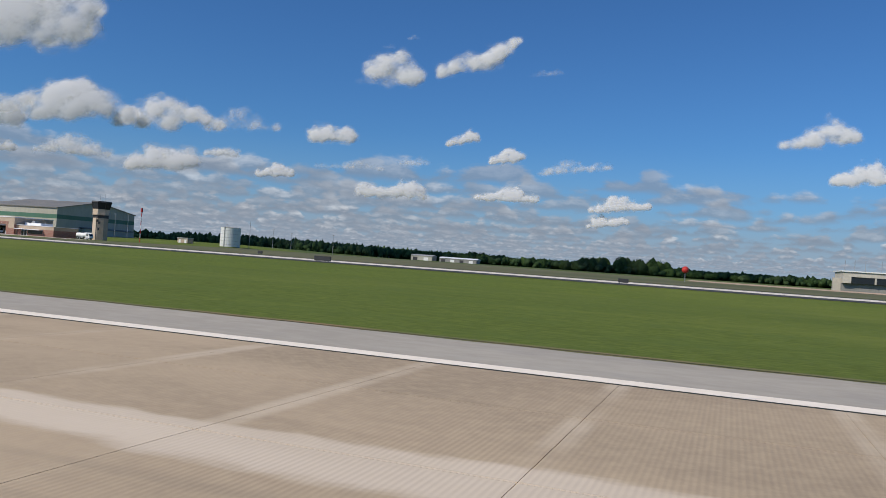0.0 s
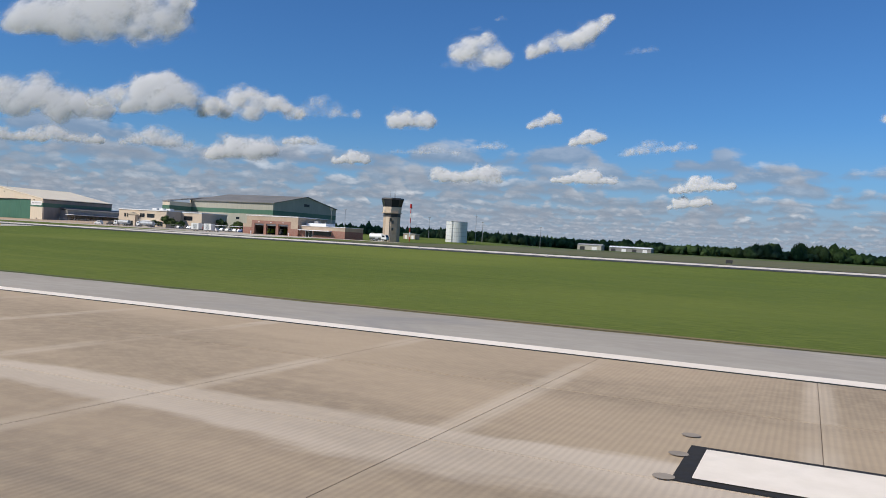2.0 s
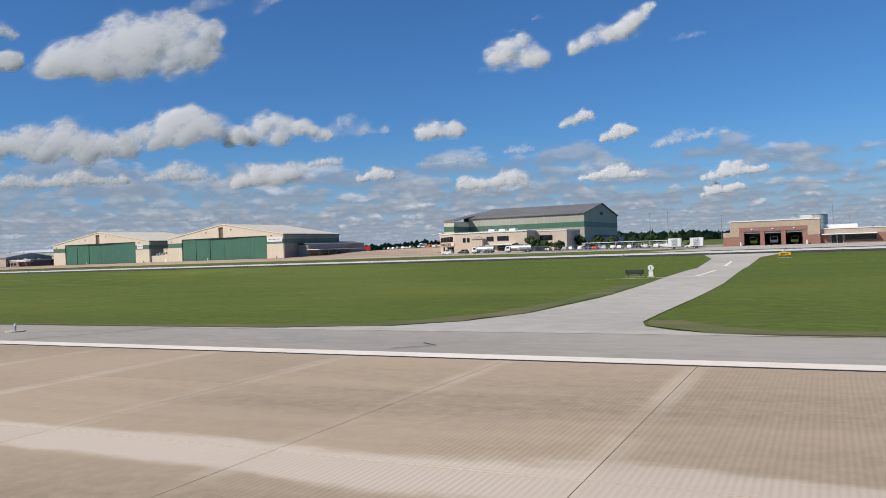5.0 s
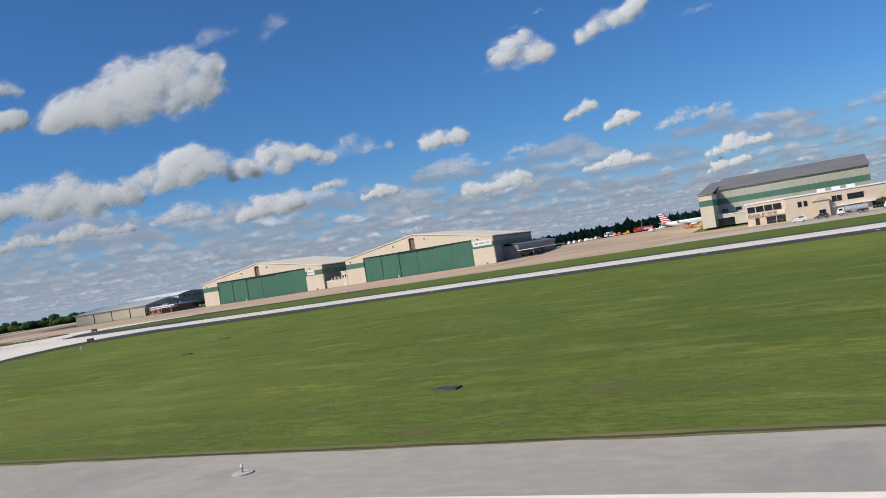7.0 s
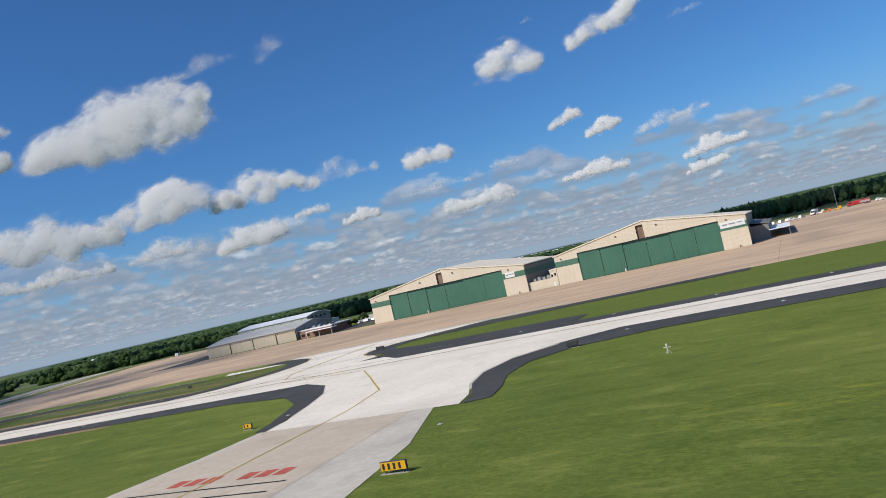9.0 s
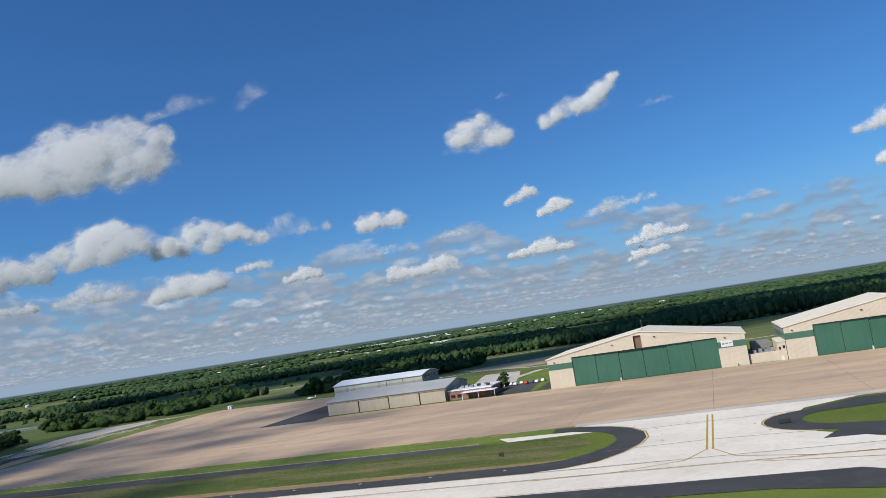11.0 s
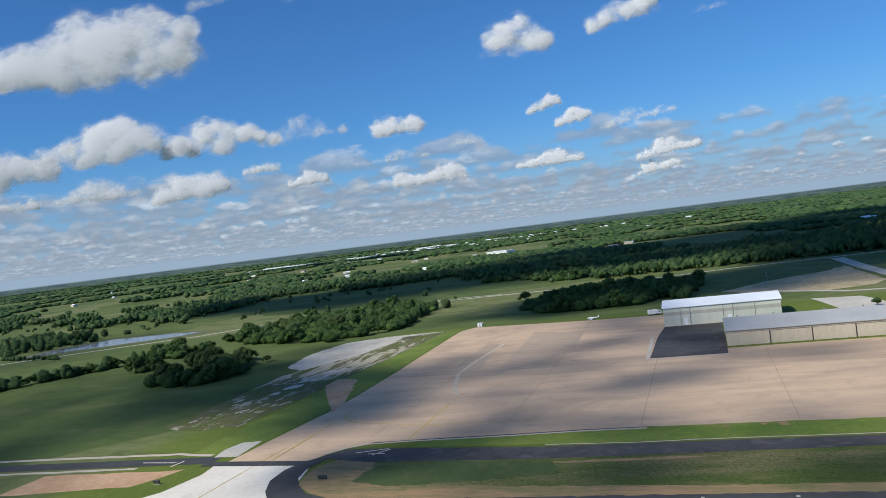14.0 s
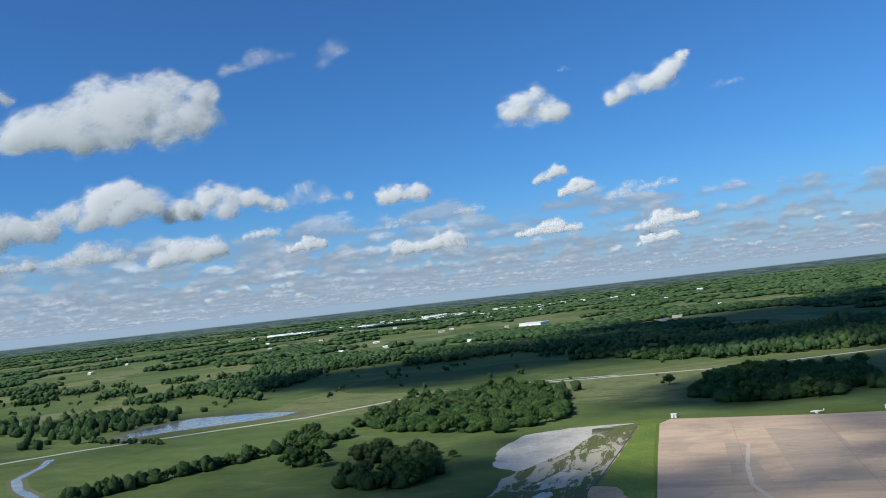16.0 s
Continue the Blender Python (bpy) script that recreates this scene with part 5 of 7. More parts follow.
part("entrance_roof", prism([(24.0, 6.0), (30.0, 6.0), (27.0, 7.3)], "y", -19.8, -17.0), TAN_WALL, fbo)
part("entrance_door", boxes((25.9, 28.1, -19.46, -19.4, 0, 2.7)), GLASS, fbo)


def window(parent, x0, x1, y, z0, z1, name="window"):
    """A framed window in a wall that faces -y."""
    f = part(name, boxes((x0 - 0.12, x1 + 0.12, y - 0.12, y, z0 - 0.12, z0), (x0 - 0.12, x1 + 0.12, y - 0.12, y, z1, z1 + 0.12), (x0 - 0.12, x0, y - 0.12, y, z0, z1), (x1, x1 + 0.12, y - 0.12, y, z0, z1)), DARK_MET, parent)
    part("pane", boxes((x0, x1, y - 0.05, y - 0.01, z0, z1)), GLASS, f)
    return f


for x0, x1, z0, z1 in ((19.3, 20.4, 4.9, 6.6), (21.3, 22.3, 4.9, 6.6), (30.6, 31.9, 5.0, 6.8), (32.3, 33.6, 5.0, 6.8), (35.6, 40.6, 5.0, 6.8), (35.6, 40.0, 0.6, 2.8), (43.0, 46.6, 0.6, 2.8)):
    window(fbo, x0, x1, -17.0, z0, z1)
window(fbo, 51.0, 56.5, -6.0, 4.6, 6.6)
window(fbo, 58.0, 62.0, -6.0, 0.6, 2.8)
part("awning", boxes((30.5, 44, -18.8, -17, 3.1, 3.35)), WHITE_ROOF, fbo, "thin white awning")
for i in range(3):
    part("roof_unit", boxes((26 + 5 * i, 29 + 5 * i, -4, -1, 9.1, 10.3), bevel=0.08), WHITE_MET, fbo)


def lettering(text, size, thick, mat, parent, at, turn=(90, 0, 0)):
    """Raised letters on a wall."""
    cu = bpy.data.curves.new("lettering", "FONT")
    cu.body, cu.size, cu.extrude = text, size, thick
    tmp = bpy.data.objects.new("lettering", cu)
    scene.collection.objects.link(tmp)
    dg = bpy.context.evaluated_depsgraph_get()
    me = bpy.data.meshes.new_from_object(tmp.evaluated_get(dg))
    bpy.data.objects.remove(tmp)
    me.materials.clear()
    me.materials.append(mat)
    ob = new("lettering", me)
    ob.parent = parent
    ob.matrix_local = pose(*at, *turn)
    return ob


# the angled end: built square, then turned against the corner
end = part("end_front", boxes((0.2, 22.6, -0.35, -0.02, 3.4, 4.9)), CREAM, fbo, "pale band with raised lettering")
end.matrix_local = pose(0, 0, 0, 0, 0, math.degrees(math.atan2(-17, 15.2)))
lettering("REGIONAL JET CENTER", 1.62, 0.06, BROWN, end, (1.2, -0.42, 3.62))
for x in (1.2, 6.2, 11.2, 16.2):
    window(end, x, x + 4.2, -0.02, 5.4, 7.4)
for x, w in ((5.0, 2.2), (11.5, 5.0), (17.2, 4.6)):
    window(end, x, x + w, -0.02, 0.5, 2.9)

# ---------------------------------------------------------------- fire station
fs = thing("fire_station", on_ground(-343.8, 276.0), "tan and red brick fire station with three open bays", "building")
part("side_wing", boxes((0.0, 2.2, 0.5, 14, 0, 3.0)), BRICK, fs)
part("side_wing_cap", boxes((-0.05, 2.2, 0.45, 14, 3.0, 4.5)), BLOCK, fs)
piers = ((2.2, 6.5), (11.4, 12.7), (17.7, 19.0), (23.9, 29.0))
for a, b in piers:
    part("bay_pier", boxes((a, b, 0, 1.0, 0, 4.7)), BRICK, fs, "red brick pier between bays")
part("lintel", boxes((5.0, 25.4, -0.08, 1.0, 4.7, 6.0)), BRICK, fs, "red brick lintel over the bays")
part("upper_wall", boxes((2.2, 5.0, 0, 1.0, 4.7, 7.9), (25.4, 29.0, 0, 1.0, 4.7, 7.9), (5.0, 25.4, 0, 1.0, 6.0, 7.9)), BLOCK, fs, "tan block upper wall")
for pc in ((2.2, 5.0, -0.06, 0.0, 3.0, 4.7), (25.4, 29.0, -0.06, 0.0, 3.0, 4.7)):
    part("pier_cladding", boxes(pc), BLOCK, fs)
part("coping", boxes((2.0, 29.2, -0.2, 22.2, 7.9, 8.25)), WHITE_MET, fs)
part("bay_side", boxes((2.2, 2.6, 1.0, 22, 0, 7.9)), BLOCK, fs)
part("bay_side", boxes((28.6, 29.0, 1.0, 22, 0, 7.9)), BLOCK, fs)
part("bay_back", boxes((2.6, 28.6, 21.6, 22, 0, 7.9)), BLOCK, fs)
part("bay_ceiling", boxes((2.6, 28.6, 1.0, 21.6, 7.2, 7.9)), DARK_MET, fs)
part("bay_floor", boxes((2.6, 28.6, 0.05, 21.6, 0.0, 0.10)), GREY_CONC, fs)
for a, b in ((6.5, 11.4), (12.7, 17.7), (19.0, 23.9)):
    part("bay_door", boxes((a, b, 0.35, 0.5, 4.0, 4.7)), GREY_MET, fs, "rolled-up bay door")
for x in (8.9, 15.2, 21.5):
    part("bay_lamp", boxes((x - 0.3, x + 0.3, -0.35, -0.08, 5.2, 5.5), bevel=0.04), WHITE_MET, fs)
for x in (5.6, 25.2):
    part("guard_post", tubes((x, -1.0, 0, 1.4, 0.25), n=8), WHITE_MET, fs)
part("office_wall", boxes((29.0, 51.2, 1.5, 16, 0, 3.1)), BRICK, fs)
part("office_upper", boxes((29.0, 51.2, 1.5, 16, 3.1, 4.6)), BLOCK, fs)
part("office_coping", boxes((29.0, 51.4, 1.3, 16.2, 4.6, 4.85)), WHITE_MET, fs)
part("office_canopy", boxes((29.4, 44.8, -0.6, 1.5, 2.75, 3.05), bevel=0.04), WHITE_ROOF, fs, "thin white canopy")
part("ribbon_window", boxes((36.0, 44.6, 1.42, 1.5, 1.0, 2.6)), GLASS, fs, "long dark ribbon window")
part("entrance", boxes((32.0, 35.4, 1.42, 1.5, 0.0, 2.7)), GLASS, fs, "glazed entrance")
for x in (32.0, 33.7, 35.4):
    part("mullion", boxes((x - 0.06, x + 0.06, 1.34, 1.42, 0, 2.7)), WHITE_MET, fs)
part("roof_block", boxes((29.8, 39.6, 5, 12, 4.85, 6.0)), WHITE_ROOF, fs, "white plant block on the roof")
part("roof_unit", boxes((33, 35, 6, 8, 6.0, 6.9), bevel=0.06), GREY_MET, fs)
part("roof_dish", tubes((34.5, 12.5, 4.8, 6.6, 0.8, 0.2), n=12), GREY_MET, fs)

# ---------------------------------------------------------------- control tower
tw = thing("control_tower", on_ground(-278.0, 290.0), "tan control tower with dark glass cab and railing", "tower")


def ngon(r, n=8, turn=22.5):
    return [(r * math.cos(radians(turn + 360 * i / n)), r * math.sin(radians(turn + 360 * i / n))) for i in range(n)]


def cone_ring(r0, z0, r1, z1, n=8):
    bm = bmesh.new()
    a = [bm.verts.new((x, y, z0)) for x, y in ngon(r0, n)]
    b = [bm.verts.new((x, y, z1)) for x, y in ngon(r1, n)]
    bm.faces.new(a[::-1]), bm.faces.new(b)
    for i in range(n):
        bm.faces.new((a[i], a[(i + 1) % n], b[(i + 1) % n], b[i]))
    return bm


part("shaft", cone_ring(3.55, 0, 3.55, 10.2, 8), BLOCK, tw)
part("shaft_rib", boxes((-0.9, 0.9, -3.62, -3.2, 0, 10.2)), STUCCO, tw, "paler rib up the shaft")
part("service_floor", cone_ring(3.6, 10.2, 3.6, 11.8, 8), DARK_MET, tw, "dark recessed service floor")
part("walkway", cone_ring(4.2, 11.6, 4.2, 12.0, 8), BLOCK, tw)
part("cab_base", cone_ring(3.7, 12.0, 3.9, 14.3, 8), STUCCO, tw)
part("cab_glass", cone_ring(3.75, 14.3, 4.55, 17.4, 8), CAB_GLASS, tw, "outward-leaning dark glass cab")
part("cab_roof", cone_ring(4.75, 17.4, 4.6, 18.0, 8), DARK_MET, tw)
for i in range(8):
    a = radians(22.5 + 45 * i)
    c, s = math.cos(a), math.sin(a)
    bm = bmesh.new()
    bm2 = [Vector((3.8 * c, 3.8 * s, 14.3)), Vector((4.6 * c, 4.6 * s, 17.4))]
    t = Vector((-s, c, 0)) * 0.1
    o = Vector((c, s, 0)) * 0.08
    vs = [bm.verts.new(p + q) for p in bm2 for q in (-t, t, t + o, -t + o)]
    for q in ((0, 1, 5, 4), (1, 2, 6, 5), (2, 3, 7, 6), (3, 0, 4, 7), (0, 3, 2, 1), (4, 5, 6, 7)):
        bm.faces.new([vs[k] for k in q])
    part("mullion", bm, DARK_MET, tw)
    part("rail_post", tubes((4.05 * c, 4.05 * s, 12.0, 13.1, 0.05), n=6), GREY_MET, tw)
for x, z in ((1.9, 4.6), (1.9, 7.4), (-0.6, 5.0), (0.8, 8.4)):
    part("window", boxes((x, x + 0.9, -3.5, -3.28, z, z + 1.2)), GLASS, tw)
for x, y, h2 in ((-1.5, 0.5, 3.0), (1.2, -0.8, 2.2), (0.3, 1.6, 3.6)):
    part("antenna", tubes((x, y, 18.0, 18.0 + h2, 0.05), n=6), GREY_MET, tw)
sh = thing("equipment_shed", on_ground(-284.5, 293.0), "small white equipment shed beside the tower", "shed")
part("wall", boxes((-3.6, 3.6, -2, 2, 0, 2.7), bevel=0.04), WHITE_MET, sh)
part("roof", prism([(-3.8, 2.7), (3.8, 2.7), (3.4, 3.2), (-3.4, 3.2)], "y", -2.2, 2.2), WHITE_ROOF, sh)
part("door", boxes((0.4, 1.4, -2.06, -2.0, 0, 2.0)), GREY_MET, sh)

beacon = thing("beacon_mast", on_ground(-290.4, 331.0), "red and white banded mast with red beacon", "mast")
for i in range(7):
    part("mast_section", tubes((0, 0, 2.2 * i, 2.2 * (i + 1), 0.20), n=8), WHITE_MET if i % 2 else RED, beacon)
part("platform", tubes((0, 0, 15.4, 15.6, 0.6), n=10), GREY_MET, beacon)
part("beacon_head", tubes((0, 0, 15.6, 17.6, 0.62, 0.5), n=12), RED, beacon, "red beacon drum")

tank = thing("storage_tank", on_ground(-319.0, 450.0), "tall white cylindrical storage tank with domed lid", "tank")
bm = bmesh.new()
tube(bm, 0, 0, 0, 12.8, 6.6, n=40)
part("shell", bm, TANK_WHITE, tank, smooth=False)
part("lid", tubes((0, 0, 12.8, 13.6, 6.75, 1.2), n=40), ZINC_ROOF, tank)
for k in range(5):
    part("hoop", tubes((0, 0, 2.3 * k + 1.5, 2.3 * k + 1.62, 6.66), n=40), GREY_MET, tank)
part("ladder", boxes((-0.3, -0.22, -6.8, -6.6, 0, 13.4), (0.22, 0.3, -6.8, -6.6, 0, 13.4), *[(-0.22, 0.22, -6.75, -6.68, 0.6 + 0.9 * i, 0.66 + 0.9 * i) for i in range(14)]), GREY_MET, tank)

mast = thing("radio_mast", on_ground(-310.0, 459.0), "thin grey radio mast with crossarm", "mast")
part("pole", tubes((0, 0, 0, 18.5, 0.20, 0.10), n=8), GREY_MET, mast)
part("crossarm", boxes((-0.8, 0.8, -0.08, 0.08, 17.2, 17.4)), GREY_MET, mast)
pump = thing("pump_house", on_ground(-341.0, 432.0), "small grey block pump house with white doors", "shed")
part("wall", boxes((-4, 4, -3, 3, 0, 3.0), bevel=0.05), BLOCK, pump)
part("roof", boxes((-4.3, 4.3, -3.3, 3.3, 3.0, 3.4)), ZINC_ROOF, pump)
for x in (-3.0, 1.6):
    part("door", boxes((x, x + 1.6, -3.06, -3.0, 0, 2.2)), WHITE_MET, pump)


# ---------------------------------------------------------------- far sheds, terminal and poles
def shed(name, x, y, w, d, h, wall, roof, label):
    s = thing(name, on_ground(x, y), label, "shed")
    part("wall", boxes((0, w, 0, d, 0, h)), wall, s)
    part("roof", prism([(-0.5, h), (d + 0.5, h), (d / 2, h + d * 0.10)], "x", -0.4, w + 0.4), roof, s)
    n = max(int(w / 9), 1)
    for i in range(n):
        part("door", boxes((w * (i + 0.2) / n, w * (i + 0.62) / n, -0.08, 0, 0, h * 0.7)), WHITE_MET if i % 2 else DARK_MET, s)
    return s


shed("storage_shed", -347, 838, 26, 14, 5.6, OLIVE, ZINC_ROOF, "long pale green storage shed with metal roof")
shed("storage_shed", -313, 840, 44, 14, 4.4, GREY_AND_SHADE, WHITE_ROOF, "long grey storage shed with white doors")
shed("warehouse", -520, 1010, 34, 18, 5, WHITE_MET, WHITE_ROOF, "white warehouse among trees")
shed("farm_shed", -455, 960, 22, 12, 4, WHITE_MET, WHITE_ROOF, "small white farm shed by the trees")
shed("farm_shed", -640, 1040, 16, 10, 4, TAN_WALL, ZINC_ROOF, "tan farm shed with metal roof")

term = thing("airport_terminal", on_ground(62.0, 548.0), "grey terminal building with dark window band and roof masts", "building")
part("lower_wall", boxes((0, 120, 3, 40, 0, 5.0)), GREY_AND_SHADE, term)
part("upper_wall", boxes((0, 120, 0, 40, 9.0, 12.0), (0, 4, 0, 40, 5.0, 9.0)), GREY_CONC, term)
part("window_band", boxes((4, 120, 0.6, 39, 5.0, 9.0)), GLASS, term, "dark window band")
for i in range(8):
    part("mullion", boxes((4 + 14 * i, 5 + 14 * i, 0.2, 0.62, 5.0, 9.0)), GREY_CONC, term)
part("roof_edge", boxes((-0.8, 121, -0.8, 41, 12.0, 12.7)), WHITE_MET, term)
for x in (1.5, 7, 13, 22, 27, 30):
    part("roof_mast", tubes((x, 4, 12.7, 19.5, 0.16), n=6), GREY_MET, term)
part("stair_tower", boxes((-4.5, -0.05, 6, 12, 0, 8)), GREY_CONC, term)


def pole(x, y, h, arm=0.0):
    p = thing("light_pole", on_ground(x, y), "tall grey steel light pole", "pole", "light poles")
    part("shaft", tubes((0, 0, 0, h, 0.18, 0.10), n=8), GREY_MET, p)
    part("lamp_head", boxes((-0.9, 0.9, -0.3, 0.3, h, h + 0.4), bevel=0.05), GREY_MET, p)


for x, y, h in ((-398, 430, 16), (-389, 432, 16), (-372, 520, 15), (-330, 520, 14), (-362, 600, 14), (-300, 560, 15), (-560, 540, 14), (-520, 560, 15), (-890, 640, 9), (-1010, 800, 9), (-1075, 880, 9)):
    pole(x, y, h)

# red and white board by the taxiway, far east
rb = thing("runway_marker", on_ground(-18.6, 300.0), "round red marker on a post", "sign")
part("post", tubes((0, 0, 0, 3.2, 0.12), n=8), GREY_MET, rb)
bm = bmesh.new()
bmesh.ops.create_icosphere(bm, subdivisions=2, radius=1.3, matrix=Matrix.Translation((0, 0, 4.4)))
part("disc", bm, RED, rb)

# ---------------------------------------------------------------- airfield signs and lights


def sign_box(x, y, w, h, face, back, label, turn=0.0, bars=0, group="airfield signs"):
    s = thing("airfield_sign", on_ground(x, y), label, "sign", group, turn)
    part("housing", boxes((-w / 2, w / 2, -0.16, 0.16, 0.35, 0.35 + h), bevel=0.03), back, s)
    part("face", boxes((-w / 2 + 0.08, w / 2 - 0.08, -0.19, -0.165, 0.42, 0.28 + h)), face, s)
    for i in range(bars):
        a = -w / 2 + 0.3 + (w - 0.6) * i / bars
        part("bar", boxes((a, a + 0.3, -0.21, -0.195, 0.55, 0.15 + h)), BLACK_PAINT, s)
    for u in (-0.35, 0.35):
        part("leg", tubes((w * u, 0, 0, 0.4, 0.07), n=6), DARK_MET, s)
    part("slab", boxes((-w / 2 - 0.1, w / 2 + 0.1, -0.3, 0.3, -0.1, 0.04)), SHOULDER, s)
    return s


sign_box(-333.2, 93.5, 2.1, 0.50, DARK_MET, DARK_MET, "long black-backed airfield sign in the grass")
sign_box(-89.1, 158.0, 4.2, 1.1, DARK_MET, DARK_MET, "long black-backed airfield sign in the grass")
sign_box(-23.0, 161.0, 2.0, 0.8, DARK_MET, DARK_MET, "small black-backed airfield sign")
sign_box(-138.0, 208.0, 1.6, 0.8, DARK_MET, DARK_MET, "small black-backed airfield sign")
sign_box(-319.2, 144.0, 1.9, 0.6, YELLOW, YELLOW, "yellow guidance sign with black bars", bars=3)
sign_box(-631.0, 76.5, 3.4, 1.1, YELLOW, DARK_MET, "yellow guidance sign with black bars", bars=4)
sign_box(-688.0, 122.0, 2.2, 0.9, YELLOW, DARK_MET, "yellow guidance sign with black bars", bars=2)
sign_box(-629.0, 150.0, 2.4, 0.9, DARK_MET, DARK_MET, "black-backed airfield sign beside the taxiway")
sign_box(-712.0, 221.0, 3.0, 1.0, DARK_MET, DARK_MET, "black-backed airfield sign on the grass island")
sign_box(-786.0, 214.0, 1.4, 0.9, DARK_MET, DARK_MET, "black-backed airfield sign on the grass island")
sign_box(-1046.0, 214.0, 3.0, 1.0, DARK_MET, DARK_MET, "black-backed airfield sign near the turn")
sign_box(-1104.0, 214.0, 2.4, 0.9, DARK_MET, DARK_MET, "black-backed airfield sign by the road")

rd = thing("distance_marker", on_ground(-331.2, 93.0), "white round marker board on a stand", "sign")
part("board", tube(bmesh.new(), 0, 1.05, -0.05, 0.05, 0.34, n=20, along="y"), WHITE_MET, rd)
part("board_bar", boxes((-0.05, 0.05, -0.08, -0.055, 0.85, 1.25)), GREY_MET, rd)
part("stand", boxes((-0.26, 0.26, -0.04, 0.04, 0.1, 0.66)), WHITE_MET, rd)
part("foot", boxes((-0.4, 0.4, -0.2, 0.2, 0, 0.1)), GREY_CONC, rd)

ws = thing("weather_sensor", on_ground(-607.7, 129.5), "small white weather sensor on a tripod", "instrument")
part("post", tubes((0, 0, 0, 1.3, 0.05), n=8), WHITE_MET, ws)
part("crossarm", boxes((-0.6, 0.6, -0.04, 0.04, 1.0, 1.08)), WHITE_MET, ws)
part("sensor_head", tubes((0, 0, 1.3, 1.6, 0.16), n=10), WHITE_MET, ws)
for a in (0, 120, 240):
    bm = bmesh.new()
    c, s = math.cos(radians(a)), math.sin(radians(a))
    vs = [bm.verts.new(p) for p in ((c * 0.55, s * 0.55, 0), (c * 0.55 - s * 0.06, s * 0.55 + c * 0.06, 0), (c * 0.48, s * 0.48, 0), (0, 0, 0.75))]
    for q in ((0, 1, 3), (1, 2, 3), (2, 0, 3), (0, 2, 1)):
        bm.faces.new([vs[k] for k in q])
    part("tripod_leg", bm, WHITE_MET, ws)
for x, y, r in ((-554, 118, 1.0), (-538, 92, 0.7), (-470, 44, 0.8)):
    dn = thing("drain_inlet", on_ground(x, y), "low concrete drain inlet in the grass", "drain")
    part("kerb_ring", boxes((-r, r, -r * 0.6, -r * 0.45, 0, 0.12), (-r, r, r * 0.45, r * 0.6, 0, 0.12), (-r, -r + 0.2, -r * 0.45, r * 0.45, 0, 0.12), (r - 0.2, r, -r * 0.45, r * 0.45, 0, 0.12)), TAR, dn)
    part("grate", boxes((-r + 0.2, r - 0.2, -r * 0.45, r * 0.45, 0, 0.1)), DARK_MET, dn)


def edge_light(x, y, lens, label, group):
    e = thing("edge_light", (x, y, height(x, y) + 0.03), label, "light", group)
    part("base_plate", tubes((0, 0, 0, 0.05, 0.46), n=16), GREY_CONC, e)
    part("stem", tubes((0, 0, 0.05, 0.30, 0.05, 0.04), n=8), GREY_MET, e)
    part("lens", tubes((0, 0, 0.28, 0.40, 0.075, 0.05), n=10), lens, e)
    return e


first = edge_light(-105.1, LIGHT_Y, WHITE_MET, "white runway edge light on the grey shoulder", "runway edge lights")
for k in range(-8, 12):
    if k:
        x = -105.1 - 60.96 * k
        copy_thing(first, pose(x, LIGHT_Y, height(x, LIGHT_Y) + 0.03))
first = edge_light(-760.0, 193.5, BLUE, "small blue taxiway edge light on a dark shoulder", "taxiway edge lights")
spots = [(-780 - 20 * k, y) for k in range(13) for y in (163.0, 194.0)] + [(-560 + 30 * k, 160.5) for k in range(-2, 14)] + [(-530 - 25 * k, 195) for k in range(6)]
spots += [(-744.5 + 2, 214), (-743, 224), (-745, 234), (-752, 243), (-716, 214), (-719, 226), (-713, 238), (-704, 246), (-1049, 206), (-1055, 218), (-1058, 230), (-684, 130), (-636, 100), (-690, 50)]
for x, y in spots:
    copy_thing(first, pose(x, y, height(x, y) + 0.06))

# ---------------------------------------------------------------- vehicles


def wheels(parent, xs_, half, r):
    for x in xs_:
        for s in (-1, 1):
            w = part("wheel", tube(bmesh.new(), x, r, s * half - 0.13, s * half + 0.13, r, n=14, along="y"), TYRE, parent)
            part("rim", tube(bmesh.new(), x, r, s * half - 0.15, s * half + 0.15, r * 0.55, n=10, along="y"), SILVER, w)


def car(x, y, paint, turn, label, group="parked cars", tall=1.0):
    c = thing("car", on_ground(x, y), label, "car", group, turn)
    part("body", prism([(-2.3, 0.35), (2.3, 0.35), (2.35, 0.75), (1.3, 0.95 * tall), (-2.2, 0.98 * tall), (-2.35, 0.7)], "y", -0.9, 0.9), paint, c)
    part("cabin", prism([(-2.0, 0.96 * tall), (1.0, 0.94 * tall), (0.3, 1.5 * tall), (-1.6, 1.52 * tall)], "y", -0.8, 0.8), paint, c)
    part("side_glass", boxes((-1.5, 0.25, -0.83, 0.83, 1.02 * tall, 1.40 * tall)), GLASS, c)
    part("windscreen", prism([(0.95, 0.97 * tall), (1.05, 0.97 * tall), (0.36, 1.5 * tall), (0.28, 1.5 * tall)], "y", -0.72, 0.72), GLASS, c)
    for s in (-0.62, 0.62):
        part("headlight", boxes((2.28, 2.38, s - 0.18, s + 0.18, 0.62, 0.78)), WHITE_MET, c)
    wheels(c, (-1.45, 1.45), 0.84, 0.34)
    return c


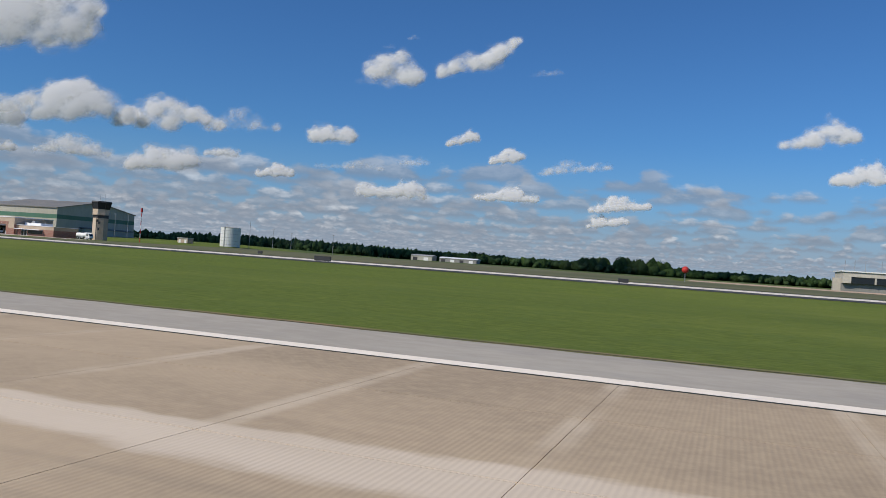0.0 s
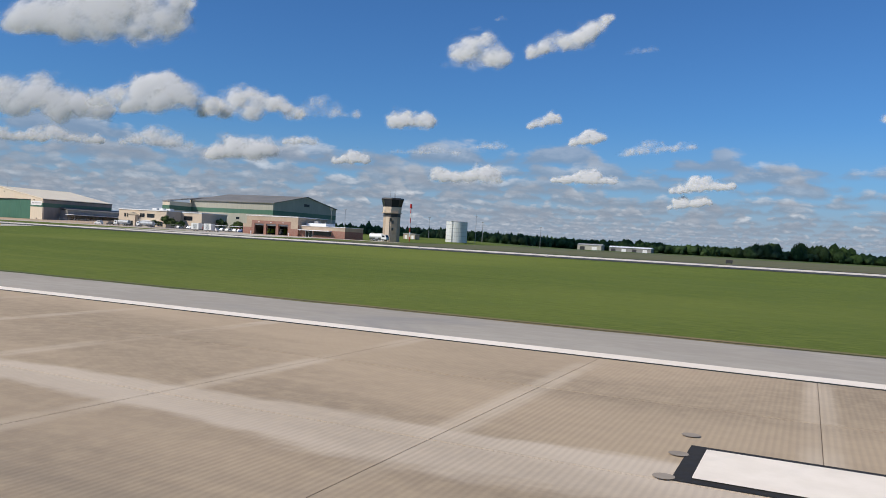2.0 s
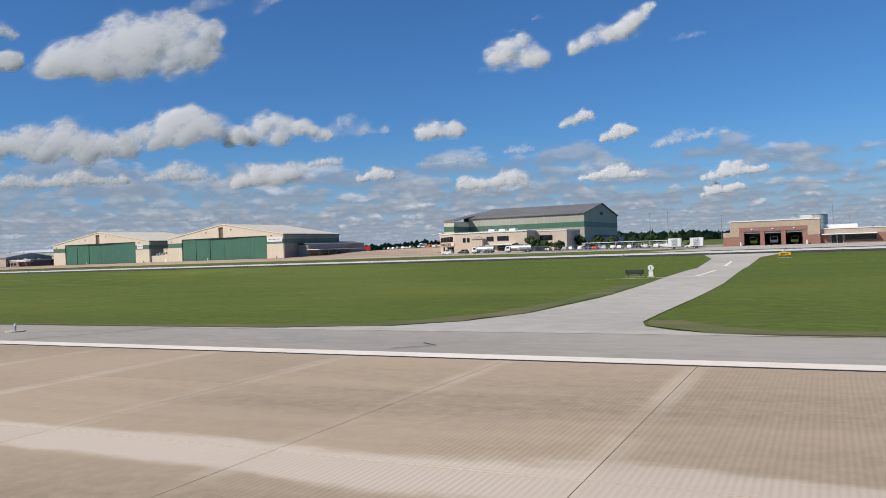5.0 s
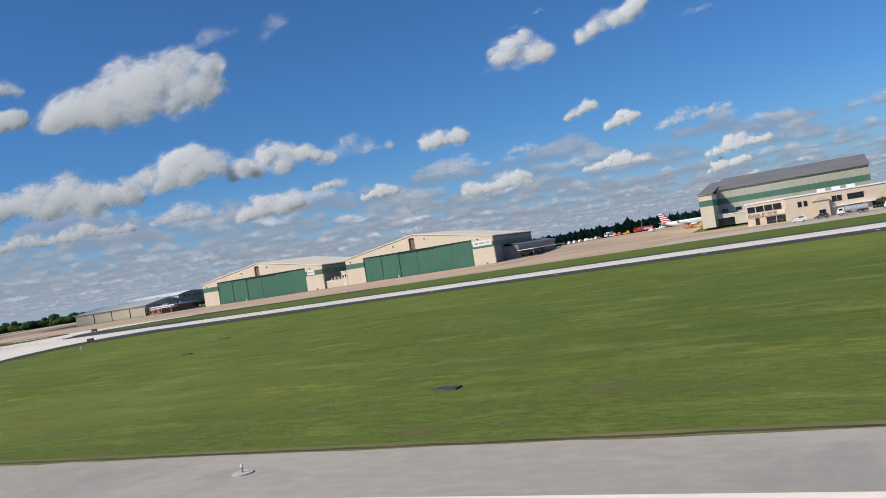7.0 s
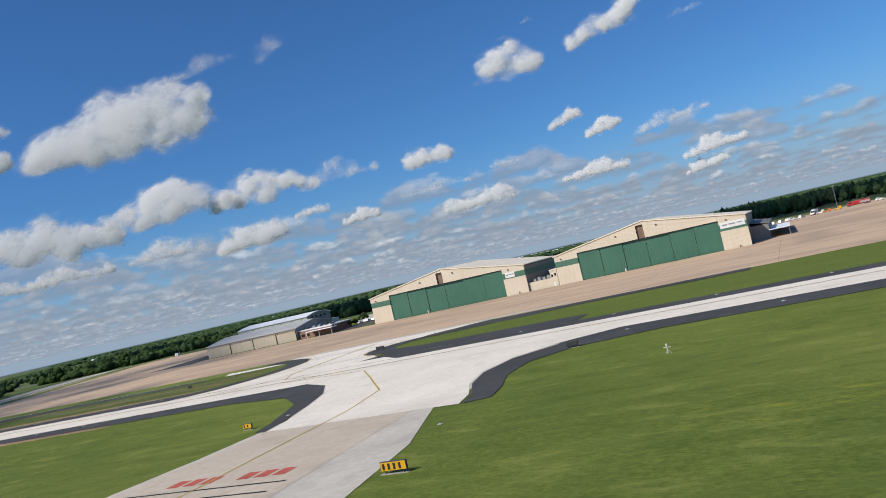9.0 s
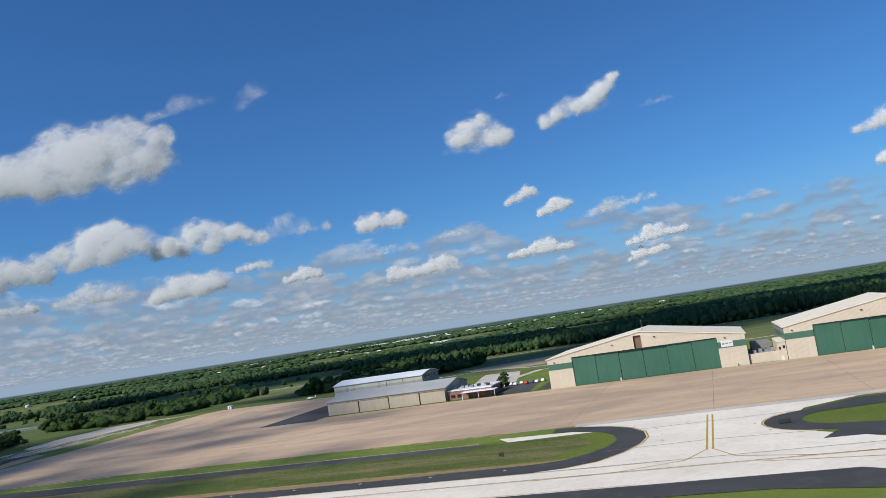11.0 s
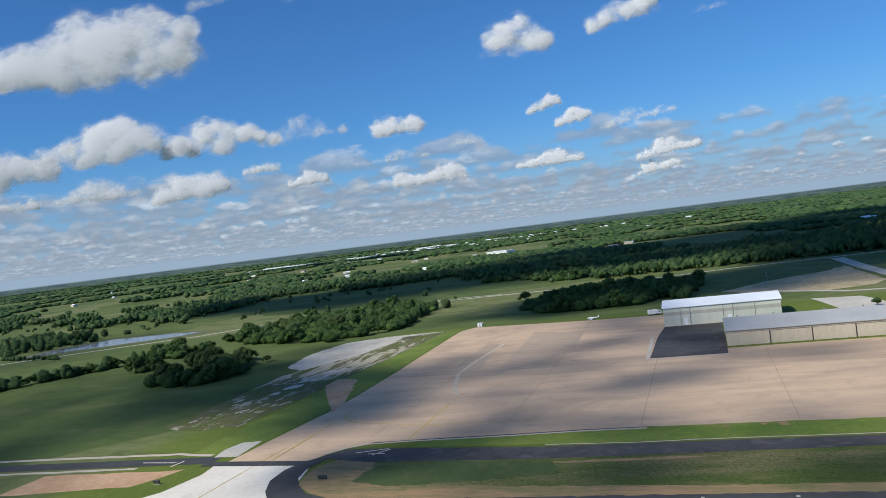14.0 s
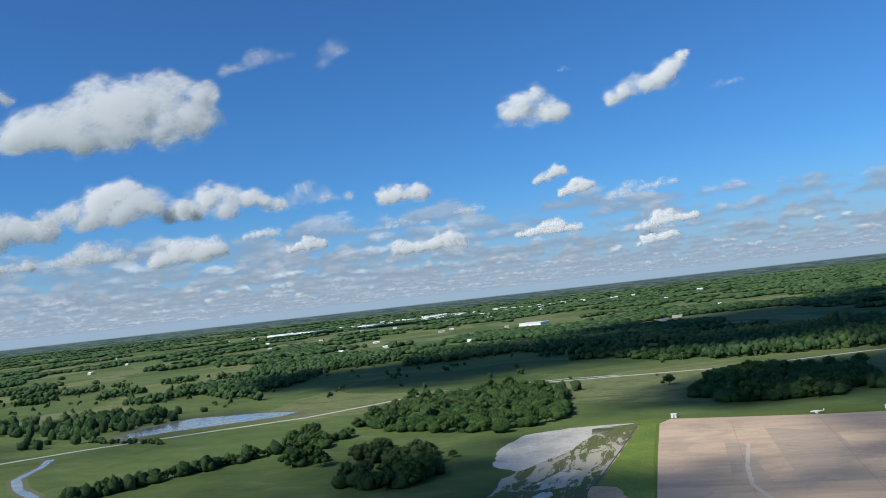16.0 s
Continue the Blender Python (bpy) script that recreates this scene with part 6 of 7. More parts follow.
def truck(x, y, cab, load, turn, label, kind="tank", n=8.5, group="service trucks"):
    t = thing("truck", on_ground(x, y), label, "truck", group, turn)
    part("chassis", boxes((-n / 2, n / 2, -1.0, 1.0, 0.55, 0.85)), DARK_MET, t)
    part("cab", prism([(n / 2 - 2.2, 0.8), (n / 2 + 0.1, 0.8), (n / 2 + 0.1, 1.5), (n / 2 - 0.5, 2.7), (n / 2 - 2.2, 2.75)], "y", -1.15, 1.15), cab, t)
    part("windscreen", prism([(n / 2 - 0.02, 1.65), (n / 2 + 0.06, 1.65), (n / 2 - 0.42, 2.6), (n / 2 - 0.5, 2.6)], "y", -1.0, 1.0), GLASS, t)
    part("side_glass", boxes((n / 2 - 1.8, n / 2 - 0.7, -1.18, 1.18, 1.7, 2.4)), GLASS, t)
    if kind == "tank":
        part("tank", tube(bmesh.new(), 0, 1.95, -n / 2, n / 2 - 2.5, 1.05, n=18, along="x"), load, t, "cylindrical fuel tank")
        part("catwalk", boxes((-n / 2 + 0.3, n / 2 - 2.8, -0.4, 0.4, 3.0, 3.08)), GREY_MET, t)
        part("hose_cabinet", boxes((-1.2, 0.4, -1.15, 1.15, 0.75, 1.5), bevel=0.04), GREY_MET, t)
    elif kind == "box":
        part("box_body", boxes((-n / 2, n / 2 - 2.4, -1.2, 1.2, 0.86, 3.3), bevel=0.05), load, t)
    else:
        part("body", boxes((-n / 2, n / 2 - 2.3, -1.2, 1.2, 0.86, 2.8), bevel=0.06), load, t)
        part("locker", boxes((-n / 2 + 0.4, -0.4, -1.22, 1.22, 1.1, 2.2)), SILVER, t)
        part("light_bar", boxes((n / 2 - 1.8, n / 2 - 1.2, -0.9, 0.9, 2.76, 2.95)), BLUE, t)
        part("ladder", boxes((-n / 2, n / 2 - 2.6, -0.5, -0.4, 2.85, 2.95), (-n / 2, n / 2 - 2.6, 0.4, 0.5, 2.85, 2.95)), GREY_MET, t)
    wheels(t, (-n / 2 + 1.2, -n / 2 + 2.5, n / 2 - 1.1), 1.02, 0.5)
    return t


truck(-440, 300, WHITE_MET, SILVER, 180, "white fuel truck with silver tank", n=9.5)
truck(-425, 301, WHITE_MET, SILVER, 178, "white fuel truck with silver tank", n=11)
truck(-279.5, 282.5, WHITE_MET, WHITE_MET, 0, "white tank truck beside the tower", n=8)
truck(-334.9, 285.5, LIME, LIME, -90, "lime-yellow airport fire truck in its bay", "fire", group="fire trucks")
truck(-328.6, 285.5, WHITE_MET, LIME, -90, "white and lime fire truck in its bay", "fire", group="fire trucks")
truck(-322.4, 285.5, LIME, LIME, -90, "lime-yellow airport fire truck in its bay", "fire", group="fire trucks")
truck(-606, 478, WHITE_MET, RED, 200, "red and white truck beside the hangar", "box", 8, "ramp trucks")
truck(-611, 486, RED, WHITE_MET, 190, "red and white truck beside the hangar", "fire", 8, "ramp trucks")
truck(-551, 500, RED, RED, 186, "red fire engine on the ramp", "fire", 12, "ramp trucks")
truck(-574, 504, WHITE_MET, WHITE_MET, 250, "white service truck on the ramp", "box", 7, "ramp trucks")
truck(-965, 505, WHITE_MET, WHITE_MET, 20, "white bucket truck at the apron's edge", "box", 8, "ramp trucks")
car(-352.5, 268.0, WHITE_MET, 180, "white sport utility car at the fire station", tall=1.15)
colors = [WHITE_MET, SILVER, WHITE_MET, DARK_MET, WHITE_MET, BLUE, SILVER, WHITE_MET, RED, WHITE_MET]
tone = {WHITE_MET: "white", SILVER: "silver", DARK_MET: "black", BLUE: "blue", RED: "red"}
for i in range(16):
    m = colors[(i * 3) % 10]
    car(-418 + 3.6 * i, 318 - 1.1 * i + (2 if i % 3 else 0), m, 90 + 4 * (i % 3), f"{tone[m]} parked car behind the fence")
for i in range(7):
    m = colors[(i * 7 + 1) % 10]
    car(-400 + 6.4 * i, 337 - 1.4 * i, m, 0, f"{tone[m]} parked car in the car park")
for x, m, turn in ((-604, DARK_MET, 90), (-599.5, WHITE_MET, 70), (-596.5, WHITE_MET, 80), (-592.5, SILVER, 75), (-589, WHITE_MET, 85), (-586, WHITE_MET, 20), (-581, WHITE_MET, 60), (-540, WHITE_MET, 10), (-535, DARK_MET, 0), (-529, WHITE_MET, 5)):
    car(x, 502 + 0.3 * (x % 7), m, turn, f"{tone[m]} service car at the ramp's far edge", "ramp cars", 1.2)
for i in range(8):
    m = colors[(i * 7) % 10]
    car(-838 + 3.0 * i, 424 + 2.5 * (i % 2), m, 90, f"{tone[m]} car in the lot behind the office")
car(-456.5, 300.0, WHITE_MET, 180, "white sport utility car on the ramp", "ramp cars", 1.35)
car(-449.5, 301.0, DARK_MET, 170, "black car beside the fuel truck", "ramp cars", 1.25)
car(-466, 391, WHITE_MET, 180, "white car beside the hangar wall", "ramp cars")

for x in (-357.0, -350.2):
    tr = thing("box_trailer", on_ground(x, 262.5), "white box trailer parked by the fence", "trailer", "box trailers")
    part("box_body", boxes((-2.0, 2.0, -1.2, 1.2, 0.7, 3.4), bevel=0.06), WHITE_MET, tr)
    part("frame_rail", boxes((-2.0, 2.8, -0.5, 0.5, 0.5, 0.7)), DARK_MET, tr)
    part("rear_door", boxes((-0.9, 0.9, -1.24, -1.2, 0.9, 3.1)), SILVER, tr)
    wheels(tr, (-0.6,), 1.05, 0.38)

# carport roof over part of the car park
cp = thing("carport", on_ground(-402, 312), "long thin white carport roof on posts", "carport")
part("roof", boxes((0, 34, 0, 6, 2.6, 2.8), bevel=0.03), WHITE_ROOF, cp)
for i in range(6):
    part("post", tubes((0.4 + 6.6 * i, 0.4, 0, 2.6, 0.09), n=6), WHITE_MET, cp)

# chain-link fence line
fence = thing("fence", on_ground(-470, 285), "grey chain-link fence on steel posts", "fence")
for i in range(38):
    x = 3.0 * i
    part("post", tubes((x, -0.12 * x, 0, 2.2, 0.05), n=6), GREY_MET, fence)
for z in (0.25, 1.2, 2.1):
    part("rail", prism([(0, -0.03), (111, -13.35), (111, -13.29), (0, 0.03)], "z", z, z + 0.05), GREY_MET, fence)

# ground equipment on the ramp
for x, y, m, lab in ((-508, 428, YELLOW, "yellow baggage loader beside the jet"), (-503, 425, WHITE_MET, "white ground power cart on the ramp"), (-513, 428, ORANGE, "orange tow tractor on the ramp"), (-498, 402, GREY_MET, "grey boarding stairs cart near the jet"), (-567.5, 500, ORANGE, "orange equipment cart on the ramp"), (-562, 500, YELLOW, "yellow equipment cart on the ramp"), (-571, 502, WHITE_MET, "white equipment cart on the ramp")):
    g = thing("ground_cart", on_ground(x, y), lab, "cart", "ramp carts")
    part("bed", boxes((-2.2, 2.2, -0.9, 0.9, 0.45, 1.1), bevel=0.05), m, g)
    part("cab", boxes((0.6, 2.0, -0.8, 0.8, 1.1, 2.1), bevel=0.05), m, g)
    part("belt", prism([(-2.4, 1.2), (0.5, 1.7), (0.5, 1.85), (-2.4, 1.35)], "y", -0.5, 0.5), DARK_MET, g)
    wheels(g, (-1.4, 1.4), 0.8, 0.35)

# ---------------------------------------------------------------- regional jet


def loft(rings):
    """A closed skin over rings of points."""
    bm = bmesh.new()
    rows = [[bm.verts.new(p) for p in r] for r in rings]
    n = len(rows[0])
    for a, b in zip(rows, rows[1:]):
        for i in range(n):
            bm.faces.new((a[i], a[(i + 1) % n], b[(i + 1) % n], b[i]))
    bm.faces.new(rows[0][::-1]), bm.faces.new(rows[-1])
    return bm


def ring(x, z, r, n=20, ry=None):
    return [(x, (ry or r) * math.cos(2 * math.pi * i / n), z + r * math.sin(2 * math.pi * i / n)) for i in range(n)]


def wing(root, tip, chord0, chord1, thick):
    rings = []
    for (x, y, z), c in ((root, chord0), (tip, chord1)):
        rings.append([(x, y, z), (x + c * 0.3, y, z + thick * c), (x + c, y, z + 0.02), (x + c * 0.4, y, z - thick * c * 0.5)])
    return loft(rings)


def jet(x, y, turn, label):
    """A twin-engined regional jet, nose along -x before turning."""
    j = thing("regional_jet", on_ground(x, y), label, "airplane", "", turn)
    part("fuselage", loft([ring(-15.5, 2.6, 0.15), ring(-15.0, 2.7, 0.65), ring(-13.6, 2.85, 1.15), ring(-11.5, 3.0, 1.5), ring(6.0, 3.0, 1.5), ring(10.5, 3.35, 1.15), ring(14.5, 3.9, 0.5), ring(15.8, 4.1, 0.15)]), WHITE_MET, j, smooth=True)
    part("cockpit_window", prism([(-14.1, 3.1), (-13.2, 3.75), (-12.6, 3.75), (-13.0, 3.1)], "y", -0.95, 0.95), GLASS, j)
    for s in (-1, 1):
        part("window_row", boxes(*[(-10 + 0.8 * i, -9.7 + 0.8 * i, s * 1.49 - 0.02, s * 1.49 + 0.02, 3.2, 3.6) for i in range(20)]), GLASS, j)
        w = part("wing", wing((-2.0, s * 1.2, 2.2), (3.2, s * 13.0, 3.2), 5.0, 1.6, 0.05), SILVER, j)
        part("winglet", wing((3.3, s * 13.0, 3.2), (4.6, s * 13.5, 4.9), 1.5, 0.6, 0.04), GREY_MET, w)
        e = part("engine", tube(bmesh.new(), s * 4.3, 1.55, -3.6, 0.2, 0.85, 0.6, n=18, along="x"), SILVER, j)
        part("intake", tube(bmesh.new(), s * 4.3, 1.55, -3.66, -3.58, 0.72, n=18, along="x"), DARK_MET, e)
        part("tailplane", wing((12.6, s * 0.4, 4.2), (15.2, s * 5.0, 4.6), 2.8, 1.2, 0.05), SILVER, j)
        g = part("main_gear", tubes((1.0, s * 2.6, 0.4, 2.2, 0.14), n=8), GREY_MET, j)
        part("gear_wheel", tube(bmesh.new(), 1.0, 0.48, s * 2.6 - 0.3, s * 2.6 + 0.3, 0.48, n=14, along="y"), TYRE, g)
    n = part("nose_gear", tubes((-12.0, 0, 0.3, 1.8, 0.10), n=8), GREY_MET, j)
    part("gear_wheel", tube(bmesh.new(), -12.0, 0.33, -0.25, 0.25, 0.33, n=12, along="y"), TYRE, n)
    # striped fin: bands of red and white with a blue upper corner
    x0, x1, xt0, xt1, zb, zt = 9.8, 15.2, 14.2, 16.6, 4.2, 9.6
    for i in range(10):
        a, b = i / 10, (i + 1) / 10
        lo = (x0 + (xt0 - x0) * a, x1 + (xt1 - x1) * a, zb + (zt - zb) * a)
        hi = (x0 + (xt0 - x0) * b, x1 + (xt1 - x1) * b, zb + (zt - zb) * b)
        part("fin_band", prism([(lo[0], lo[2]), (lo[1], lo[2]), (hi[1], hi[2]), (hi[0], hi[2])], "y", -0.16, 0.16), RED if i % 2 == 0 else WHITE_MET, j, "striped tail band")
    part("fin_edge", prism([(x0 - 0.5, zb), (x0, zb), (xt0, zt), (xt0 - 0.5, zt)], "y", -0.14, 0.14), BLUE, j, "blue leading edge of the fin")
    return j


jet(-513.5, 442.0, 180, "white regional jet with red, white and blue striped tail")
gp = thing("light_airplane", on_ground(-534, 447), "small white high-wing propeller airplane", "airplane")
part("fuselage", loft([ring(-3.6, 1.2, 0.15, 10), ring(-3.0, 1.25, 0.5, 10), ring(-1.0, 1.4, 0.65, 10), ring(1.0, 1.35, 0.5, 10), ring(4.0, 1.5, 0.12, 10)]), WHITE_MET, gp)
part("wing", boxes((-1.3, 0.2, -5.4, 5.4, 2.0, 2.14), bevel=0.05), WHITE_MET, gp)
part("tailplane", boxes((3.2, 4.1, -1.6, 1.6, 1.5, 1.58)), WHITE_MET, gp)
part("fin", prism([(3.0, 1.5), (4.2, 1.5), (4.3, 2.9), (3.8, 2.9)], "y", -0.06, 0.06), WHITE_MET, gp)
part("propeller", boxes((-3.75, -3.68, -0.08, 0.08, 0.35, 2.05)), DARK_MET, gp)
wheels(gp, (-0.6,), 1.0, 0.28)
part("nose_wheel", tube(bmesh.new(), -2.8, 0.26, -0.1, 0.1, 0.26, n=10, along="y"), TYRE, gp)
for x, y in ((-1081, 524),):
    bx = thing("instrument_hut", on_ground(x, y), "small white instrument hut at the apron corner", "hut")
    part("wall", boxes((-1.6, 1.6, -1.2, 1.2, 0, 2.2), bevel=0.04), WHITE_MET, bx)
    part("roof", boxes((-1.8, 1.8, -1.4, 1.4, 2.2, 2.4)), WHITE_ROOF, bx)
    part("door", boxes((-0.4, 0.5, -1.26, -1.2, 0, 1.9)), GREY_MET, bx)
glider = thing("light_airplane", on_ground(-1003, 508), "small white airplane parked at the apron's edge", "airplane")
part("fuselage", loft([ring(-3.4, 1.1, 0.12, 10), ring(-2.6, 1.15, 0.5, 10), ring(0.5, 1.2, 0.5, 10), ring(3.8, 1.5, 0.12, 10)]), WHITE_MET, glider)
part("wing", boxes((-1.3, 0.2, -5.2, 5.2, 0.75, 0.88), bevel=0.05), WHITE_MET, glider)
part("fin", prism([(3.0, 1.4), (3.9, 1.4), (4.0, 2.7), (3.6, 2.7)], "y", -0.06, 0.06), WHITE_MET, glider)
wheels(glider, (-0.5,), 1.0, 0.30)

# ---------------------------------------------------------------- trees
rng = random.Random(11)


def lump(seed, sub=1, squash=0.85, rough=0.38):
    """Points and faces of one uneven clump of leaves, radius about 1."""
    bm = bmesh.new()
    bmesh.ops.create_icosphere(bm, subdivisions=sub, radius=1.0)
    bm.verts.ensure_lookup_table()
    v = np.array([tuple(q.co * (1 + rough * noise.noise(q.co * 1.9 + Vector((seed * 7.3, seed * 1.7, 0))) + 0.25 * noise.noise(q.co * 4.3 + Vector((0, seed * 3.1, 5))))) for q in bm.verts])
    v[:, 2] *= squash
    f = np.array([[q.index for q in p.verts] for p in bm.faces])
    bm.free()
    return v, f


def shaggy(seed, sub, flakes, size, rough):
    """A clump with loose leaf sprays standing off it."""
    r = random.Random(seed)
    v, f = lump(seed, sub, 0.85, rough)
    V, F = [v], [f]
    base = len(v)
    for k in range(flakes):
        d = Vector((r.gauss(0, 1), r.gauss(0, 1), r.gauss(0.4, 0.8))).normalized()
        o = d * r.uniform(0.82, 1.16)
        o.z *= 0.85
        u = Vector((r.gauss(0, 1), r.gauss(0, 1), r.gauss(0, 1))).normalized()
        w = d.cross(u).normalized()
        s = size * r.uniform(0.6, 1.4)
        V.append(np.array([tuple(o - u * s), tuple(o + w * s * 0.8), tuple(o + u * s)]))
        F.append(np.array([[base, base + 1, base + 2]]))
        base += 3
    return np.concatenate(V), np.concatenate(F)




def clump(seed, lobes, flakes):
    """A broad crown of several uneven lobes, radius about 1."""
    r = random.Random(seed)
    V, F, base = [], [], 0
    for k in range(lobes):
        a, d = 6.28 * (k + r.uniform(-0.3, 0.3)) / max(lobes - 1, 1), 0.0 if k == 0 else r.uniform(0.42, 0.68)
        v, f = shaggy(seed * 9 + k, 1, flakes, 0.34, 0.6)
        size = r.uniform(0.62, 0.74) if k == 0 else r.uniform(0.40, 0.56)
        V.append(v * size + np.array((d * math.cos(a), d * math.sin(a), r.uniform(0.0, 0.28) if k == 0 else r.uniform(-0.42, 0.10))))
        F.append(f + base)
        base += len(v)
    return np.concatenate(V), np.concatenate(F)


LUMPS = [clump(i, 3, 2) for i in range(14)]
FAR_LUMPS = [lump(60 + i, 1, 0.85, 0.5) for i in range(8)]
SHAGGY = [shaggy(40 + i, 2, 110, 0.17, 0.6) for i in range(8)]
LUMPS2 = [lump(20 + i, 2) for i in range(6)]


def leafy(lobes, flakes, size, seed):
    """Crown mesh: uneven lobes with many loose leaf sprays standing off them."""
    r = random.Random(seed)
    V, F, base = [], [], 0
    for (cx, cy, cz, rad) in lobes:
        v, f = LUMPS2[r.randrange(6)]
        a = r.uniform(0, 6.28)
        c, s = math.cos(a), math.sin(a)
        w = v * rad * 0.86
        V += [(cx + c * p[0] - s * p[1], cy + s * p[0] + c * p[1], cz + p[2]) for p in w]
        F += [tuple(int(k) + base for k in q) for q in f]
        base += len(w)
        for _ in range(flakes):
            d = Vector((r.gauss(0, 1), r.gauss(0, 1), r.gauss(0.15, 0.9))).normalized()
            o = Vector((cx, cy, cz)) + d * rad * r.uniform(0.80, 1.12)
            u = d.orthogonal().normalized()
            u.rotate(Matrix.Rotation(r.uniform(0, 6.28), 3, d))
            u = (u + d * r.uniform(-0.6, 0.6)).normalized()
            w2 = d.cross(u)
            k = size * r.uniform(0.6, 1.3)
            V += [tuple(o - u * k), tuple(o + w2 * k * 0.6), tuple(o + u * k), tuple(o - w2 * k * 0.6 + d * k * 0.3)]
            F += [(base, base + 1, base + 2), (base, base + 2, base + 3)]
            base += 4
    return V, F


def tree_kind(seed, h, spread, label):
    r = random.Random(seed)
    t = thing("tree", (0, 0, 0), label, "tree", "airfield trees")
    bm = bmesh.new()
    tube(bm, 0, 0, -0.3, h * 0.5, h * 0.028, h * 0.014, n=7)
    for k in range(4):
        a = r.uniform(0, 6.28)
        d = Vector((math.cos(a), math.sin(a), 1.1)).normalized()
        p = Vector((0, 0, h * (0.25 + 0.06 * k)))
        q = p + d * h * 0.28
        u = d.orthogonal().normalized()
        w = d.cross(u)
        lo = [bm.verts.new(p + (u * math.cos(b) + w * math.sin(b)) * h * 0.012) for b in (0, 2.1, 4.2)]
        tp = bm.verts.new(q)
        for i in range(3):
            bm.faces.new((lo[i], lo[(i + 1) % 3], tp))
    part("trunk", bm, BARK, t)
    lobes = [(0, 0, h * 0.70, h * 0.20), (0, 0, h * 0.44, h * 0.26)]
    for k in range(10):
        a = 6.28 * k / 10 * 2.0 + r.uniform(-0.4, 0.4)
        d = spread * r.uniform(0.40, 1.0)
        lobes.append((d * math.cos(a), d * math.sin(a), h * (0.72 - 0.42 * (d / spread) ** 2 + r.uniform(-0.10, 0.08)), h * r.uniform(0.13, 0.20)))
    V, F = leafy(lobes, 44, h * 0.040, seed)
    me = bpy.data.meshes.new("crown")
    me.from_pydata(V, [], F)
    me.materials.append(LEAF)
    c = new("crown", me)
    c.parent = t
    return t


KINDS = [tree_kind(1, 10.5, 5.2, "broad green oak at the airfield's edge"), tree_kind(2, 9.0, 4.2, "rounded green tree in open grass"), tree_kind(3, 12.0, 5.4, "tall green tree in a wood"), tree_kind(4, 6.8, 3.8, "low bushy green tree by a hedge")]


def inside(x, y, poly):
    hit = False
    for (ax, ay), (bx, by) in zip(poly, poly[1:] + poly[:1]):
        if (ay > y) != (by > y) and x < (bx - ax) * (y - ay) / (by - ay) + ax:
            hit = not hit
    return hit


WOODS_AT = {  # outlines of the nearer woods
    "a": [(-1245, 386), (-1205, 378), (-1192, 402), (-1222, 465), (-1262, 458)],
    "b": [(-1302, 440), (-1273, 434), (-1290, 480), (-1335, 545), (-1345, 540)],
    "c": [(-1310, 570), (-1257, 530), (-1182, 505), (-1150, 552), (-1172, 700), (-1245, 758), (-1321, 690)],
    "d": [(-1069, 610), (-1035, 555), (-980, 575), (-940, 640), (-935, 735), (-1030, 770), (-1062, 700)],
    "e": [(-1160, 990), (-1068, 885), (-1060, 1090), (-1215, 1010)],
}
near_spots = []
for nm, poly in WOODS_AT.items():
    x0, x1 = min(p[0] for p in poly), max(p[0] for p in poly)
    y0, y1 = min(p[1] for p in poly), max(p[1] for p in poly)
    step = {"a": 11.5, "b": 11, "c": 17.5, "d": 17.5, "e": 26}[nm]
    y = y0
    while y < y1:
        x = x0
        while x < x1:
            px, py = x + rng.uniform(-0.45, 0.45) * step, y + rng.uniform(-0.45, 0.45) * step
            if inside(px, py, poly) and noise.noise((px / 38, py / 38, 2.2)) > -0.22:
                near_spots.append((px, py, rng.choice((0, 1, 2, 2, 3)), rng.uniform(0.9, 1.3)))
            x += step
        y += step
for i in range(44):  # hedge
    f = i / 43
    near_spots.append((-1405 + 110 * f + rng.uniform(-3, 3), 378 + 150 * f + rng.uniform(-3, 3), rng.choice((1, 3, 3)), rng.uniform(0.7, 1.3)))
for x, y, k, s in ((-1086, 697, 0, 1.1), (-1199, 444, 3, 0.8), (-1604, 720, 0, 1.5), (-1596, 712, 1, 1.3), (-1039, 913, 0, 1.1), (-1030, 905, 1, 1.0), (-993, 901, 0, 1.1), (-975, 884, 0, 1.2), (-1287, 560, 1, 0.9), (-1262, 575, 3, 1.0),
                   (-842, 436, 1, 0.8), (-836, 408, 3, 0.7), (-834, 412, 3, 0.7), (-850, 470, 3, 0.7), (-424, 314, 3, 1.05), (-430, 312, 3, 0.75), (-417, 312, 3, 0.8), (-411, 311, 3, 0.7), (-420, 345, 3, 0.9), (-411, 341, 3, 1.0), (-404, 346, 1, 0.8), (-396, 338, 3, 0.9), (-388, 342, 3, 0.8), (-380, 345, 3, 1.0), (-372, 350, 1, 0.8), (-1325, 742, 0, 1.1), (-1180, 790, 3, 0.6), (-1098, 770, 3, 0.4)):
    near_spots.append((x, y, k, s))
for i, (x, y, k, s) in enumerate(near_spots):
    copy_thing(KINDS[k], pose(x, y, height(x, y) - 0.1, 0, 0, rng.uniform(0, 360)) @ Matrix.Diagonal((s, s, s * rng.uniform(0.9, 1.1), 1)))
for k in KINDS:
    for o in (*k.children_recursive, k):
        bpy.data.objects.remove(o)


def clear(x, y):
    """Whether a far tree may stand here: not on roads, water or the airfield."""
    if x > -1110 and y < 640 or x > -640 and y < 880 or x > -420 and y < 960:
        return False
    if -1180 < x < -640 and y < 880 or -1330 < x < -1060 and y < 860:
        return False
    if x < -1110 and y < 560 or x <= -1320 and y < 780:
        return False
    return x < -900 or abs(y - 905 - (x + 500) * 0.14) > 12


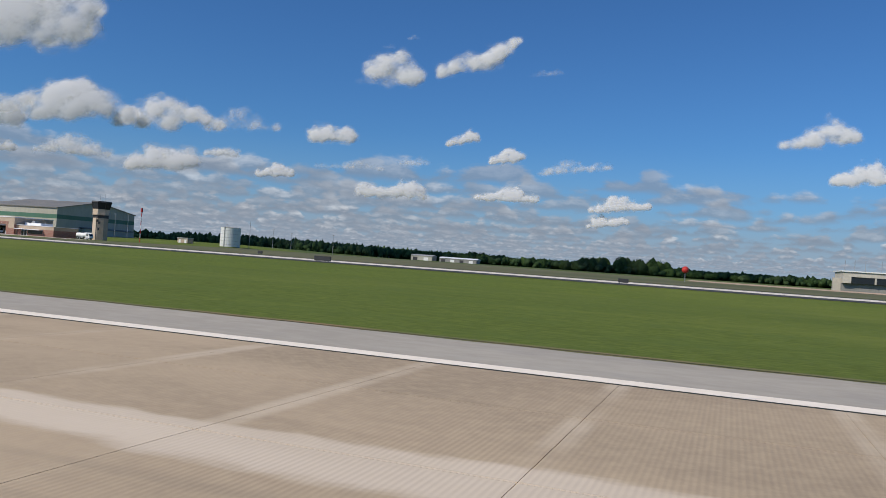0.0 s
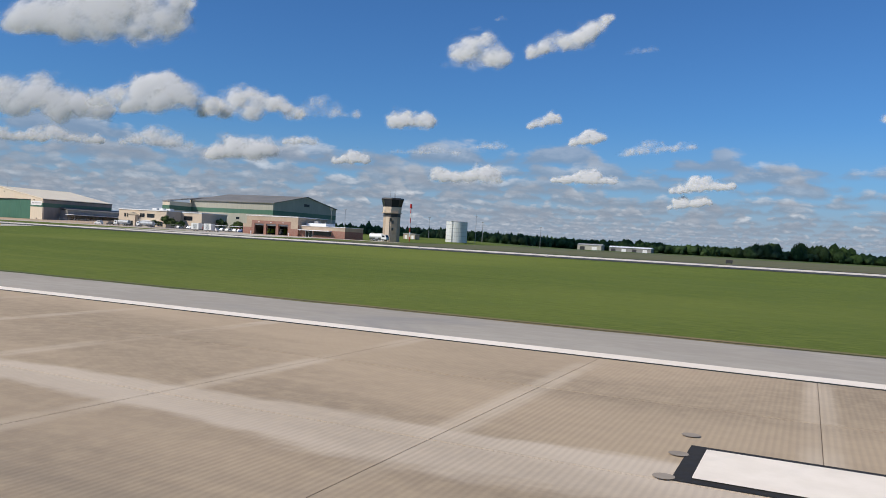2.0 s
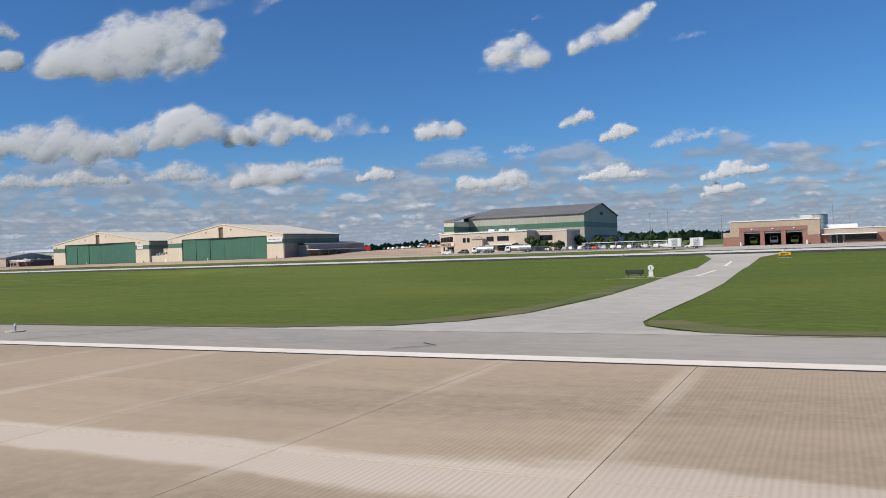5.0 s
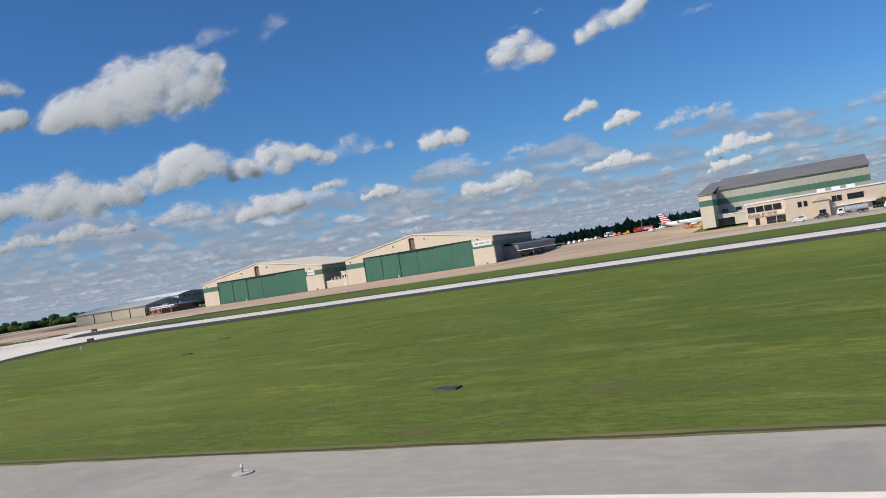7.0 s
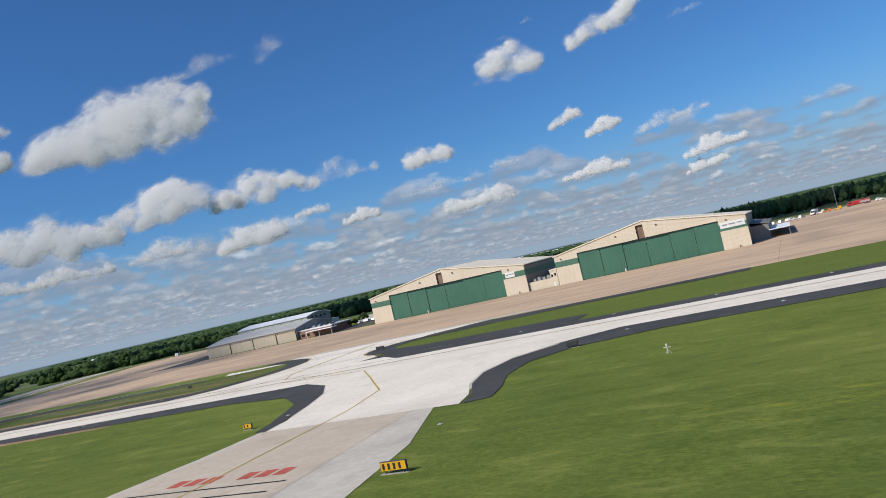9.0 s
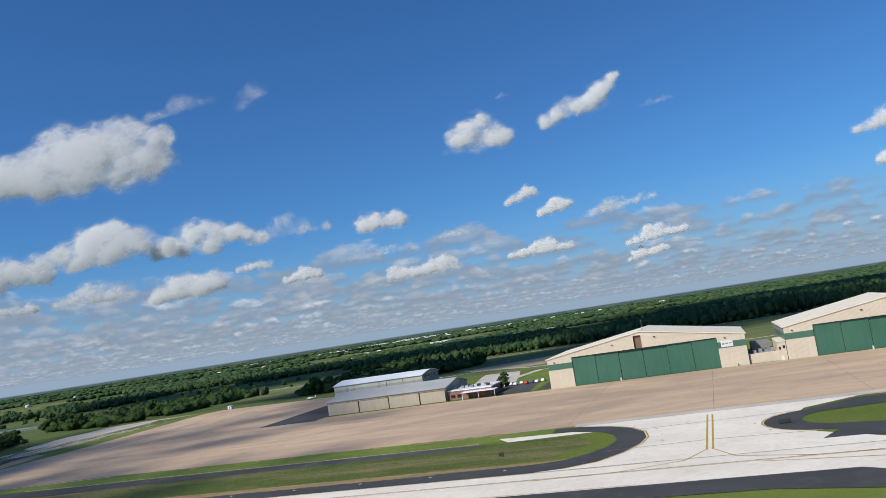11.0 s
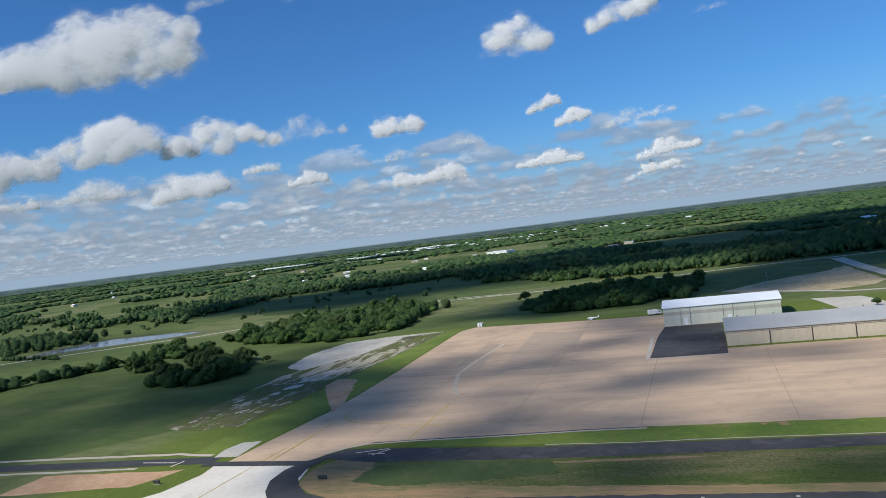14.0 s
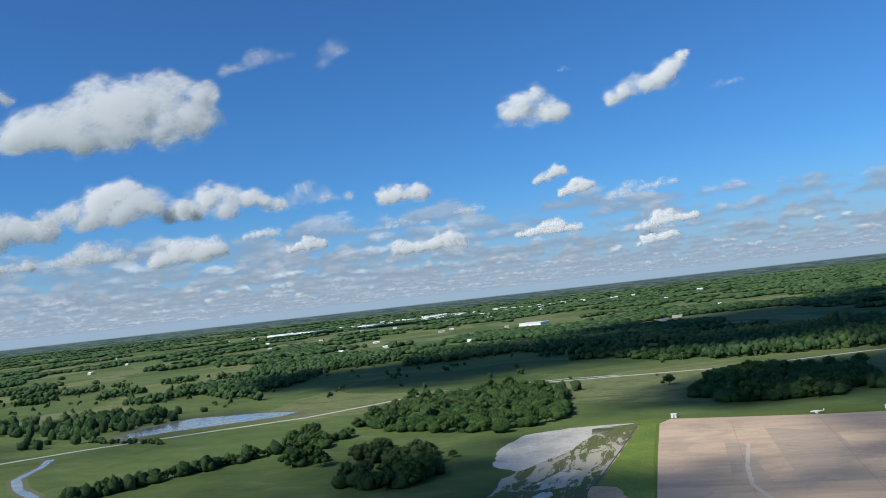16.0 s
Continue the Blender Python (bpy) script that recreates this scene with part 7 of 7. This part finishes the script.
def mass(name, spots, kinds, mat, label):
    """One mesh of many tree crowns."""
    V, F, base = [], [], 0
    for x, y, r, tall in spots:
        v, f = kinds[rng.randrange(len(kinds))]
        a = rng.uniform(0, 6.28)
        c, s = math.cos(a), math.sin(a)
        w = np.empty_like(v)
        w[:, 0], w[:, 1], w[:, 2] = x + r * (c * v[:, 0] - s * v[:, 1]), y + r * (s * v[:, 0] + c * v[:, 1]), height(x, y) + tall * (0.5 + 0.58 * v[:, 2] / 0.85)
        V.append(w)
        F.append(f + base)
        base += len(v)
    if not V:
        return
    V, F = np.concatenate(V), np.concatenate(F)
    me = bpy.data.meshes.new(name)
    me.vertices.add(len(V))
    me.vertices.foreach_set("co", V.ravel())
    me.loops.add(F.size)
    me.loops.foreach_set("vertex_index", F.ravel())
    me.polygons.add(len(F))
    me.polygons.foreach_set("loop_start", np.arange(0, F.size, 3))
    me.update(calc_edges=True)
    me.polygons.foreach_set("use_smooth", [True] * len(F))
    me.materials.append(mat)
    tagged(new(name, me), label, "woodland", "", "stuff")


def wooded(x, y):
    n = noise.fractal((x / 300, y / 420, 0.7), 1.0, 2.0, 3) + 0.34 * noise.noise((x / 75, y / 75, 4.0)) + 0.22 * noise.noise((x / 30, y / 30, 6.0))
    n += 0.45 * max(0.0, 1 - abs(y - (1020 - 0.42 * (x + 900))) / 210) if -1500 < x < -300 else 0.0
    n += 0.7 * max(0.0, 1 - abs(y - 985) / 120) if x > -330 else 0.0
    n += 0.35 if x > -700 and y > 900 else 0.0
    return n


def open_field(x, y):
    """Pastures that lie in long strips between the woods."""
    return noise.noise((x / 430, y / 120, 12.0)) > 0.20 and x < -300


mid, far = [], []
y = 560.0
while y < 1350:
    step = 8.2 + (y - 560) * 0.003
    x = -900 - 1.28 * y
    while x < 420 + 0.35 * y:
        px, py = x + rng.uniform(-0.5, 0.5) * step, y + rng.uniform(-0.5, 0.5) * step
        if wooded(px, py) > 0.05 and clear(px, py) and not open_field(px, py):
            mid.append((px, py, rng.uniform(0.42, 0.78) * step, rng.uniform(6.5, 11.5) * (1.0 + 0.75 * max(0.0, 1 - abs(px + 640) / 330))))
        elif rng.random() < 0.02 and clear(px, py):
            mid.append((px, py, rng.uniform(2.2, 4.4), rng.uniform(4.0, 8.0)))
        x += step
    y += step
while y < 8800:
    step = 12.0 + (y - 1350) * 0.0068
    x = -900 - 1.15 * y
    while x < 420 + 0.35 * y:
        px, py = x + rng.uniform(-0.5, 0.5) * step, y + rng.uniform(-0.5, 0.5) * step
        if wooded(px, py) + 0.35 * noise.noise((px / 300, py / 160, 8.0)) > 0.06 and not (open_field(px, py) and y < 3500):
            far.append((px, py, rng.uniform(0.45, 0.85) * step, rng.uniform(6.0, 10.5)))
        x += step
    y += step
belt = []
for i in range(420):  # tall dark belt beyond the airfield's east end
    px, py = rng.uniform(-520, 300), rng.uniform(968, 1040)
    top = float(np.interp(px, (-520, -380, -320, -270, -190, -165, -90, -60, 100, 300), (10, 13, 15, 11, 12, 18.5, 18.5, 10, 10, 9)))
    belt.append((px, py, rng.uniform(5.0, 8.0), top * rng.uniform(0.66, 0.97)))
mass("treeline", belt, SHAGGY, LEAF, "tall dark belt of trees beyond the airfield")
under = []
for poly in WOODS_AT.values():
    for _ in range(int(abs(sum(a[0] * b[1] - b[0] * a[1] for a, b in zip(poly, poly[1:] + poly[:1]))) / 2 / 26)):
        px, py = rng.uniform(min(q[0] for q in poly), max(q[0] for q in poly)), rng.uniform(min(q[1] for q in poly), max(q[1] for q in poly))
        if inside(px, py, poly) and noise.noise((px / 38, py / 38, 2.2)) > -0.16:
            under.append((px, py, rng.uniform(3.0, 5.6), rng.uniform(3.5, 7.5)))
mass("undergrowth", under, SHAGGY, LEAF, "dense green undergrowth and saplings in the woods")
mass("woodland", mid, LUMPS, WOODS, "green woods and hedgerows across the fields")
mass("distant_woodland", far, FAR_LUMPS, WOODS, "distant green woods out to the horizon")
# bushes along the pond and creek
scrub = [(x + rng.uniform(-5, 5), y + rng.uniform(-5, 5), rng.uniform(1.2, 2.6), rng.uniform(2, 4.5)) for x, y in ((-1560 + 4 * i, 585 - 1.5 * i) for i in range(26))]
scrub += [(rng.uniform(-1640, -1560), rng.uniform(560, 760), rng.uniform(2.5, 4.5), rng.uniform(4, 9)) for _ in range(50)]
scrub += [(rng.uniform(-1900, -1590), rng.uniform(640, 760), rng.uniform(3, 6), rng.uniform(6, 12)) for _ in range(170)]
scrub += [(rng.uniform(-1290, -1160), rng.uniform(585, 730), rng.uniform(2.5, 5), rng.uniform(5, 9)) for _ in range(90)]
scrub += [(rng.uniform(-1045, -945), rng.uniform(590, 740), rng.uniform(2.5, 5), rng.uniform(5, 9)) for _ in range(80)]
scrub += [(-1405 + 110 * f + rng.uniform(-5, 5), 378 + 150 * f + rng.uniform(-5, 5), rng.uniform(1.8, 4.0), rng.uniform(3, 8.5)) for f in (rng.random() for _ in range(70))]
mass("scrub", scrub, SHAGGY, WOODS, "dense scrub and young trees near the pond")

# scattered far houses and sheds
for i in range(60):
    x, y = rng.gauss(-2300, 420), rng.gauss(4500, 260)
    hs = thing("farmhouse", on_ground(x, y), "small white building far out on the plain", "house", "distant houses", rng.uniform(-30, 30))
    w = rng.uniform(12, 34)
    part("wall", boxes((0, w, 0, 12, -3, 8)), WHITE_MET, hs)
    part("roof", prism([(-0.5, 8), (12.5, 8), (6, 10.5)], "x", -0.4, w + 0.4), WHITE_ROOF, hs)
for i in range(70):
    d = rng.uniform(1500, 4600)
    a = radians(rng.uniform(-48, 22))
    x, y = -800 + d * math.sin(a) - 300, d * math.cos(a)
    w, dp, hh = rng.uniform(10, 22), rng.uniform(8, 12), rng.uniform(3, 5)
    m = rng.choice((WHITE_MET, WHITE_MET, STUCCO, TAN_WALL))
    hs = thing("farmhouse", on_ground(x, y), "small pale house far out among trees", "house", "distant houses", rng.uniform(-30, 30))
    part("wall", boxes((0, w, 0, dp, -3, hh)), m, hs)
    part("roof", prism([(-0.5, hh), (dp + 0.5, hh), (dp / 2, hh + 2.2)], "x", -0.4, w + 0.4), rng.choice((WHITE_ROOF, ZINC_ROOF, WHITE_ROOF, DARK_ROOF)), hs)
for x, y, w, dp, hh in ((-3250, 3900, 360, 90, 13), (-2780, 4050, 130, 80, 12), (-2500, 4350, 90, 60, 11), (-1500, 2150, 70, 40, 7), (-2350, 4420, 70, 60, 10)):
    wh = thing("warehouse", on_ground(x, y), "long white warehouse far on the plain", "warehouse", "distant warehouses", -24)
    part("wall", boxes((0, w, 0, dp, -6, hh)), WHITE_MET, wh)
    part("roof", boxes((-1, w + 1, -1, dp + 1, hh, hh + 1)), WHITE_ROOF, wh)

# ---------------------------------------------------------------- clouds


def heap(seed, aspect, slant):
    """Billows of a cumulus as (across, up, radius), in units of its height."""
    r = random.Random(seed)
    n = int(4 + 3.2 * aspect)
    out = []
    for k in range(n):
        u = -0.5 + (k + 0.5) / n + r.uniform(-0.4, 0.4) / n
        env = (1 - abs(2 * u) ** 2.4) * (0.62 + 0.38 * math.sin(seed * 1.7 + u * 7.0))
        top = 0.30 + 0.70 * max(env, 0.0)
        rad = r.uniform(0.26, 0.40) * (0.6 + 0.5 * top)
        out.append((u * aspect * 0.92, max(top - rad, rad * 0.7) + slant * u * aspect, rad))
        out.append(((u + r.uniform(-0.05, 0.05)) * aspect * 0.9, rad * 0.75 + slant * u * aspect, rad * 0.9))
    return out


def cloud(at, w, h, seed, slant=0.0, lobes=None, soft=0.5, flat=False, thick=1.0):
    """A cumulus body: billows with torn edges, deep in the middle, thinning to nothing at the rim."""
    c = Vector(at)
    if flat:
        ax, ay, az = Vector((1, 0, 0)), Vector((0, 1, 0)), Vector((0, 0, 1))
    else:
        away = Vector(((at[0] + 530) * 0.45, at[1], 0)).normalized()
        true = Vector((at[0] + 530, at[1], 0)).normalized()
        w /= max(away.dot(true), 0.6)
        ax, ay, az = Vector((away.y, -away.x, 0)), Vector((0, 0, 1)), -away
    lean = 0.0 if flat else 0.5
    aspect = w / h
    lobes = lobes or heap(seed, aspect, slant)
    step = max(h / 30, w / 150)
    us = np.arange(-w * 0.5 - h * 0.5, w * 0.5 + h * 0.5, step)
    vs = np.arange(-h * (0.35 + abs(slant) * aspect * 0.5), h * (1.35 + abs(slant) * aspect * 0.5), step)
    U, Vv = np.meshgrid(us / h, vs / h)
    E = np.zeros_like(U)
    for (lu, lv, lr) in lobes:
        E += np.exp(4.5 * (1 - np.hypot(U - lu, Vv - lv) / (lr * 1.25)))
    E = np.log(E + 1e-6) / 4.5 - 0.06
    fb = np.array([[noise.fractal((u * 2.1 + seed * 13.7, v * 2.6, seed * 3.1), 0.9, 2.0, 6) for u in us / h] for v in vs / h])
    base = (0.0 if flat else 1.5) * np.clip(0.16 + slant * U - Vv, 0, 1)
    E = E - base
    d = E + 0.44 * fb + 0.16
    veil = np.clip(d / (0.86 + soft * 0.9), 0, 1)
    veil = veil * veil * (3 - 2 * veil) * thick
    e = np.clip(E + 0.42 * fb + 0.12, 0, 0.9)
    for _ in range(26):  # smooth the body
        q = np.pad(e, 1, mode="edge")
        e = (q[:-2, 1:-1] + q[2:, 1:-1] + q[1:-1, :-2] + q[1:-1, 2:] + 2 * e) / 6
    up_ = np.clip((Vv - slant * U) / 1.1, 0.0, 1.0)
    arch = up_ * (1.25 - up_) if not flat else 1.0
    body = 0.004 * h + (e * 0.13 + 0.20 * arch) * h
    nv, nu = U.shape
    keep = np.zeros((nv - 1, nu - 1), bool)
    for a, b in ((0, 0), (0, 1), (1, 0), (1, 1)):
        keep |= d[a:nv - 1 + a, b:nu - 1 + b] > 0
    gu, gv_ = us[None, :, None], vs[:, None, None]
    flat_at = np.array(c) + np.array(ax) * gu + np.array(ay) * gv_ - np.array(az) * lean * gv_
    skin = np.concatenate([(flat_at + np.array(az) * body[:, :, None] * k).reshape(-1, 3) for k in (1.0, -0.6)])
    jj, ii = np.nonzero(keep)
    q = np.stack([jj * nu + ii, jj * nu + ii + 1, (jj + 1) * nu + ii + 1, (jj + 1) * nu + ii], 1)
    F = np.concatenate([q, q[:, ::-1] + nv * nu])
    used, F = np.unique(F, return_inverse=True)
    F = F.reshape(-1, 4)
    ob = raw("cloud", skin[used].tolist(), F.tolist(), CLOUD, "white fair-weather cumulus cloud with greyer base", "cloud")
    tagged(ob, group="cumulus clouds")
    ob.data.attributes.new("veil", "FLOAT", "POINT").data.foreach_set("value", np.tile(veil.ravel(), 2)[used])
    ob.data.polygons.foreach_set("use_smooth", [True] * len(F))
    return ob


LONG = [(-1.05, 0.34, 0.30), (-0.72, 0.42, 0.36), (-0.35, 0.46, 0.40), (0.0, 0.55, 0.44), (0.35, 0.68, 0.44), (0.68, 0.66, 0.42), (0.95, 0.45, 0.34), (0.25, 0.28, 0.34), (0.62, 0.26, 0.28), (-0.3, 0.22, 0.26), (1.1, 0.7, 0.2)]
PUFF = [(-0.45, 0.5, 0.36), (-0.1, 0.55, 0.44), (0.3, 0.45, 0.40), (0.1, 0.85, 0.22), (0.55, 0.35, 0.26)]
BANK = [(-1.5, 0.45, 0.36), (-1.1, 0.55, 0.42), (-0.6, 0.62, 0.42), (-0.1, 0.60, 0.40), (0.35, 0.50, 0.36), (0.8, 0.42, 0.32), (1.3, 0.36, 0.28), (-0.3, 0.25, 0.34), (0.5, 0.22, 0.30)]
PEAK = [(-1.25, 0.30, 0.24), (-0.85, 0.42, 0.28), (-0.45, 0.52, 0.32), (-0.10, 0.66, 0.30), (0.14, 0.78, 0.22), (0.36, 0.62, 0.26), (0.70, 0.40, 0.28), (1.10, 0.30, 0.22), (0.1, 0.32, 0.34), (-0.5, 0.25, 0.26)]
CREST = [(-1.15, 0.32, 0.26), (-0.75, 0.45, 0.28), (-0.35, 0.62, 0.30), (-0.10, 0.74, 0.22), (0.22, 0.60, 0.28), (0.58, 0.50, 0.26), (0.95, 0.38, 0.24), (1.25, 0.30, 0.18), (0.1, 0.30, 0.32), (-0.6, 0.24, 0.24)]
STREAK = [(-0.9, 0.08, 0.22), (-0.55, 0.22, 0.28), (-0.15, 0.38, 0.34), (0.25, 0.52, 0.38), (0.55, 0.72, 0.30), (0.85, 0.95, 0.20), (1.02, 1.08, 0.12)]
cloud((-3123, 2574, 790), 795, 325, 3, lobes=LONG, soft=0.45)
cloud((-1599, 3465, 795), 302, 194, 4, lobes=PUFF, soft=0.6)
cloud((-1091, 3237, 800), 348, 167, 5, lobes=STREAK, soft=0.55)
CLOUDS = (  # x, y, base, width, height, slant, softness, thickness
    (-5866, 4424, 770, 1350, 400, 0.0, 0.4, 1), (-4558, 4416, 790, 1050, 370, 0.0, 0.35, 1), (-4005, 4780, 790, 860, 310, 0.0, 0.4, 1), (-3306, 4755, 805, 537, 183, 0.05, 0.8, 0.5),
    (-2829, 5160, 800, 327, 196, 0.0, 0.5, 1), (-1793, 5144, 800, 226, 110, 0.2, 0.7, 0.8), (-1735, 6089, 800, 261, 143, 0.15, 0.45, 1), (-1283, 6640, 800, 661, 140, 0.12, 0.9, 0.5),
    (-2687, 6441, 800, 268, 120, 0.0, 1.0, 0.35), (-3524, 6841, 800, 727, 110, 0.0, 1.0, 0.42), (-6180, 6080, 776, 773, 230, 0.0, 0.7, 0.75), (-5538, 6619, 718, 704, 340, 0.1, 0.5, 1),
    (-4463, 6114, 800, 313, 130, 0.0, 0.6, 0.7), (-4601, 7233, 749, 418, 161, 0.05, 0.6, 1), (-6821, 5414, 737, 851, 187, 0.0, 0.6, 0.9), (-796, 3328, 815, 148, 50, 0.1, 1.1, 0.22),
    (-1950, 2088, 800, 85, 95, 0.5, 0.9, 0.35), (-2134, 1996, 800, 215, 70, 0.2, 0.9, 0.32), (-2961, 1836, 800, 175, 114, 0.0, 0.8, 0.8), (-3417, 2134, 800, 261, 137, 0.0, 0.5, 1),
    (430, 5075, 800, 430, 170, 0.1, 0.6, 0.8), (974, 6940, 800, 616, 190, 0.05, 0.6, 1), (-7095, 5079, 710, 750, 187, 0.0, 0.6, 0.8), (-3489, 7755, 617, 802, 250, 0.0, 0.55, 0.95),
    (-2292, 8111, 656, 696, 162, 0.0, 0.4, 1), (-1108, 8280, 611, 637, 180, 0.1, 0.5, 1), (-1236, 8270, 450, 417, 150, 0.15, 0.4, 1),
    (-1560, 3350, 960, 60, 40, 0.0, 1.1, 0.2), (-1420, 3300, 985, 60, 30, 0.0, 1.1, 0.2),
)
for i, (x, y, z, w, h, slant, soft, thick) in enumerate(CLOUDS):
    cloud((x, y, z), w, h, i + 6, slant, lobes=(BANK, PEAK, CREST)[i] if i < 3 else None, soft=soft, thick=thick)
# unseen clouds added overhead, out of view, to shade the woods and part of the apron
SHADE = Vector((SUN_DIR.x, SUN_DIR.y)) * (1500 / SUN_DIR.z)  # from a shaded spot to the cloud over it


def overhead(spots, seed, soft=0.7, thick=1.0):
    """One cumulus added overhead, out of view, so that its shade falls on the given (x, y, radius) spots of the ground.
    """
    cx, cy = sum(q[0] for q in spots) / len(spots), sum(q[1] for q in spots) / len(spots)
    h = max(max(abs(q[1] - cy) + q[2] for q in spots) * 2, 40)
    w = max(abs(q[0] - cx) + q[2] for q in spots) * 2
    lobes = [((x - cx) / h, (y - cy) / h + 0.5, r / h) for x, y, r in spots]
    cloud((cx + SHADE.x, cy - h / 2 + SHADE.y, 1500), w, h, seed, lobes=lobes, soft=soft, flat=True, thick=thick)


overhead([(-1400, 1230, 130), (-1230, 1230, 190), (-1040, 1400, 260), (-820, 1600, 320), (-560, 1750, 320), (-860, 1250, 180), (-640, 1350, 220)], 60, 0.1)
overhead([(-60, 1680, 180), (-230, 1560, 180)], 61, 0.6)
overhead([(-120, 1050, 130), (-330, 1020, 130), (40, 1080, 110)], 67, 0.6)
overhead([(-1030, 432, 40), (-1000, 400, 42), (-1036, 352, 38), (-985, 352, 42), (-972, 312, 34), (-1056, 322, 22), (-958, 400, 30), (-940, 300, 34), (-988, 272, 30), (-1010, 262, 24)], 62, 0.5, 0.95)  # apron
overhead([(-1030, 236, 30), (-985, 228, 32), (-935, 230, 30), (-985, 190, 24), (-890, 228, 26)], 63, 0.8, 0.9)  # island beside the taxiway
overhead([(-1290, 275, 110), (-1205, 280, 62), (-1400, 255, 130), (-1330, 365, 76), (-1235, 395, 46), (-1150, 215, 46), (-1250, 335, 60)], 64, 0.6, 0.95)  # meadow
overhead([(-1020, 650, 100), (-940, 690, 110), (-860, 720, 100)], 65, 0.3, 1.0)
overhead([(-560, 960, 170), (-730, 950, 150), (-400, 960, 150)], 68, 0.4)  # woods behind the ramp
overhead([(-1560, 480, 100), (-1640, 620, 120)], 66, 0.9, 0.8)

# ---------------------------------------------------------------- runway slabs, the stretch nearest to the camera's side
SW = 5.444
LANES = ((4.6, 10.85), (10.89, 16.3), (16.34, 21.68))
slab_meshes = []
for y0, y1 in LANES:
    bm = boxes((0.007, SW - 0.007, y0, y1, 0.0, 0.036))
    me = bpy.data.meshes.new("slab")
    bm.to_mesh(me)
    bm.free()
    me.materials.append(SLAB)
    slab_meshes.append(me)
for k in range(96):
    for me in slab_meshes:
        s = new("slab", me)
        s.parent = runway
        s.matrix_local = pose(-87.2 + SW * (20 - k), 0, 0.005)

# set the plan down at its scale
for ob in list(scene.objects):
    if ob.parent is None and ob.type in ("MESH", "EMPTY"):
        ob.matrix_basis = Matrix.Scale(K, 4) @ ob.matrix_basis
